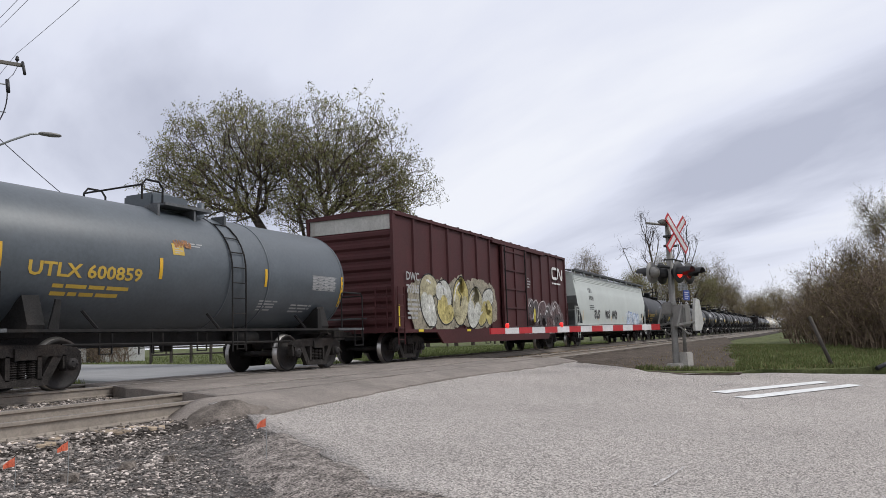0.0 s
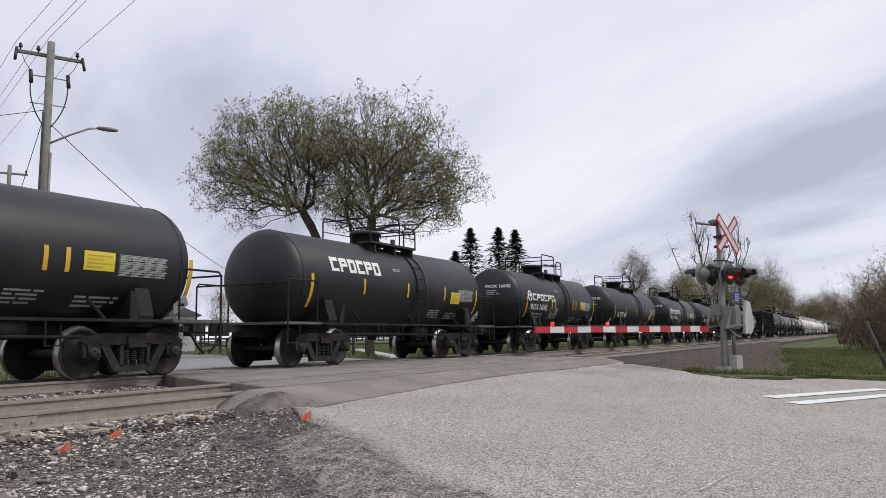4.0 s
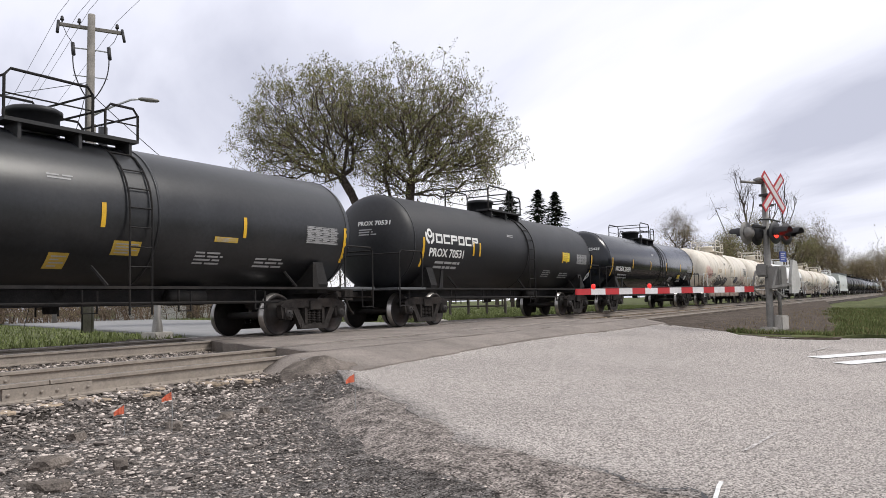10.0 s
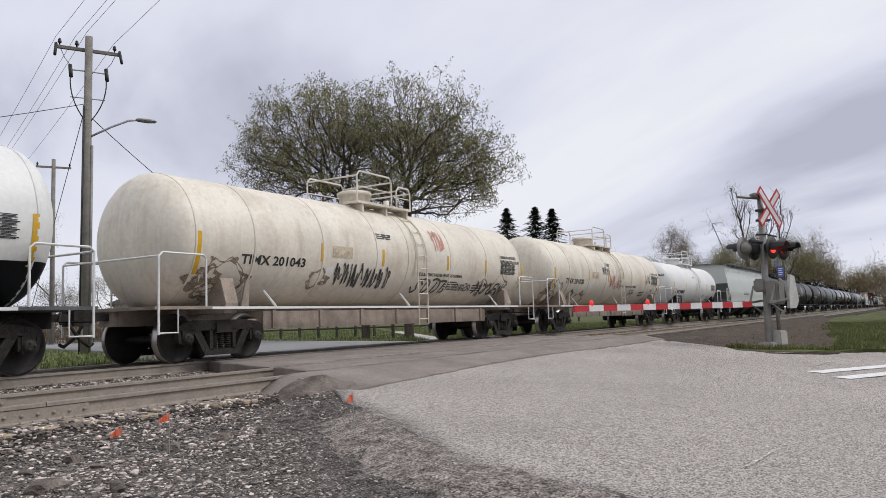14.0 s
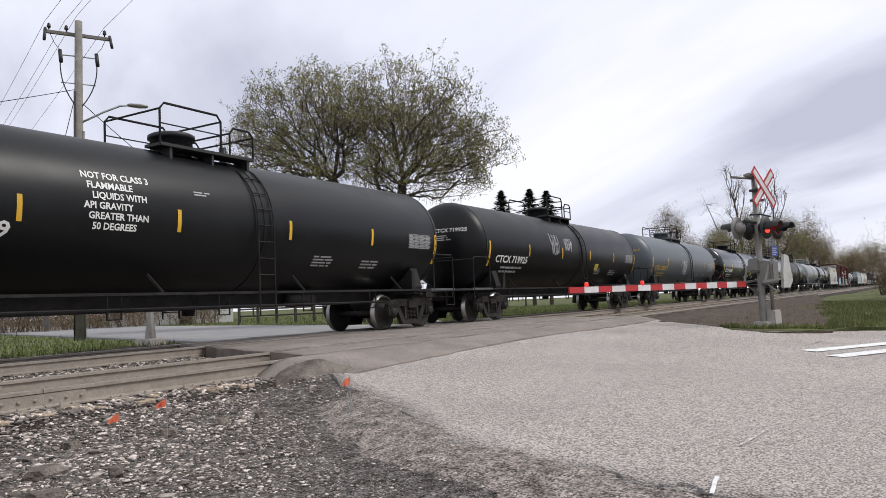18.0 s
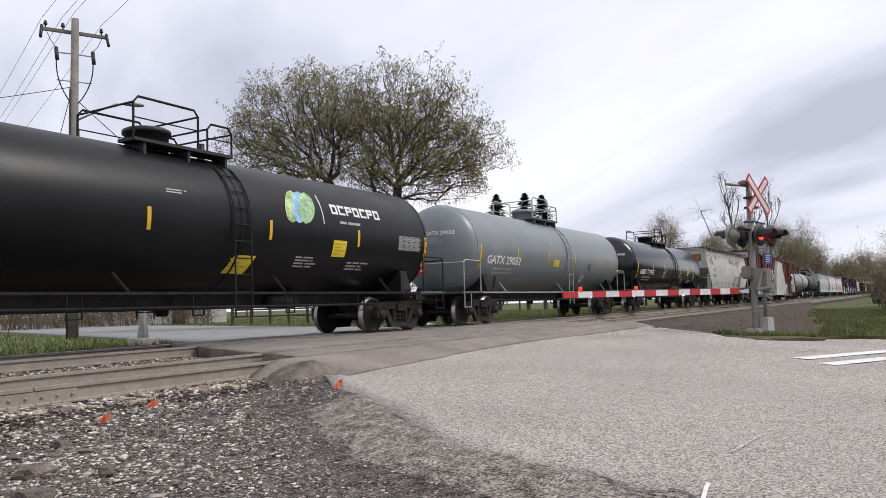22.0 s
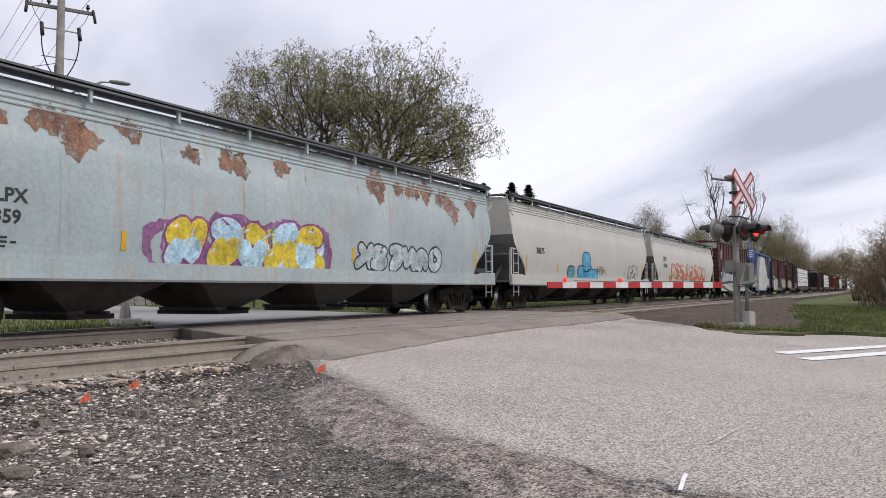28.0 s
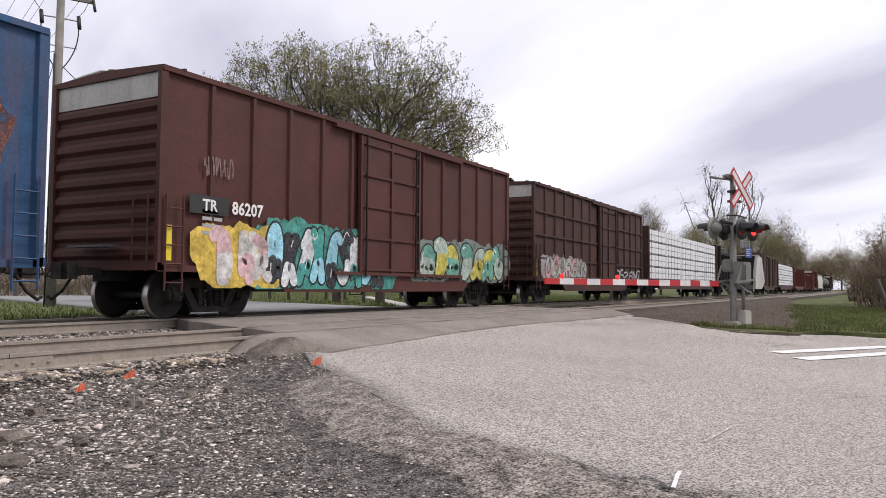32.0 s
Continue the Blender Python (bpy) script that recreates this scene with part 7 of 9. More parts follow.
    # corrugated ends
    for s in (-1, 1):
        bm = box(bmesh.new(), s * half - 0.06, s * half + 0.06, -y, y, 0.92, 1.06)
        part("end_sill", bm, mt, root)
        xe = s * (half - 0.08)
        for k in range(9):
            z = 1.25 + (zt - 1.9) * k / 8
            bm = bmesh.new()
            prism(bm, [(-0.02, -0.15), (s * 0.07 + 0.0, -0.05), (s * 0.07, 0.05), (-0.02, 0.15)] if s > 0 else [(0.02, -0.15), (-0.07, -0.05), (-0.07, 0.05), (0.02, 0.15)], -y + 0.12, y - 0.12)
            for v in bm.verts:
                v.co.x += xe
                v.co.z += z
            part("end_rib", bm, mt, body)
        if white_band:
            part("end_panel", box(bmesh.new(), *sorted((xe, xe + s * 0.03)), -y + 0.08, y - 0.08, zt - 0.52, zt - 0.05), M["hop_dirty"], body, "pale panel with car data")
        for yy in (-1, 1):
            part("corner_post", box(bmesh.new(), *sorted((xe - s * 0.06, xe + s * 0.1)), *sorted((yy * (y - 0.1), yy * y)), 0.92, zt), mt, root)
        part("ladder", ladder_bm(s * (half - 0.3), (0.55, 2.3), -y - 0.05, 0.4), mt, root)
        for v in range(1):
            m = Matrix.Translation((s * (half + 0.05), -y + 0.45, 0)) @ Matrix.Rotation(radians(90), 4, "Z")
            lb = ladder_bm(0, (0.9, 2.3), 0, 0.4)
            lb.transform(m)
            part("ladder", lb, mt, root)
        part("brake_step", box(bmesh.new(), *sorted((s * half, s * (half + 0.3))), -0.6, 0.6, 1.35, 1.39), M["grating"], root)
        add_truck(root, s * (half - 1.75))
    add_couplers(root, half + 0.12)
    part("centre_sill", box(bmesh.new(), -half, half, -0.22, 0.22, 0.72, 1.02), M["frame_black"], root)
    bm = lathe(bmesh.new(), [(-0.45, 0.0), (-0.42, 0.18), (0.42, 0.18), (0.45, 0.0)], 14, "x", (1.2, -0.6, 0.72))
    tube(bm, [(-half + 3, -0.7, 0.66), (half - 3, -0.7, 0.66)], 0.025, 6)
    tube(bm, [(-1.4, -1.3, 0.9), (-1.4, -1.3, 0.45), (-0.9, -1.3, 0.45), (-0.9, -1.3, 0.9)], 0.02, 5)
    part("brake_rigging", bm, M["frame_black"], root)
    surf = flat_side(-y + 0.05 - 0.0)
    face = flat_side(-(y + 0.005))
    stripe_on(root, face, -half + 0.16, 1.1, 1.75, M["lemon"], 0.12)
    for k in range(5):
        stripe_on(root, face, -half + 1.5 + (2 * half - 3) * k / 4, 0.92, 1.0, M["lemon"], 0.35)
    if dress:
        dress(root, face, half, zt, y)
    return root, half


# ---- covered hopper ----
def hopper_loop(x, zb, h, y):
    """Cross-section of the curved hull above height zb."""
    pts = []
    for k in range(25):
        t = k / 24
        z = 1.05 + (h - 0.34 - 1.05) * t
        w = y * (0.955 + 0.045 * math.sin(math.pi * min(1.0, t * 1.25)) - 0.07 * max(0.0, t - 0.72) / 0.28)
        pts.append((w, z))
    pts += [(y * 0.86, h - 0.18), (y * 0.72, h - 0.08), (y * 0.40, h - 0.05), (0.0, h - 0.04)]
    ri = [(x, -w, max(z, zb)) for w, z in pts]
    le = [(x, w, max(z, zb)) for w, z in pts[-2::-1]]
    return ri + le


def hopper_car(x_l, x_r, label, key="hop_grey", h=4.15, y=1.56, bays=3, dress=None, end_key="hop_shadow", sill_key=None, slope=1.5, grating_key="grating", low=0.32):
    half = (x_r - x_l) / 2
    root = thing("hopper_car", label, "covered hopper car", group="freight cars")
    mt = M[key]
    loops = []
    # each end is a flat plate above a recess sloping in under the hull, its shade painted in
    cutaway = ((0.16, h - 1.42), (0.30, 2.40), (0.55, 2.08), (0.85, 1.86), (1.10, 1.66), (1.28, 1.46), (1.36, 1.26), (1.40, 1.08))
    for a, zb in cutaway:
        loops.append(hopper_loop(-half + a * slope / 1.5, zb, h, y))
    n = 10
    for k in range(1, n):
        loops.append(hopper_loop(-half + slope + (2 * half - 2 * slope) * k / n, 1.08, h, y))
    for a, zb in cutaway[::-1]:
        loops.append(hopper_loop(half - a * slope / 1.5, zb, h, y))
    bm = loft(bmesh.new(), loops, smooth=True)
    bm.normal_update()
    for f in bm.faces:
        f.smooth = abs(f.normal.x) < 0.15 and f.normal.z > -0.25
        # recess faces take the darker end grey, standing in for shade
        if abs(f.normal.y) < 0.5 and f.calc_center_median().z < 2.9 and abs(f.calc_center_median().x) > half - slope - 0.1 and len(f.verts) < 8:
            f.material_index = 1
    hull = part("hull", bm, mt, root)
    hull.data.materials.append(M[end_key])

    def surf(x, z, lift):
        t = max(0.0, min(1.0, (z - 1.05) / (h - 0.34 - 1.05)))
        w = y * (0.955 + 0.045 * math.sin(math.pi * min(1.0, t * 1.25)) - 0.07 * max(0.0, t - 0.72) / 0.28)
        return (x, -w - lift, z)

    # side seams, roof edge moulding
    bm = bmesh.new()
    for k in range(1, 8):
        x = -half + slope + (2 * half - 2 * slope) * k / 8
        quad_on(bm, surf, x - 0.015, x + 0.015, 1.3, h - 0.44, 0.004, 8)
    part("side_seam", bm, mt, hull)
    for s in (-1, 1):
        bm = bmesh.new()
        for dz in (0.36, 0.45, 0.54):
            yo = -surf(0, h - dz, 0.0)[1]
            tube(bm, [(-half + 0.18, s * yo, h - dz), (half - 0.18, s * yo, h - dz)], 0.022, 6)
        part("roof_moulding", bm, mt, hull)
        # side sill
        bm = bmesh.new()
        q = [(-half, 1.28), (-half, 0.92), (half, 0.92), (half, 1.28), (half - 0.9, 1.28), (half - 1.2, 1.22), (-half + 1.2, 1.22), (-half + 0.9, 1.28)]
        prism(bm, q, s * y - 0.04, s * y + 0.04)
        part("side_sill", bm, M[sill_key] if sill_key else mt, root)
        bm = box(bmesh.new(), -half, half, s * y - 0.06, s * y + 0.06, 0.88, 0.92)
        part("sill_flange", bm, M["hop_shadow"], root)
        # running board along the roof edge
        yo = s * (y * 0.83)
        bm = box(bmesh.new(), -half + 0.1, half - 0.1, yo - 0.26, yo + 0.24, h - 0.02, h + 0.01)
        part("running_board", bm, M[grating_key], root, "dark open grating walkway")
        bm = box(bmesh.new(), -half + 0.2, half - 0.2, yo + s * 0.24 - 0.02, yo + s * 0.24 + 0.02, h - 0.06, h + 0.05)
        part("board_edge", bm, M[grating_key], root)
        for k in range(11):
            x = -half + 0.35 + (2 * half - 0.7) * k / 10
            part("board_bracket", box(bmesh.new(), x - 0.03, x + 0.03, yo + s * 0.2 - 0.02, yo + s * 0.2 + 0.04, h - 0.28, h + 0.02), mt, root)
        xe = s * half
        # end slope sheet in the shade-darkened grey, corner frames, ladders
        bm = bmesh.new()
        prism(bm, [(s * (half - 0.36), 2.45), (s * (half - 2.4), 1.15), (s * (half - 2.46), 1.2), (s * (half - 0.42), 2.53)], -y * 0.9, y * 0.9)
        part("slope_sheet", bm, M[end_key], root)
        for yy in (-1, 1):
            bm = bmesh.new()
            box(bm, *sorted((xe - s * 0.02, xe - s * 0.09)), *sorted((yy * (y - 0.02), yy * (y - 0.09))), 0.92, 2.22)
            box(bm, *sorted((xe - s * 0.02, xe - s * 0.62)), *sorted((yy * (y - 0.03), yy * (y - 0.07))), 2.16, 2.22)
            part("corner_post", bm, mt, root)
            part("ladder", ladder_bm(xe - s * 0.40, (0.5, 2.2), yy * (y + 0.0), 0.42), mt, root)
            bm = tube(bmesh.new(), [(xe - s * 0.1, yy * 0.55, 1.0), (xe - s * 0.1, yy * 0.55, 2.0), (xe - s * 0.1, yy * (y - 0.1), 2.0)], 0.02, 6)
            part("end_railing", bm, M["steelgrey"], root)
            part("grab_rail", tube(bmesh.new(), [(xe - s * 0.30, yy * (y * 0.93 + 0.06), h - 0.75), (xe - s * 0.02, yy * (y * 0.93 + 0.06), h - 0.55), (xe - s * 0.02, yy * (y * 0.9), h - 0.02)], 0.016, 6), mt, root)
        m = Matrix.Translation((xe - s * 0.04, y - 0.4, 0)) @ Matrix.Rotation(radians(90), 4, "Z")
        lb = ladder_bm(0, (0.9, h), 0, 0.42)
        lb.transform(m)
        part("ladder", lb, mt, root)
        part("end_walk", box(bmesh.new(), *sorted((xe + s * 0.02, xe - s * 0.30)), -y * 0.82, y * 0.82, h - 0.02, h + 0.02), M[grating_key], root)
        bm = bmesh.new()
        for k in range(3):
            quad_on(bm, lambda u, z, lift: (xe - s * (0.16 * slope / 1.5 - 0.004), u, z), *sorted((-s * 0.25, s * 0.25)), h - 0.62 - 0.14 * k, h - 0.54 - 0.14 * k, 0)
        part("end_stencil", bm, M["blackink"], root)
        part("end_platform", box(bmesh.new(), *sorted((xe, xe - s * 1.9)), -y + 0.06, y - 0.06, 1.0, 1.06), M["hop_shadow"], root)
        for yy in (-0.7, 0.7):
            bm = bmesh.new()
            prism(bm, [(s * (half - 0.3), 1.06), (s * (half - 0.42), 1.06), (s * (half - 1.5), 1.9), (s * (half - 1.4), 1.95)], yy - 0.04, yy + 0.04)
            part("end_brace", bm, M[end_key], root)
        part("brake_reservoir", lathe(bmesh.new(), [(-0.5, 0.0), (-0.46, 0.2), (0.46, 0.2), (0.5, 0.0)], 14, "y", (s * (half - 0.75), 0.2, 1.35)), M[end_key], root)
        add_truck(root, s * (half - 1.75))
    add_couplers(root, half + 0.1)
    part("centre_sill", box(bmesh.new(), -half, half, -0.22, 0.22, 0.72, 1.0), M["frame_black"], root)
    # discharge bays
    x0, x1 = -half + 2.9, half - 2.9
    bw = (x1 - x0) / bays
    for k in range(bays):
        c = x0 + bw * (k + 0.5)
        bm = bmesh.new()
        loft(bm, [[(c - a, -b, z), (c + a, -b, z), (c + a, b, z), (c - a, b, z)] for a, b, z in ((bw * 0.42, 1.38, 1.0), (bw * 0.38, 1.32, 0.88), (0.36, 0.75, low + 0.06), (0.36, 0.75, low))])
        b = part("discharge_bay", bm, M["baysteel"], root, "sooty dark discharge bay")
        bm = box(bmesh.new(), c - 0.45, c + 0.45, -0.9, 0.9, low - 0.08, low + 0.01)
        tube(bm, [(c, -1.35, low + 0.03), (c, 1.35, low + 0.03)], 0.035, 6)
        part("outlet_gate", bm, M["frame_black"], b)
    for k in range(6):
        bm = box(bmesh.new(), -half + 1.6 + (2 * half - 3.2) * k / 5 - 0.4, -half + 1.6 + (2 * half - 3.2) * k / 5 + 0.4, -0.35, 0.35, h - 0.08, h + 0.02)
        part("roof_hatch", bm, mt, hull)
    for k in range(6):
        x = -half + slope * 0.9 + (2 * half - 1.8 * slope) * k / 5
        stripe_on(root, surf, x, 1.42, 2.0 if k in (0, 5) else 1.75, M["yellow"], 0.10)
    if dress:
        dress(root, surf, half, h, y)
    return root, half


# ---- open gondola ----
def gondola_car(x_l, x_r, label, key="gondola", h=3.42, y=1.56, ribs=11, dress=None):
    half = (x_r - x_l) / 2
    root = thing("gondola_car", label, "gondola car", group="freight cars")
    mt = M[key]
    for s in (-1, 1):
        part("side_wall", box(bmesh.new(), -half, half, *sorted((s * (y - 0.1), s * (y - 0.06))), 0.98, h), mt, root)
        part("top_rail", box(bmesh.new(), -half - 0.02, half + 0.02, *sorted((s * (y - 0.16), s * (y + 0.02))), h - 0.02, h + 0.12), mt, root)
        part("side_sill", box(bmesh.new(), -half, half, *sorted((s * (y - 0.12), s * (y + 0.0))), 0.82, 1.02), mt, root)
        me = None
        for k in range(ribs + 1):
            x = -half + 0.06 + (2 * half - 0.12) * k / ribs if k in (0, ribs) else -half + 1.75 + (2 * half - 3.2) * (k - 1) / (ribs - 2)
            if me is None:
                bm = bmesh.new()
                prism(bm, [(-0.10, 0.02), (-0.06, -0.15), (0.06, -0.15), (0.10, 0.02)], 0.62, h, "z")
                me = mesh_of(bm, "side_post", mt)
            p = part("side_post", me, None, root)
            p.matrix_basis = pose(x, s * (y - 0.08), 0, 0, 0, 0 if s < 0 else 180)
        xe = s * half
        part("end_wall", box(bmesh.new(), *sorted((xe, xe - s * 0.05)), -y + 0.06, y - 0.06, 0.98, h), mt, root)
        for z in (1.3, 1.95, 2.6, 3.15):
            bm = bmesh.new()
            prism(bm, [(-0.02, -0.11), (0.10, -0.04), (0.10, 0.04), (-0.02, 0.11)], -y + 0.1, y - 0.1)
            for v in bm.verts:
                v.co.x = v.co.x * s + xe
                v.co.z += z
            part("end_rib", bm, mt, root)
        part("ladder", ladder_bm(xe - s * 0.3, (0.5, 1.1), -y - 0.06, 0.4), mt, root)
        m = Matrix.Translation((xe + s * 0.2, y - 0.2, 0)) @ Matrix.Rotation(radians(90), 4, "Z")
        lb = ladder_bm(0, (0.9, h + 0.1), 0, 0.42)
        lb.transform(m)
        part("ladder", lb, mt, root)
        part("corner_handhold", tube(bmesh.new(), [(xe + s * 0.25, -y, 0.6), (xe + s * 0.25, -y, 1.95), (xe + s * 0.05, -y, 2.0)], 0.02, 6), M["steelgrey"], root)
        add_truck(root, s * (half - 1.7))
    part("floor", box(bmesh.new(), -half + 0.05, half - 0.05, -y + 0.1, y - 0.1, 0.95, 1.05), M["frame_black"], root)
    part("centre_sill", box(bmesh.new(), -half, half, -0.25, 0.25, 0.66, 0.95), M["frame_black"], root)
    add_couplers(root, half + 0.1)
    face = flat_side(-y - 0.005)
    for k in range(5):
        panel_on(root, flat_side(-y + 0.055), -half + 2.3 + (2 * half - 4.4) * k / 4, 1.22, 0.3, 0.13, M["yellow"], "reflector_panel")
    if dress:
        dress(root, flat_side(-y + 0.055), half, h, y)
    return root, half


# ---- centre-beam flat car with wrapped lumber ----
def lumber_car(x_l, x_r, label, loaded=True, key="box_dark"):
    half = (x_r - x_l) / 2
    root = thing("lumber_car", label, "flat car", group="freight cars")
    mt = M[key]
    part("deck", box(bmesh.new(), -half, half, -1.5, 1.5, 0.92, 1.12), mt, root)
    part("side_sill", box(bmesh.new(), -half + 2.5, half - 2.5, -1.52, -1.40, 0.6, 0.95), mt, root)
    for s in (-1, 1):
        part("end_bulkhead", box(bmesh.new(), *sorted((s * half, s * (half - 0.25))), -1.5, 1.5, 1.1, 4.25), mt, root)
        add_truck(root, s * (half - 1.9))
    part("centre_beam", box(bmesh.new(), -half, half, -0.12, 0.12, 3.9, 4.15), mt, root)
    n = 12
    for k in range(n):
        x = -half + 1 + (2 * half - 2) * k / (n - 1)
        part("beam_post", box(bmesh.new(), x - 0.08, x + 0.08, -0.14, 0.14, 1.1, 4.0), mt, root)
    add_couplers(root, half + 0.1)
    part("centre_sill", box(bmesh.new(), -half, half, -0.22, 0.22, 0.66, 0.92), M["frame_black"], root)
    if loaded:
        me = None
        cols, rows = 5, 4
        ln = (2 * half - 1.0) / cols
        for i in range(cols):
            for j in range(rows):
                for s in (-1, 1):
                    if me is None:
                        bm = box(bmesh.new(), -ln / 2 + 0.02, ln / 2 - 0.02, -0.62, 0.62, 0.0, 0.70)
                        bmesh.ops.bevel(bm, geom=bm.edges[:], offset=0.025, segments=2, affect="EDGES")
                        me = mesh_of(bm, "lumber_bundle", M["lumber"])
                        bm = bmesh.new()
                        for k in range(5):
                            xx = -ln / 2 + ln * (k + 0.5) / 5
                            box(bm, xx - 0.012, xx + 0.012, -0.628, 0.628, -0.004, 0.708)
                        for zz in (0.02, 0.36):
                            for k in range(14):
                                xx = -ln / 2 + 0.1 + (ln - 0.35) * k / 14
                                box(bm, xx, xx + 0.16, -0.626, -0.61, zz, zz + 0.05)
                        sm = mesh_of(bm, "strap", M["wire"])
                    b = part("lumber_bundle", me, None, root, "lumber bundle in white printed wrap")
                    b.matrix_basis = pose(-half + 0.5 + ln * (i + 0.5), s * 0.80, 1.18 + j * 0.74)
                    if s < 0:
                        part("strap", sm, None, b)
    return root, half


# ---- the train, in running order; ends along the track at the clip's start ----
TRAIN = []


def put(made, x_l, x_r):
    root, half = made
    TRAIN.append((root, (x_l + x_r) / 2))


def tank(x_l, x_r, label, **kw):
    put(tank_car(x_l, x_r, label, **kw), x_l, x_r)


SMALL = dict(r=1.21, zc=2.13)
MID = dict(r=1.34, zc=2.34)
BIG = dict(r=1.44, zc=2.46)
WHITE = dict(paint_key="tank_white", frame_key="frame_tan", rail_key="tank_cleanwhite", ink="blackink")

tank(7.0, 18.46, "slate grey tank car with gold stencilled marks", paint_key="tank_grey", **MID, rings=(0.55, 1.9), fitting="box",
     marks=(mark_text("UTLX 600859", -0.62, 0.06, 0.27, "gold"), mark_panel(-0.2, 0.5, 0.32, 0.24, "gold"), mark_tag(-0.19, 0.36, 0.5, 0.16, (0.3, 0.12, 0.03), 2)), stripes=(-4.9, -1.51, 1.75, 5.0))


def dress_dwc(root, face, half, zt, y):
    panel = panel_on
    text_on(root, face, "DWC", -half + 0.75, 2.55, 0.26, M["dimwhite"])
    text_on(root, face, "793653", -half + 0.75, 2.15, 0.26, M["dimwhite"])
    lines_on(root, face, -half + 0.8, 1.3, 0.9, 0.7, 5, M["dimwhite"], 1)
    lines_on(root, face, 0.5, 3.2, 1.0, 0.6, 5, M["white"], 2)
    lines_on(root, face, 2.6, 2.8, 0.9, 0.5, 4, M["dimwhite"], 3)
    firm_cn(root, face, half - 2.39, 3.40, 1.65, 0.62)
    lines_on(root, face, half - 2.45, 3.14, 1.8, 0.15, 1, M["white"], 6)
    graffiti(root, face, -half + 1.7, 1.02, 6.0, 1.75, [(0.42, 0.38, 0.24), (0.55, 0.55, 0.5), (0.5, 0.42, 0.15)], 3, 5, (0.3, 0.27, 0.2))
    graffiti(root, face, half - 6.4, 0.78, 4.9, 1.5, [(0.06, 0.045, 0.045), (0.09, 0.05, 0.05)], 13, 4, (0.13, 0.10, 0.10), 0.22, ink=(0.5, 0.46, 0.46), second=0.4)
    panel_on(root, face, half - 5.5, 1.3, 0.22, 0.6, paint((0.6, 0.5, 0.06)), "graffiti", 0.03)


def firm_cn(root, face, x, z, w, h, key="white"):
    """The railway's looping two-stroke emblem, as one continuous bar."""
    t = h * 0.21
    bm = bmesh.new()
    for li, pts in ((0.010, ((0.44, 0.0), (0.0, 0.0), (0.0, 1.0), (0.44, 1.0))), (0.016, ((0.54, 0.0), (0.54, 1.0), (0.66, 1.0), (0.86, 0.0), (0.98, 0.0), (0.98, 1.0)))):
        stroke(bm, face, fillet([(x + p[0] * w, z + t / 2 + p[1] * (h - t)) for p in pts], h * 0.26), t / 2, li, False)
    part("firm_mark", bm, M[key], root, "white looping railway emblem")


put(box_car(20.31, 38.77, "maroon box car with faded graffiti and white emblem", "box_maroon", 4.70, door=(-0.02, 0.30), ribs=14, dress=dress_dwc), 20.31, 38.77)


def dress_cbfx1(root, surf, half, h, y):
    text_on(root, surf, "CBFX", -half + 2.9, 3.05, 0.25, M["blackink"])
    text_on(root, surf, "470294", -half + 2.9, 2.62, 0.25, M["blackink"])
    lines_on(root, surf, -half + 2.9, 2.05, 1.3, 0.3, 3, M["blackink"], 2)
    for x, w in ((-half + 3.9, 1.3), (-half + 6.6, 1.2), (-half + 8.4, 1.4)):
        graffiti(root, surf, x, 1.55, w, 0.55, [(0.05, 0.05, 0.05), (0.12, 0.12, 0.12)], int(x * 9) % 50, 3, None, 0.08)
    graffiti(root, surf, half - 6.75, 1.0, 3.9, 1.1, [(0.62, 0.66, 0.72), (0.5, 0.58, 0.7)], 22, 5, (0.60, 0.64, 0.68), 0.17, ink=(0.10, 0.22, 0.5))
    graffiti(root, surf, half - 2.7, 1.02, 1.5, 0.55, [(0.5, 0.5, 0.52), (0.35, 0.36, 0.4)], 23, 5, None, 0.1, ink=(0.2, 0.2, 0.3))
    panel_on(root, surf, half - 1.9, 1.75, 0.42, 0.3, M["blackink"])
    panel_on(root, surf, -half + 0.9, 1.0, 0.6, 0.07, M["yellow"])


put(hopper_car(40.54, 60.23, "pale grey covered hopper with blue bubble graffiti", "hop_grey", 4.2, bays=3, low=0.58, dress=dress_cbfx1), 40.54, 60.23)
tank(61.9, 76.75, "long black tank car with gold stencilled marks", paint_key="tank_dull", **MID, rings=(0.4, 2.8),
     marks=(mark_text("UTLX 671080", -0.62, 0.02, 0.25, "gold"), mark_panel(0.5, -0.35, 0.45, 0.3), mark_tag(-0.1, -0.55, 1.4, 0.35, (0.3, 0.3, 0.3), 3)))


def procor(x_l, x_r, number, seed, key="tank_dull", size=SMALL, tag=True):
    hx = (x_r - x_l) / 2
    mk = [mark_word(-0.62, -0.03, 0.27, 2.5, 6, "white", 1 + seed % 2, True), mark_text(number, -0.62, 0.04, 0.26, "white", stretch=1.15), mark_panel(0.52, 0.05, 0.62, 0.33, "lemon")]
    mk += [mark_diamond(0.93, -0.75, "white")]
    if tag:
        mk.append(mark_tag(-0.28, -0.75, 1.1, 0.5, (0.3, 0.3, 0.31), seed))
    tank(x_l, x_r, "black tank car with white block mark and number", paint_key=key, **size, rings=(0.6,), marks=tuple(mk), stripes=(-hx + 1.05, -hx + 3.85, -hx + 4.25, hx - 3.5, hx - 3.1, hx - 0.45))


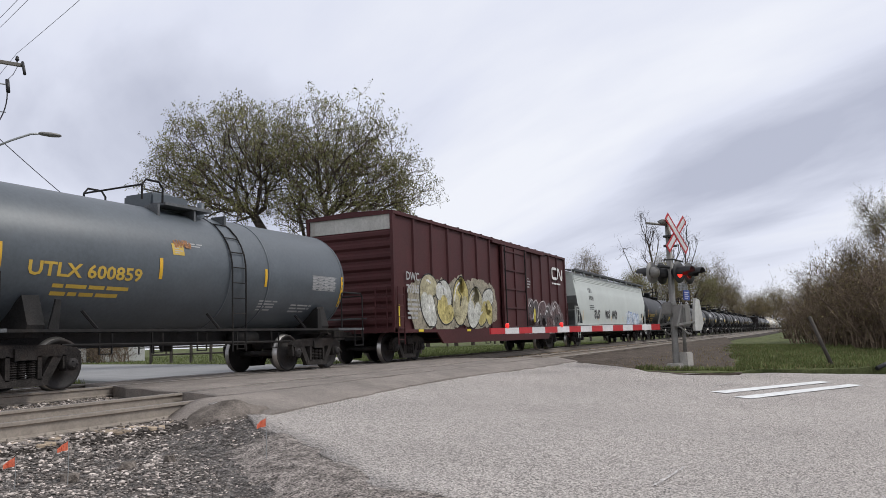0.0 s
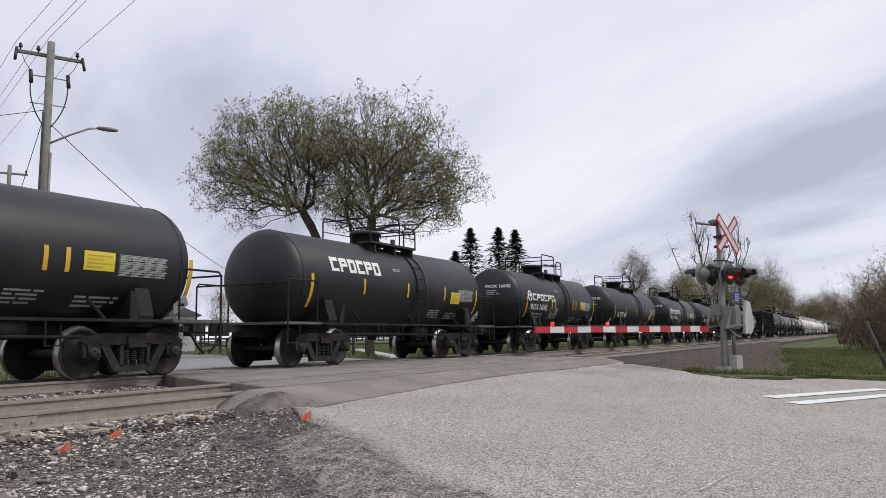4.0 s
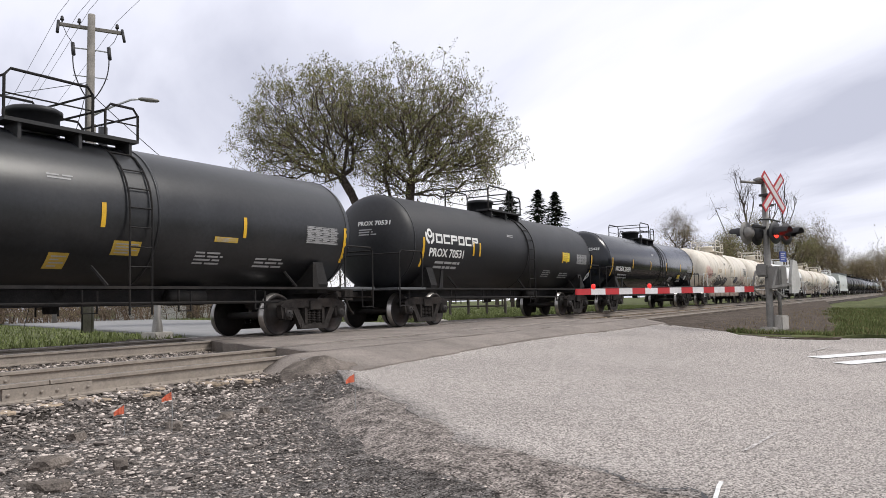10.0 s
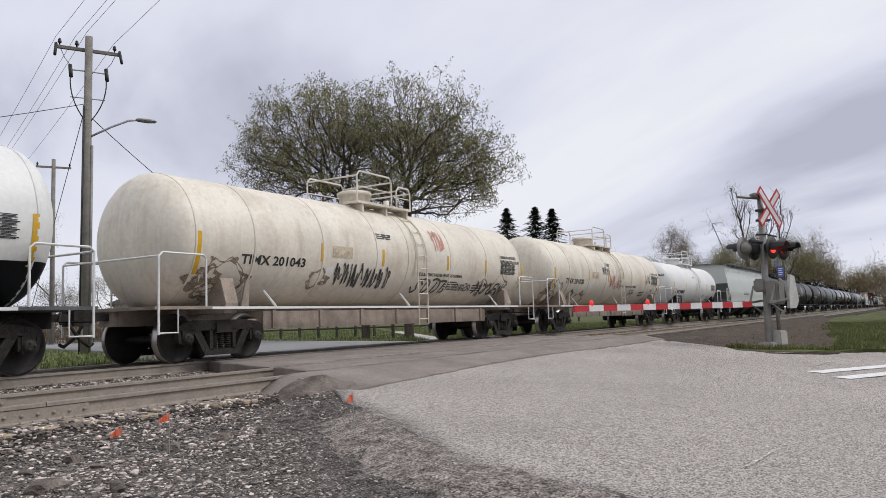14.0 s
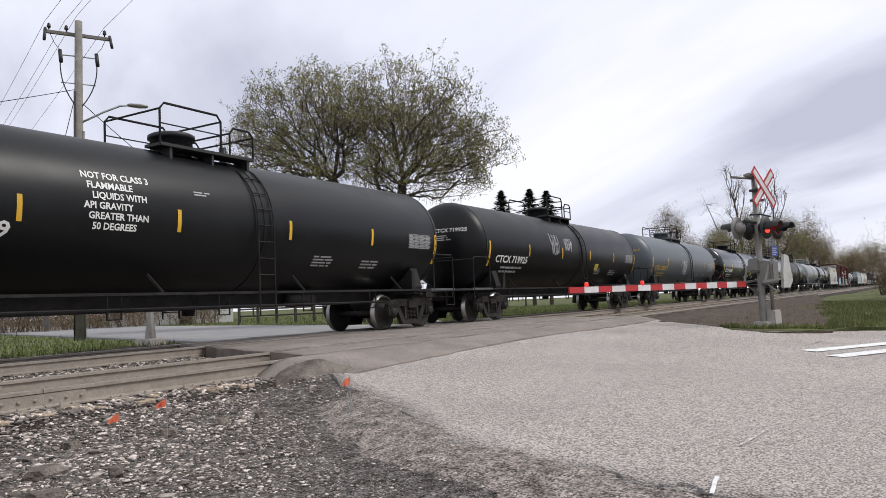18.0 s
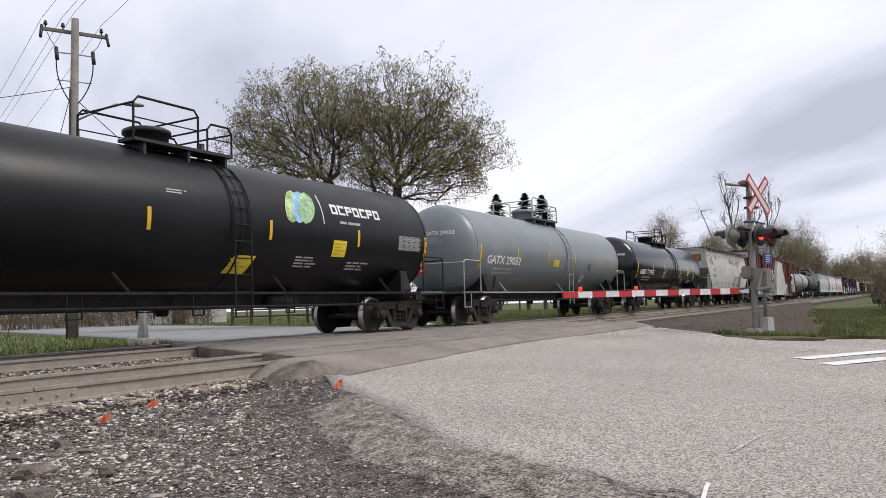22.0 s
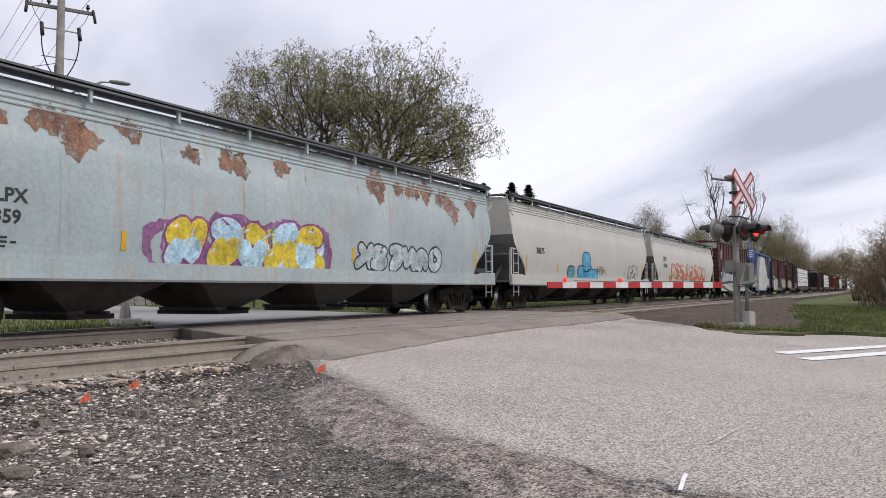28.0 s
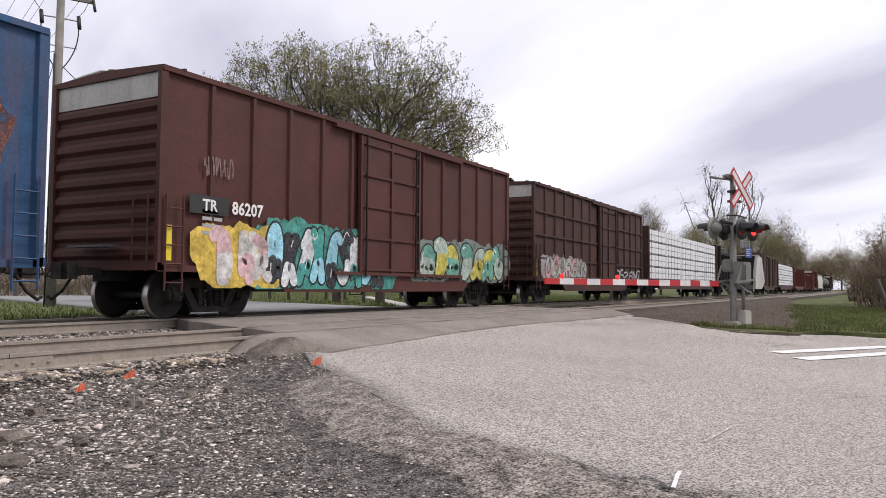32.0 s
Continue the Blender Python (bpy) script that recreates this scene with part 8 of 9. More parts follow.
procor(78.5, 89.7, "PROX 15906", 1)
procor(91.4, 102.9, "PROX 16017", 2)
tank(105.4, 115.96, "black tank car with yellow placard", paint_key="tank_dull", **SMALL, rings=(0.6,), marks=(mark_word(-0.62, 0.22, 0.36, 2.3, 6), mark_panel(0.52, -0.1, 0.62, 0.36), mark_diamond(0.93, -0.75, "white")))
procor(118.7, 128.7, "PROX 16042", 4)
tank(131.2, 141.6, "dull black tank car with white number", paint_key="tank_dull", **SMALL, rings=(1.2,), marks=(mark_text("GATX 40", -0.62, -0.02, 0.28), mark_panel(0.6, -0.3, 0.42, 0.3), mark_diamond(-0.95, -0.7, "white")))
procor(144.35, 154.6, "PROX 16165", 6)
tank(156.8, 168.0, "dull black tank car with white number and tags", paint_key="tank_dull", **SMALL, rings=(1.2,), marks=(mark_text("GATX 88", -0.62, -0.02, 0.28), mark_panel(0.66, -0.3, 0.42, 0.3), mark_tag(-0.05, -0.5, 0.9, 0.7, (0.34, 0.34, 0.34), 8)))
tank(170.05, 180.9, "black tank car with white number and yellow placard", paint_key="tank_dull", **SMALL, rail=1.55, rings=(), marks=(mark_text("TILX 101406", -0.66, -0.06, 0.27), mark_panel(0.5, -0.28, 0.42, 0.36), mark_diamond(-0.97, -0.6, "white")))
procor(182.6, 193.8, "PROX 14134", 9, tag=False)


def dress_gon(root, face, half, h, y):
    text_on(root, face, "SLMX", -half + 0.56, 2.18, 0.25, M["white"], 1.1)
    text_on(root, face, "4007", -half + 0.6, 1.86, 0.25, M["white"], 1.1)
    step = (2 * half - 3.0) / 9
    for k, (wd, hh, c) in enumerate(((1.0, 0.6, 0.42), (0.6, 0.65, 0.5), (0.6, 0.5, 0.2), (0.0, 0, 0), (0.6, 0.7, 0.35), (0.5, 0.6, 0.25), (0.6, 0.6, 0.3), (0.5, 0.7, 0.35), (0.4, 0.5, 0.4))):
        if wd:
            tag_on(root, face, -half + 0.6 + step * k, 1.08, wd, hh, (c, c, c * 0.95), 90 + k, 3, 0.022)
    graffiti(root, face, -half + 1.75 + step * 5.05, 1.1, 0.5, 0.55, [(0.5, 0.42, 0.05)], 99, 2, None, 0.08, ink=None)
    graffiti(root, face, half - 1.25, 1.1, 0.9, 1.9, [(0.45, 0.45, 0.42), (0.3, 0.3, 0.3)], 19, 1, None, 0.09, ink=None)
    stripe_on(root, face, -half + 0.36, 1.4, 1.9, M["lemon"], 0.1)
    def end_face(x, z, lift):
        return (-half - 0.02 - lift, x, z)
    text_on(root, lambda x, z, lift: (-half - 0.01 - lift, x, z), "SLMX", 0.35, 3.05, 0.16, M["dimwhite"], 1.1)
    panel_on(root, end_face, 0.7, 1.5, 0.5, 0.2, M["yellow"], "reflector_panel", 0.02)


put(gondola_car(196.7, 210.0, "sooty black gondola with steel ribs and pale tags", dress=dress_gon), 196.7, 210.0)
tank(212.6, 228.7, "long dull black tank car with white number and scribbles", paint_key="tank_dull", **BIG, rings=(2.6, 3.1),
     marks=(mark_text("GBRX 701575", -0.78, -0.02, 0.28), mark_tag(-0.04, -0.95, 0.9, 0.8, (0.4, 0.4, 0.4), 3, 5), mark_tag(0.12, -0.85, 0.8, 0.7, (0.45, 0.45, 0.45), 4, 4), mark_tag(0.55, -0.75, 2.2, 0.45, (0.3, 0.3, 0.3), 6, 7)))
tank(230.3, 244.6, "black tank car with bright end stripe", paint_key="tank_black", **MID, rings=(1.2,), marks=(mark_text("TILX 220310", -0.72, -0.02, 0.26), mark_panel(0.05, -0.45, 0.55, 0.24, "gold"), mark_panel(-0.1, -0.7, 0.35, 0.25, "gold"), mark_panel(0.35, -0.12, 0.6, 0.10, "gold")))
procor(246.2, 260.5, "PROX 70531", 11, "tank_dull", MID, tag=False)
tank(261.8, 277.9, "glossy navy black tank car with white number", paint_key="tank_navy", **MID, rings=(0.5, 1.7), marks=(mark_text("WCHX 25431", -0.62, -0.03, 0.235), mark_panel(0.5, -0.4, 0.5, 0.22), mark_panel(0.7, -0.42, 0.25, 0.22, "white")))


def timx(x_l, x_r, number, seed, dark=None, big=True):
    def cream_notes(root, surf, hx, zc, r):
        text_on(root, surf, "REGULATING VALVES VENTING NORMAL", 0.73, zc - 0.50, 0.085, M["blackink"], 1.1)
        text_on(root, surf, "CARBON DIOXIDE", 5.55, zc + 0.20, 0.09, M["blackink"], 1.1)
        text_on(root, surf, "REFRIGERATED LIQUID", 5.55, zc + 0.06, 0.09, M["blackink"], 1.05)
        lines_on(root, surf, -1.2, zc + 0.36, 0.7, 0.16, 3, M["blackink"], seed)
        text_on(root, surf, number, -hx + 1.85, zc - 0.46, 0.19, M["blackink"], 1.3)
        p = panel_on(root, surf, -2.95, zc - 0.20, 0.75, 0.27, paint((0.55, 0.46, 0.34), "tan_plate"), "plate")
        panel_on(root, surf, -3.1, zc - 0.62, 0.24, 0.2, M["tank_cleanwhite"], "placard")
        # soot and rust low on the flank and round the ends
        rg = random.Random(seed)
        for k in range(9):
            x = rg.choice((-hx + 1.0, hx - 1.3)) + rg.gauss(0, 0.35) if k < 6 else rg.uniform(-hx + 1, hx - 1)
            z, a = zc - rg.uniform(0.55, 1.1), rg.uniform(0.25, 0.6)
            bm = bmesh.new()
            bm.faces.new([bm.verts.new(surf(x + a * (1 + 0.25 * math.sin(3 * q + k) + 0.12 * math.sin(9 * q)) * math.cos(q), z + a * 0.6 * (1 + 0.3 * math.cos(4 * q + k)) * math.sin(q), 0.004 + 0.0003 * k)) for q in [i * math.pi / 16 for i in range(32)]])
            bmesh.ops.triangulate(bm, faces=bm.faces[:])
            part("rust_stain", bm, rust((0.26, 0.20, 0.145)), root)
    mk = [cream_notes]
    mk += list(dark or ())
    tank(x_l, x_r, "cream insulated tank car with rust stains and graffiti", **WHITE, r=1.36, zc=2.38, rings=(-5.4, -3.26, -1.2, 0.2, 2.4, 4.6), marks=tuple(mk), stripes=(-6.9, -3.35, -0.98, 2.2, 4.5, 7.08))


timx(279.6, 295.1, "TIMX 201027", 1, (mark_piece(-0.455, -1.28, 3.6, 0.86, [(0.10, 0.10, 0.105)], 5, 5), mark_tag(-0.85, -0.6, 1.6, 0.8, (0.55, 0.12, 0.1), 3, 5), mark_piece(0.344, -0.87, 0.95, 0.5, [(0.22, 0.22, 0.26), (0.10, 0.10, 0.12)], 8, 3), mark_tag(0.095, -0.15, 0.75, 0.36, (0.06, 0.06, 0.07), 5, 4), mark_tag(0.6, -0.8, 1.4, 0.5, (0.45, 0.15, 0.14), 7, 4)))
timx(296.8, 311.9, "TIMX 201035", 2, (mark_tag(-0.42, -0.85, 2.0, 0.55, (0.03, 0.03, 0.035), 2, 7, 0.026), mark_tag(0.02, -0.85, 1.5, 0.5, (0.04, 0.04, 0.045), 6, 6, 0.03), mark_tag(0.36, -0.75, 1.3, 0.35, (0.1, 0.1, 0.11), 9, 5, 0.03), mark_tag(0.56, -0.9, 2.0, 0.75, (0.03, 0.03, 0.035), 4, 6, 0.028)))
tank(313.6, 329.7, "white tank car with black lower half", paint_key="tank_cleanwhite", r=1.36, zc=2.38, ink="blackink", rail_key="tank_cleanwhite", rings=(0.2,), two_tone=(1.76, "tank_jet"),
     marks=(mark_text("UTLX 900306", -0.72, 0.02, 0.26, "blackink", sub=False, inset=1.8), mark_tag(-0.2, -0.42, 1.8, 0.3, (0.1, 0.1, 0.1), 4, 7), mark_tag(0.55, -0.35, 0.6, 0.45, (0.05, 0.05, 0.05), 8, 3)))
timx(331.4, 346.6, "TIMX 201043", 4, (mark_tag(-0.368, -0.85, 2.3, 0.55, (0.03, 0.03, 0.035), 11, 8, 0.024), mark_loops(0.08, -0.98, 1.85, 0.46, (0.05, 0.05, 0.055), 12, 4), mark_loops(0.375, -0.90, 1.0, 0.26, (0.03, 0.03, 0.035), 14, 5), mark_loops(0.54, -0.98, 1.9, 0.42, (0.04, 0.04, 0.045), 13, 5), mark_tag(0.2, 0.2, 0.6, 0.6, (0.6, 0.25, 0.2), 13, 4)))
timx(348.3, 363.5, "TIMX 201020", 5, (mark_tag(-0.22, -0.02, 0.9, 0.35, (0.05, 0.05, 0.05), 14, 5), mark_tag(-0.1, -0.6, 1.6, 0.6, (0.42, 0.08, 0.08), 15, 5), mark_tag(0.6, -0.3, 0.8, 0.5, (0.1, 0.15, 0.12), 16, 3)))
tank(365.2, 377.4, "short clean white tank car with black number", paint_key="tank_cleanwhite", r=1.30, zc=2.28, ink="blackink", rail_key="tank_cleanwhite", rings=(0.2,), marks=(mark_text("DBFX 200650", -0.5, -0.1, 0.22, "blackink"),))


def dress_hop25(root, surf, half, h, y):
    lines_on(root, surf, -half + 6.2, 1.78, 2.2, 0.24, 2, M["blackink"], 3)
    panel_on(root, surf, half - 3.0, 1.42, 0.5, 0.22, M["blackink"], skew=0.1)
    bm = bmesh.new()
    for z in (1.72, 1.86):
        quad_on(bm, surf, -half + 1.4, half - 1.4, z, z + 0.035, 0.02)
    part("side_moulding", bm, M["hop_grey"], root)


put(hopper_car(379.3, 397.2, "clean pale grey covered hopper with round hull", "hop_grey", 4.0, bays=3, dress=dress_hop25), 379.3, 397.2)
tank(399.55, 416.1, "long matt black tank car with white number", paint_key="tank_jet", **BIG, rings=(2.3, 2.8), marks=(mark_text("SHPX 214173", -0.68, -0.2, 0.235, inset=1.7), mark_panel(-0.36, -0.06, 0.22, 0.28, "dimwhite")))


def note_block(root, surf, hx, zc, r):
    for k, s in enumerate(("NOT FOR CLASS 3", "FLAMMABLE", "LIQUIDS WITH", "API GRAVITY", "GREATER THAN", "50 DEGREES")):
        text_on(root, surf, s, -hx * 0.40 + 0.08 * (k % 3), zc + 0.50 - k * 0.17, 0.115, M["white"])


tank(417.8, 434.3, "long matt black tank car with a block of white print", paint_key="tank_jet", **BIG, rings=(0.8,), marks=(mark_text("CBTX 728119", -0.80, -0.1, 0.26), note_block))
tank(436.0, 452.8, "long weathered black tank car with white tags", paint_key="tank_jet", **BIG, rings=(0.6,), marks=(mark_text("CTCX 719925", -0.70, -0.12, 0.26), mark_panel(0.28, -0.4, 0.4, 0.26), mark_tag(-0.3, -0.2, 0.8, 0.8, (0.4, 0.4, 0.4), 22, 4), mark_tag(-0.14, 0.0, 0.8, 0.5, (0.4, 0.4, 0.4), 23, 4)))
tank(454.5, 471.2, "slate blue-grey tank car with gold marks and white tags", paint_key="tank_grey", **BIG, rings=(0.8,), marks=(mark_text("UTLX 202017", -0.66, -0.12, 0.28, "gold"), mark_tag(-0.12, -0.75, 0.8, 0.85, (0.6, 0.62, 0.64), 24, 6), mark_tag(0.68, -0.5, 1.3, 0.5, (0.6, 0.62, 0.64), 25, 4), mark_diamond(0.9, -0.85)))
tank(472.9, 489.7, "long glossy black tank car with yellow placards", paint_key="tank_navy", **BIG, rings=(0.7,), marks=(mark_text("CTCX 300644", -0.76, -0.02, 0.29), mark_panel(0.14, -0.55, 0.5, 0.38, "lemon", 0.1), mark_panel(0.42, -0.38, 0.42, 0.28), mark_diamond(0.9, -0.9), mark_diamond(-0.97, -0.8)))
tank(491.4, 508.2, "long glossy black tank car with white number", paint_key="tank_navy", **BIG, rings=(0.7,), marks=(mark_text("CTCX 736553", -0.78, -0.02, 0.29), mark_panel(0.34, -0.4, 0.5, 0.32), mark_diamond(0.8, -0.8), mark_diamond(-0.97, -0.8)))


def leaf_emblem(root, surf, hx, zc, r):
    """A leaf-shaped emblem with plain bars for the firm's name."""
    for dx, c in ((0.0, (0.45, 0.58, 0.25)), (0.32, (0.28, 0.52, 0.75)), (0.62, (0.35, 0.55, 0.3))):
        bm = bmesh.new()
        for k in range(14):
            va, vb = -1 + k / 7, -1 + (k + 1) / 7
            wa, wb = 0.27 * math.sqrt(max(0.0, 1 - va * va)), 0.27 * math.sqrt(max(0.0, 1 - vb * vb))
            cx, cz, li = hx * 0.285 + dx * 0.7, zc + 0.48, 0.010 + dx * 0.012
            q = [bm.verts.new(surf(cx + o + 0.13 * v, cz + 0.38 * v, li)) for o, v in ((-wa - 0.002, va), (wa + 0.002, va), (wb + 0.002, vb), (-wb - 0.002, vb))]
            bm.faces.new(q)
        part("emblem_leaf", bm, paint(c), root)
    stripe_on(root, surf, hx * 0.285 + 0.95, zc + 0.15, zc + 0.85, M["white"], 0.03, "emblem_rule")
    mark_word(0.44, 0.42, 0.24, 2.0, 7, "white", 2)(root, surf, hx, zc, r)
    lines_on(root, surf, hx * 0.47, zc + 0.18, 1.2, 0.12, 1, M["dimwhite"], 4)


tank(509.9, 526.9, "long black tank car with a green and blue leaf emblem", paint_key="tank_jet", **BIG, rings=(0.8,), marks=(mark_text("TILX 362425", -0.70, -0.12, 0.26), leaf_emblem, mark_panel(0.44, -0.28, 0.5, 0.38), mark_panel(0.07, -0.72, 0.6, 0.36, "lemon", 0.15), mark_diamond(0.93, -0.8)))
tank(528.6, 544.0, "light grey tank car with a white number", paint_key="tank_lightgrey", **BIG, rings=(0.6,), rail_key="steelgrey", marks=(mark_text("GATX 29032", -0.72, -0.04, 0.30), mark_panel(-0.1, -0.15, 0.55, 0.26, "lemon"), mark_panel(0.4, -0.2, 0.3, 0.26, "blackink"), mark_diamond(0.35, -0.85, "white")))
tank(545.7, 561.4, "glossy black tank car with rows of white print", paint_key="tank_navy", **BIG, rings=(0.7,), marks=(mark_text("GBRX 714933", -0.76, -0.05, 0.28), mark_panel(0.46, -0.12, 0.38, 0.36, "lemon")) + tuple((lambda fx: lambda root, surf, hx, zc, r: lines_on(root, surf, fx * hx, zc - 0.65, 0.5, 0.75, 8, M["dimwhite"], int(fx * 90)))(fx) for fx in (-0.25, 0.22, 0.66)))


def dress_cclx(root, surf, half, h, y):
    text_on(root, surf, "CCLX", -half + 1.78, 2.52, 0.21, M["blackink"], 1.1)
    text_on(root, surf, "95053", -half + 1.78, 2.08, 0.21, M["blackink"], 1.15)
    lines_on(root, surf, -half + 1.7, 1.4, 0.9, 0.16, 2, M["blackink"], 2)
    graffiti(root, surf, -half + 9.0, 1.3, 3.3, 0.9, [(0.40, 0.41, 0.41), (0.2, 0.2, 0.2)], 32, 5, None, 0.12)
    for k in range(7):
        tag_on(root, surf, -half + 2.6 + 1.1 * k, 1.35, 0.35, 0.45, (0.12, 0.12, 0.13), 130 + k, 2)
    # rust blotches along the roof edge and on the end sheet
    rg = random.Random(77)
    for k in range(12):
        x, z, a = -half + rg.uniform(0.6, 2 * half - 1), h - rg.uniform(0.55, 0.95), rg.uniform(0.15, 0.5)
        bm = bmesh.new()
        bm.faces.new([bm.verts.new(surf(x + a * 1.1 * (1 + 0.25 * math.sin(3 * q + k) + 0.12 * math.sin(9 * q)) * math.cos(q), z + a * 0.7 * (1 + 0.3 * math.cos(4 * q + k) + 0.2 * math.sin(11 * q)) * math.sin(q), 0.004 + 0.0004 * k)) for q in [i * math.pi / 20 for i in range(40)]])
        part("rust_stain", bm, rust((0.34, 0.25, 0.17)), root)
    for y0, y1 in ((-1.1, -0.55), (0.5, 0.9)):
        bm = box(bmesh.new(), -half + 0.152, -half + 0.1575, y0, y1, h - 0.95, h - 0.45)
        part("rust_stain", bm, rust((0.30, 0.13, 0.06)), root)


put(hopper_car(562.7, 578.8, "grimy pale grey covered hopper with rust-edged roof", "hop_dirty", 4.12, bays=3, dress=dress_cclx, slope=1.5, low=0.6), 562.7, 578.8)


def dress_cn1(root, face, half, zt, y):
    firm_cn(root, face, half - 4.97, 2.08, 3.75, 1.25)
    text_on(root, face, "531", -half + 2.6, 2.32, 0.27, M["white"])
    lines_on(root, face, -half + 0.8, 3.4, 1.2, 0.3, 2, M["dimwhite"], 3)
    graffiti(root, face, -half + 1.4, 0.62, 5.3, 1.65, [(0.16, 0.46, 0.66), (0.34, 0.64, 0.78)], 41, 5, None, 0.15)
    graffiti(root, face, -half + 6.6, 0.62, 3.4, 1.1, [(0.10, 0.10, 0.11), (0.4, 0.36, 0.1)], 43, 5, None, 0.07, ink=None)
    graffiti(root, face, -half + 10.2, 0.70, 5.2, 1.35, [(0.05, 0.3, 0.24)], 42, 5, (0.05, 0.3, 0.24), 0.17, ink=None)
    sprayed_word(root, face, "REACH", -half + 10.3, 0.72, 5.0, 1.3, [(0.62, 0.38, 0.05), (0.6, 0.33, 0.05), (0.16, 0.18, 0.20), (0.15, 0.16, 0.18), (0.5, 0.4, 0.08)])


put(box_car(580.2, 596.5, "faded red-brown box car with blue graffiti", "box_red", 4.72, door=(-0.174, 0.232), dress=dress_cn1), 580.2, 596.5)


def dress_cn2(root, face, half, zt, y):
    for z, ws in ((3.32, (0.75, 0.9, 0.45)), (2.85, (0.75, 0.9, 0.4))):
        x = -half + 0.95
        for w in ws:
            mark_word((x) / half, z, 0.32, w, 4 if w > 0.5 else 2, "white", 2, None)(root, face, half, 0, 0)
            x += w + 0.42
    text_on(root, face, "406436", -half + 2.3, 2.25, 0.26, M["white"])
    firm_cn(root, face, half - 4.2, 2.0, 3.0, 1.15)
    for k in range(4):
        lines_on(root, face, -0.2 + 0.9 * (k % 2), 2.4 + 0.6 * (k // 2), 0.7, 0.35, 3, M["dimwhite"], k)
    graffiti(root, face, -half + 1.5, 0.72, 5.0, 1.2, [(0.03, 0.03, 0.035), (0.55, 0.58, 0.6), (0.04, 0.04, 0.05)], 44, 5, (0.45, 0.5, 0.53), 0.16, ink=(0.55, 0.57, 0.6))
    graffiti(root, face, half - 7.6, 0.95, 7.0, 1.15, [(0.32, 0.32, 0.33), (0.42, 0.42, 0.43), (0.25, 0.27, 0.28)], 45, 7, (0.22, 0.24, 0.25), 0.09)


put(box_car(598.5, 613.8, "red-brown box car with white lettering and grey graffiti", "box_red", 4.68, door=(0.02, 0.34), dress=dress_cn2), 598.5, 613.8)
tank(615.5, 633.3, "light grey tank car with white number", paint_key="tank_lightgrey", **MID, rings=(0.8,), marks=(mark_text("CELX 00267", -0.7, -0.05, 0.28), mark_tag(0.55, -0.5, 1.2, 0.4, (0.3, 0.34, 0.1), 31, 4)))
tank(635.0, 648.4, "black tank car with rows of white print", paint_key="tank_dull", **MID, rings=(), marks=(mark_panel(-0.02, 0.0, 0.62, 0.32, "dimwhite"), mark_panel(0.05, -0.55, 0.5, 0.5, "dimwhite")))


def dress_wlpx(root, surf, half, h, y):
    text_on(root, surf, "WLPX", -half + 2.15, 2.06, 0.21, M["blackink"])
    text_on(root, surf, "10359", -half + 2.15, 1.74, 0.21, M["blackink"])
    rg = random.Random(78)
    for k in range(22):
        x, z, a = -half + rg.uniform(0.8, 2 * half - 1), h - rg.uniform(0.5, 1.05), rg.uniform(0.12, 0.4)
        bm = bmesh.new()
        bm.faces.new([bm.verts.new(surf(x + a * 1.1 * (1 + 0.25 * math.sin(3 * q + k) + 0.12 * math.sin(9 * q)) * math.cos(q), z + a * 0.8 * (1 + 0.3 * math.cos(4 * q + k) + 0.2 * math.sin(11 * q)) * math.sin(q), 0.004 + 0.0004 * k)) for q in [i * math.pi / 20 for i in range(40)]])
        part("rust_stain", bm, rust((0.23, 0.12, 0.08)), root)
    lines_on(root, surf, -half + 2.15, 1.36, 0.7, 0.2, 3, M["blackink"], 2)
    graffiti(root, surf, -half + 5.6, 1.06, 4.3, 1.08, [(0.66, 0.50, 0.04), (0.45, 0.66, 0.8)], 51, 5, (0.26, 0.10, 0.24), 0.16, ink=(0.25, 0.06, 0.2), second=0.45)
    graffiti(root, surf, -half + 7.8, 1.06, 2.3, 0.98, [(0.6, 0.46, 0.05), (0.6, 0.62, 0.7)], 53, 2, None, 0.18, ink=(0.06, 0.25, 0.35))
    graffiti(root, surf, half - 7.8, 1.2, 4.2, 0.72, [(0.46, 0.52, 0.54)], 52, 6, None, 0.14, ink=(0.03, 0.04, 0.04))


put(hopper_car(649.7, 668.9, "weathered pale blue covered hopper with rainbow graffiti", "hop_blue", 4.12, bays=4, dress=dress_wlpx, end_key="hop_shadow"), 649.7, 668.9)


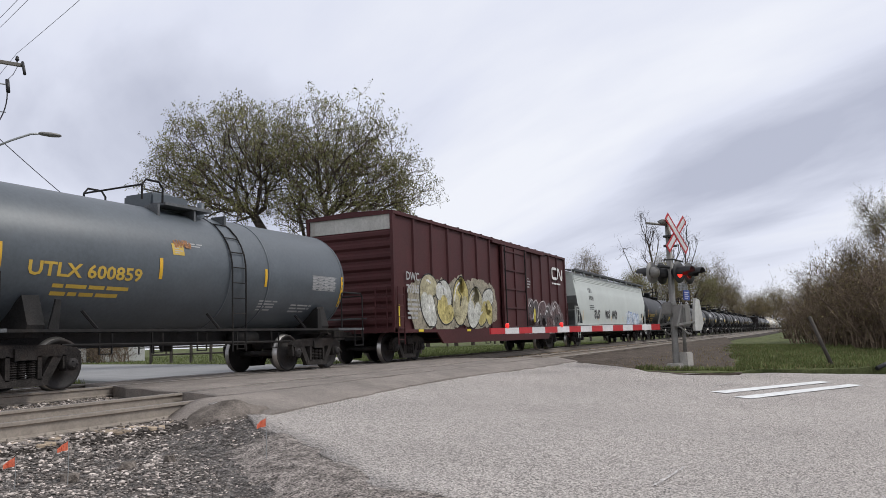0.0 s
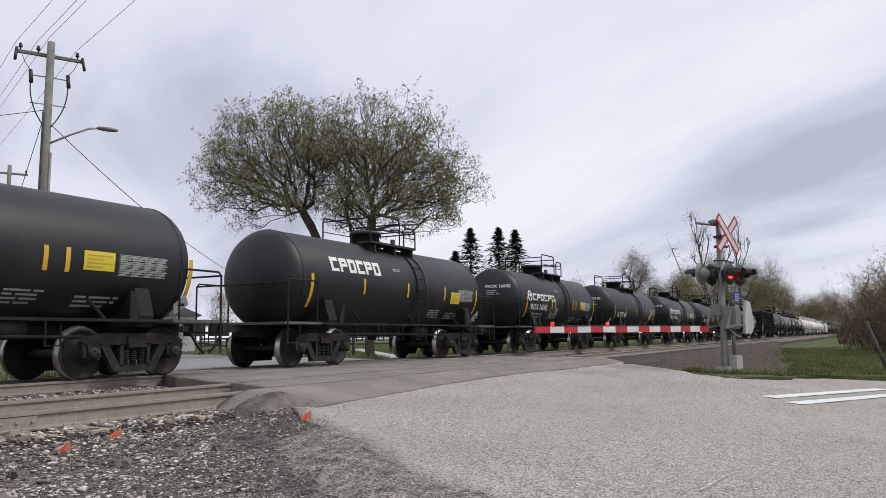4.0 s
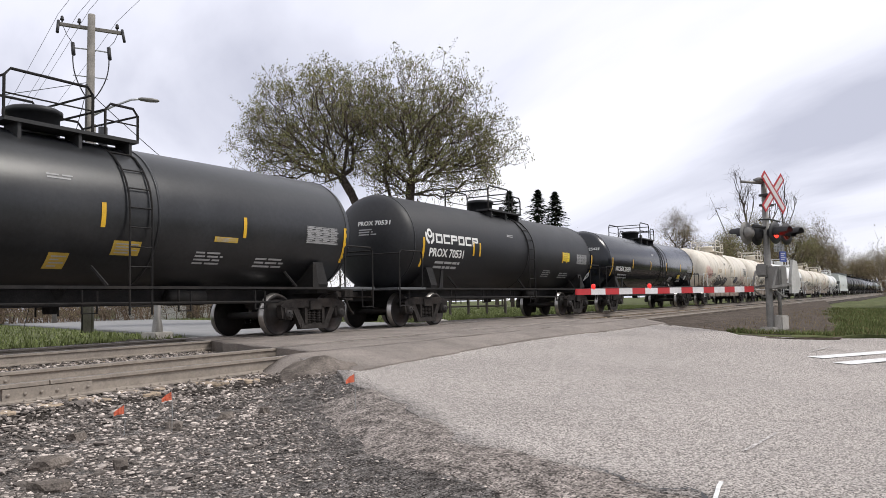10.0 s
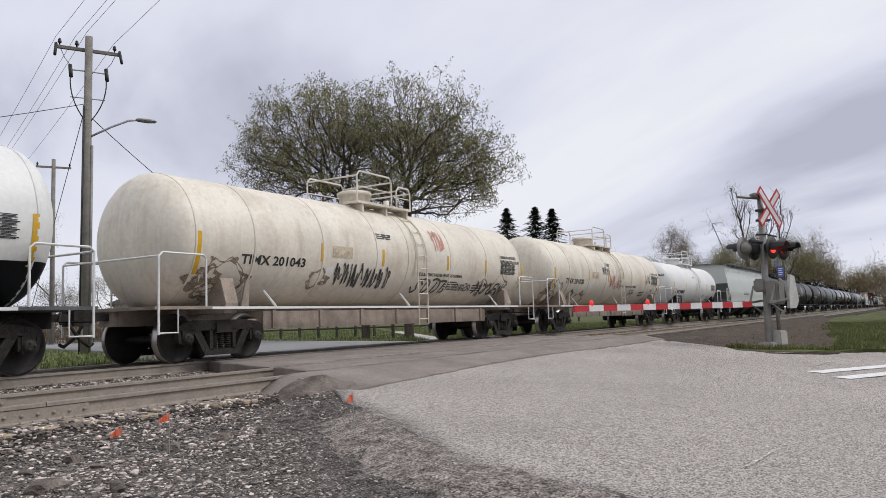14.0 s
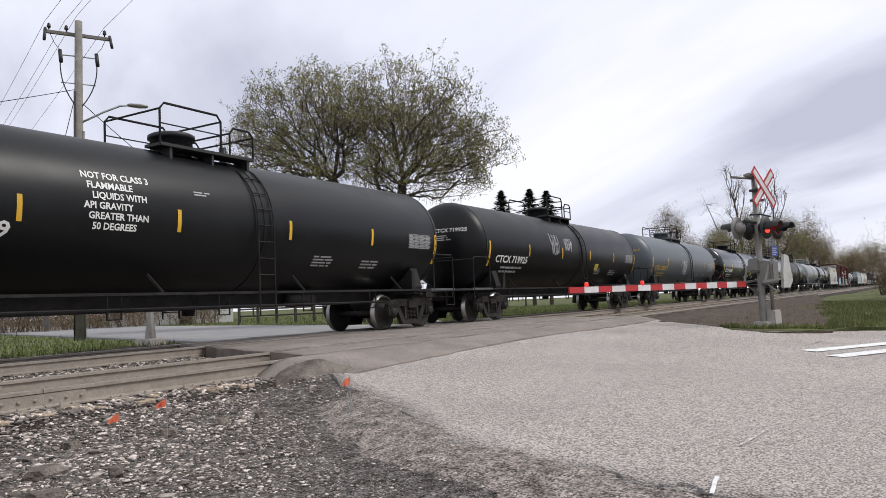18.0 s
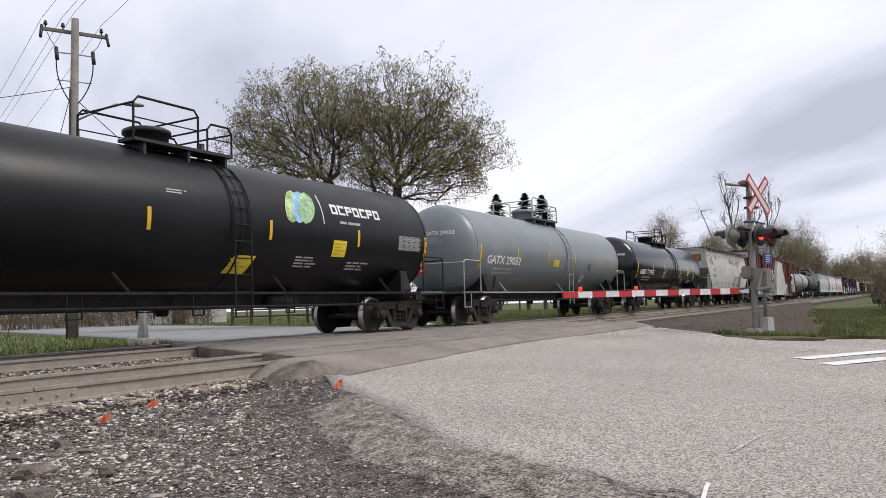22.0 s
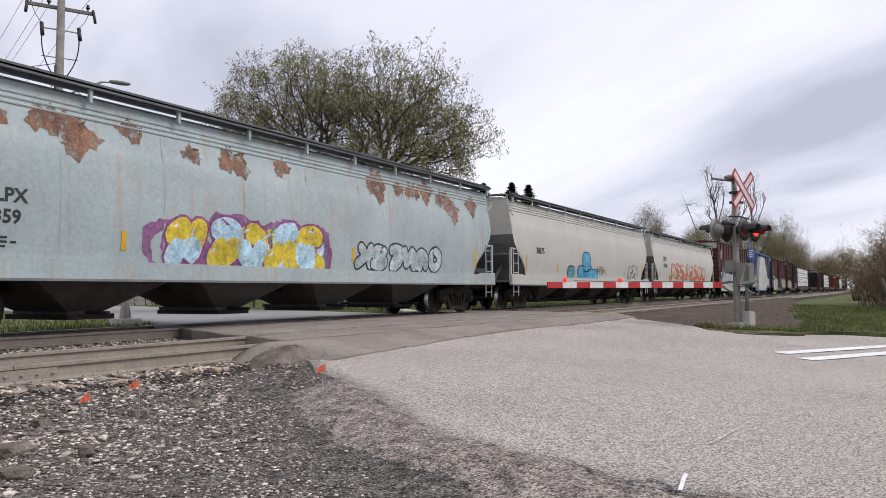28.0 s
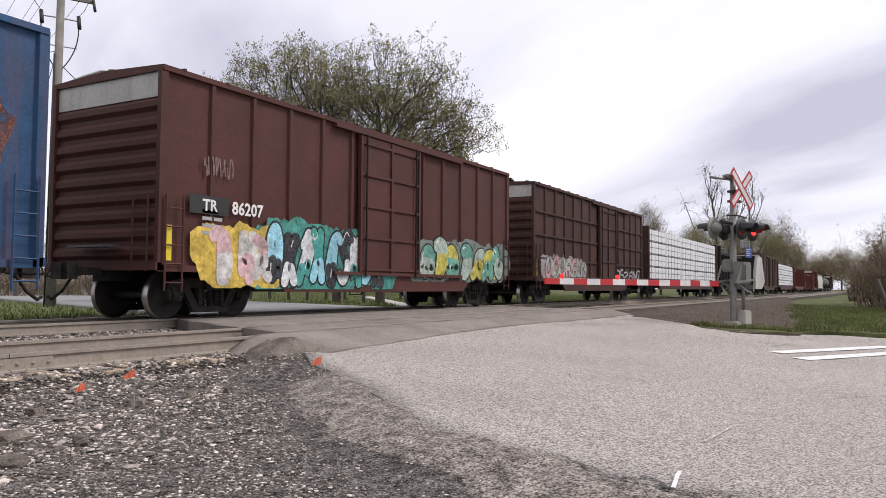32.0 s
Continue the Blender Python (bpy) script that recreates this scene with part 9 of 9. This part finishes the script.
def dress_acf(root, surf, half, h, y):
    lines_on(root, surf, -half + 5.0, 1.0, 2.6, 0.16, 1, M["blackink"], 2)
    text_on(root, surf, "38675", -half + 2.3, 2.1, 0.24, M["blackink"])
    blob = bmesh.new()
    for k, (cx, cz, rx, rz) in enumerate(((7.35, 1.42, 0.5, 0.34), (8.05, 1.5, 0.75, 0.36), (8.85, 1.36, 0.75, 0.28), (8.0, 1.95, 0.50, 0.42))):
        blob.faces.new([blob.verts.new(surf(-half + cx + rx * math.copysign(abs(math.cos(a)) ** 0.5, math.cos(a)), cz + rz * math.copysign(abs(math.sin(a)) ** 0.5, math.sin(a)), 0.010 + 0.001 * k)) for a in [q * math.pi / 12 for q in range(24)]])
    part("graffiti", blob, paint((0.08, 0.36, 0.58)), root, "blue sprayed graffiti shape")
    edge = bmesh.new()
    for k, (cx, cz, rx, rz) in enumerate(((7.35, 1.42, 0.5, 0.34), (8.85, 1.36, 0.75, 0.28), (8.0, 1.95, 0.50, 0.42), (6.1, 1.45, 0.44, 0.27))):
        stroke(edge, surf, [(-half + cx + rx * math.copysign(abs(math.cos(a)) ** 0.5, math.cos(a)), cz + rz * math.copysign(abs(math.sin(a)) ** 0.5, math.sin(a))) for a in [q * math.pi / 24 for q in range(49)]], 0.022, 0.018 + 0.001 * k, False)
    part("graffiti", edge, paint((0.01, 0.02, 0.03)), root, "dark outline of the sprayed shape")
    disc_bm = bmesh.new()
    disc_bm.faces.new([disc_bm.verts.new(surf(-half + 6.1 + 0.44 * math.cos(a), 1.45 + 0.27 * math.sin(a), 0.010)) for a in [q * math.pi / 12 for q in range(24)]])
    part("graffiti", disc_bm, paint((0.08, 0.30, 0.34)), root, "round teal sprayed patch")
    tag_on(root, surf, -half + 9.45, 1.4, 1.1, 0.4, (0.04, 0.04, 0.04), 56, 4)
    graffiti(root, surf, half - 4.0, 1.0, 1.8, 1.0, [(0.5, 0.5, 0.46)], 57, 3, None, 0.09)


put(hopper_car(670.3, 688.7, "cream covered hopper with a blue graffiti figure", "hop_white", 4.12, bays=4, dress=dress_acf), 670.3, 688.7)


def dress_cbfx2(root, surf, half, h, y):
    text_on(root, surf, "CBFX", -half + 2.5, 2.45, 0.26, M["blackink"])
    text_on(root, surf, "490461", -half + 2.5, 2.05, 0.26, M["blackink"])
    graffiti(root, surf, -half + 3.8, 1.2, 11.5, 1.3, [(0.56, 0.15, 0.07)], 61, 8, None, 0.085, ink=None, taper=True)
    graffiti(root, surf, -half + 4.3, 1.2, 10.6, 1.15, [(0.50, 0.19, 0.13)], 66, 8, None, 0.035, ink=None, taper=True)
    graffiti(root, surf, -half + 4.6, 1.22, 9.5, 0.5, [(0.27, 0.22, 0.02)], 67, 5, None, 0.05, ink=None, taper=True)
    # tongues of the same paint running down to the sill
    rg = random.Random(68)
    x = -half + 5.2
    while x < -half + 15.0:
        w = rg.uniform(0.25, 0.6)
        bm = bmesh.new()
        bm.faces.new([bm.verts.new((x + w * math.cos(q * math.pi / 10), -y - 0.044, 0.93 + 0.25 * math.sin(q * math.pi / 10) * (1 + 0.1 * math.sin(q * 2.1)))) for q in range(11)])
        part("graffiti", bm, paint((0.56, 0.15, 0.07)), root, "orange sprayed tongue on the sill")
        x += 2 * w + rg.uniform(0.15, 0.6)


put(hopper_car(689.8, 708.6, "pale grey covered hopper with orange graffiti", "hop_white", 4.05, bays=4, dress=dress_cbfx2, sill_key="hop_dirty"), 689.8, 708.6)


def dress_nir(root, face, half, zt, y):
    wash = mat("pale_wash", (0.37, 0.41, 0.385), 0.55, var=0.07, scale=1.2, fine=12, bump=0.02, grime=0.2, streak_col=(0.27, 0.30, 0.30), worn=0.12)
    x0, x1 = -half + 0.7, half - 0.5
    tops = []
    for k in range(121):
        f = k / 120
        low = 0.42 if -0.10 < (x0 + (x1 - x0) * f) / half < 0.28 else 0.0
        tops.append((x0 + (x1 - x0) * f, 1.98 - 0.28 * f - low * 0.3 + 0.16 * abs(math.sin(f * 19)) + 0.04 * math.sin(f * 61)))
    bm = bmesh.new()
    cols = [[bm.verts.new(face(x, z, 0.003)) for z in (0.56, top)] for x, top in tops]
    for a, b in zip(cols, cols[1:]):
        bm.faces.new((a[0], b[0], b[1], a[1]))
    part("graffiti_wash", bm, wash, root, "pale grey-green sprayed band")
    bm = bmesh.new()
    stroke(bm, face, tops, 0.03, 0.006, False)
    part("graffiti", bm, paint((0.55, 0.55, 0.66)), root, "pale violet outline along the sprayed band")
    graffiti(root, face, -half + 0.9, 0.95, 5.6, 1.0, [(0.45, 0.5, 0.52), (0.4, 0.42, 0.5), (0.5, 0.53, 0.5)], 63, 7, None, 0.06)
    graffiti(root, face, half - 6.0, 0.95, 5.4, 1.05, [(0.5, 0.53, 0.5), (0.32, 0.5, 0.6), (0.45, 0.48, 0.45)], 64, 6, None, 0.06)
    text_on(root, face, "86241", -half + 2.6, 2.15, 0.24, M["dimwhite"])
    tag_on(root, face, -half + 0.8, 3.1, 0.7, 0.9, (0.55, 0.5, 0.48), 65, 3)
    panel_on(root, face, 0.9, 3.35, 1.3, 0.5, M["hop_dirty"], "placard", 0.08)
    lines_on(root, face, -0.2, 2.0, 0.9, 0.6, 4, M["dimwhite"], 6)


put(box_car(710.6, 726.3, "brown box car with a pale grey sprayed band", "box_brown", 4.7, door=(-0.06, 0.26), dress=dress_nir), 710.6, 726.3)


def dress_blue(root, face, half, zt, y):
    graffiti(root, face, -half + 0.9, 0.95, 5.4, 1.25, [(0.42, 0.40, 0.42), (0.5, 0.42, 0.40), (0.35, 0.36, 0.4)], 71, 7, (0.3, 0.26, 0.3), 0.07)
    graffiti(root, face, half - 5.4, 0.95, 4.0, 1.1, [(0.5, 0.48, 0.45), (0.4, 0.3, 0.33), (0.48, 0.48, 0.5)], 72, 6, (0.4, 0.36, 0.38), 0.08)
    rg = random.Random(72)
    for k in range(26):
        x, z, a = rg.choice((rg.uniform(-half + 0.8, -1.0), rg.uniform(3.4, half - 0.6))), rg.uniform(2.7, 4.1), rg.uniform(0.2, 0.5)
        bm = bmesh.new()
        bm.faces.new([bm.verts.new(flat_side(1.518 + 0.0002 * k)(x + a * 0.7 * (1 + 0.25 * math.sin(3 * q + k)) * math.cos(q), min(zt - 0.1, z + a * 1.1 * (1 + 0.3 * math.cos(4 * q + k)) * math.sin(q)), 0.0)) for q in [i * math.pi / 16 for i in range(32)]])
        for v in bm.verts:
            v.co.y = -abs(v.co.y)
        part("rust_stain", bm, rust((0.20, 0.075, 0.05)), root)
    tag_on(root, face, -half + 0.15, 2.5, 0.9, 0.8, (0.6, 0.55, 0.58), 73, 3)
    panel_on(root, face, -half + 0.2, 2.5, 1.3, 0.6, paint((0.5, 0.42, 0.45)), "graffiti")
    panel_on(root, face, -half + 1.2, 1.3, 0.5, 0.5, M["lemon"], "placard")


put(box_car(728.4, 744.2, "faded blue box car with graffiti along the sill", "box_blue", 4.7, door=(-0.02, 0.26), ribs=15, dress=dress_blue), 728.4, 744.2)


def dress_tr(root, face, half, zt, y):
    panel_on(root, face, -half + 0.68, 2.02, 1.0, 0.36, M["blackink"])
    text_on(root, face, "TR", -half + 1.0, 2.09, 0.22, M["white"], lift=0.01)
    text_on(root, face, "86207", -half + 1.77, 2.08, 0.26, M["white"])
    lines_on(root, face, -half + 1.0, 1.6, 0.55, 0.55, 4, M["dimwhite"], 2)
    tag_on(root, face, -half + 1.0, 2.75, 0.8, 0.4, (0.2, 0.13, 0.12), 74, 4)
    graffiti(root, face, -half + 1.3, 0.62, 1.6, 1.2, [(0.60, 0.40, 0.42), (0.62, 0.60, 0.58)], 74, 3, (0.62, 0.44, 0.08), 0.12, ink=None)
    graffiti(root, face, -half + 2.75, 0.60, 4.4, 1.42, [(0.30, 0.60, 0.72), (0.03, 0.03, 0.035), (0.62, 0.64, 0.66), (0.05, 0.32, 0.28)], 75, 9, (0.05, 0.26, 0.22), 0.15, second=0.4)
    graffiti(root, face, half - 6.1, 0.82, 5.5, 1.25, [(0.12, 0.32, 0.25), (0.36, 0.44, 0.38), (0.5, 0.45, 0.08)], 76, 7, (0.16, 0.2, 0.18), 0.15)
    lines_on(root, face, -0.2, 2.1, 0.9, 0.5, 4, M["dimwhite"], 6)


put(box_car(746.4, 761.5, "brown box car with bright teal and yellow graffiti", "box_brown", 4.72, door=(-0.197, 0.18), ribs=13, dress=dress_tr), 746.4, 761.5)


def dress_ic(root, face, half, zt, y):
    graffiti(root, face, -half + 1.0, 0.95, 4.6, 1.0, [(0.42, 0.4, 0.4), (0.5, 0.3, 0.3), (0.36, 0.36, 0.3)], 77, 6, (0.3, 0.28, 0.28), 0.08)
    graffiti(root, face, half - 5.2, 1.0, 4.6, 0.6, [(0.45, 0.43, 0.43), (0.4, 0.38, 0.38)], 78, 6, None, 0.06)
    lines_on(root, face, 1.2, 3.3, 0.7, 0.5, 4, M["dimwhite"], 6)


put(box_car(763.8, 779.3, "dark brown box car with a grid of posts and rails", "box_dark", 4.74, door=(0.0, 0.34), ribs=14, grid=True, dress=dress_ic), 763.8, 779.3)
put(lumber_car(781.0, 803.0, "flat car loaded with white wrapped lumber"), 781.0, 803.0)
put(lumber_car(804.6, 826.6, "empty dark centre-beam flat car", loaded=False, key="gondola"), 804.6, 826.6)
put(box_car(830.0, 847.0, "dark box car with a pale end panel", "box_dark", 4.7), 830.0, 847.0)
put(lumber_car(849.0, 871.0, "flat car loaded with white wrapped lumber"), 849.0, 871.0)
put(lumber_car(873.0, 893.0, "empty rust-red centre-beam flat car", loaded=False, key="box_red"), 873.0, 893.0)
put(gondola_car(895.0, 911.0, "rust-red open gondola far down the train", "box_red", 3.3), 895.0, 911.0)
put(box_car(913.0, 929.0, "red-brown box car far down the train", "box_red", 4.7), 913.0, 929.0)
put(hopper_car(931.0, 949.0, "pale covered hopper far down the train", "hop_white", 4.1), 931.0, 949.0)
tank(951.0, 966.0, "black tank car far down the train", paint_key="tank_dull", **BIG)
tank(968.0, 983.0, "black tank car far down the train", paint_key="tank_dull", **BIG)
put(box_car(985.0, 1001.0, "dark box car at the far end", "box_dark", 4.7), 985.0, 1001.0)

# distance gone by the train, in metres
GONE = [(0.0, 0.0), (2.5, 57.25), (5.0, 114.63), (8.0, 183.57), (11.0, 252.79), (14.0, 322.24), (17.0, 391.89), (20.0, 461.64), (23.0, 531.06), (26.0, 599.9), (29.0, 668.55), (32.0, 736.93)]


def motions():
    """All that moves: the cars, their wheels, the flashing lamps and the fluttering flags."""
    for root, x in TRAIN:
        walk(root, [(t, pose(x - s, FAR_C, 0.01)) for t, s in GONE])
    # every wheel of the train turns alike
    step = 80.0
    walk(WHEELSETS[0], [(k / 30.0, pose(0, 0, 0, 0, -step * k, 0)) for k in range(0, 961)])
    keys = WHEELSETS[0].animation_data
    for w in WHEELSETS[1:]:
        w.rotation_mode = "QUATERNION"
        w.animation_data_create()
        w.animation_data.action = keys.action
        w.animation_data.action_slot = keys.action_slot
    # each lens turns its lit face out for half of every period
    period, phase = 1.0178, 0.47
    for lens, shift in ((LENS_A, 0.0), (LENS_B, 0.5)):
        home = lens.matrix_basis.copy()
        rows, was, turn = [(0.0, home)], None, 0
        for k in range(0, 321):
            t = k / 10.0
            on = (t / period + phase + shift) % 1.0 < 0.5
            if was is None:
                turn = 0 if on else 180
                rows = [(0.0, home @ pose(0, 0, 0, 0, 0, turn))]
            elif on != was:
                rows.append((t - 0.1, home @ pose(0, 0, 0, 0, 0, turn)))
                rows.append((t - 0.0667, home @ pose(0, 0, 0, 0, 0, turn + 60)))
                rows.append((t - 0.0333, home @ pose(0, 0, 0, 0, 0, turn + 120)))
                turn += 180
                rows.append((t, home @ pose(0, 0, 0, 0, 0, turn)))
            was = on
        rows.append((32.0, home @ pose(0, 0, 0, 0, 0, turn)))
        walk(lens, rows)
    for i, (cloth, z) in enumerate(FLAGS):
        walk(cloth, [(k * 0.4, pose(0, 0, z, 0, 0, 150 + 40 * noise.noise((k * 0.7, i * 3.1, 0)) + 25 * noise.noise((k * 2.1, i * 7.7, 5)))) for k in range(81)])


motions()
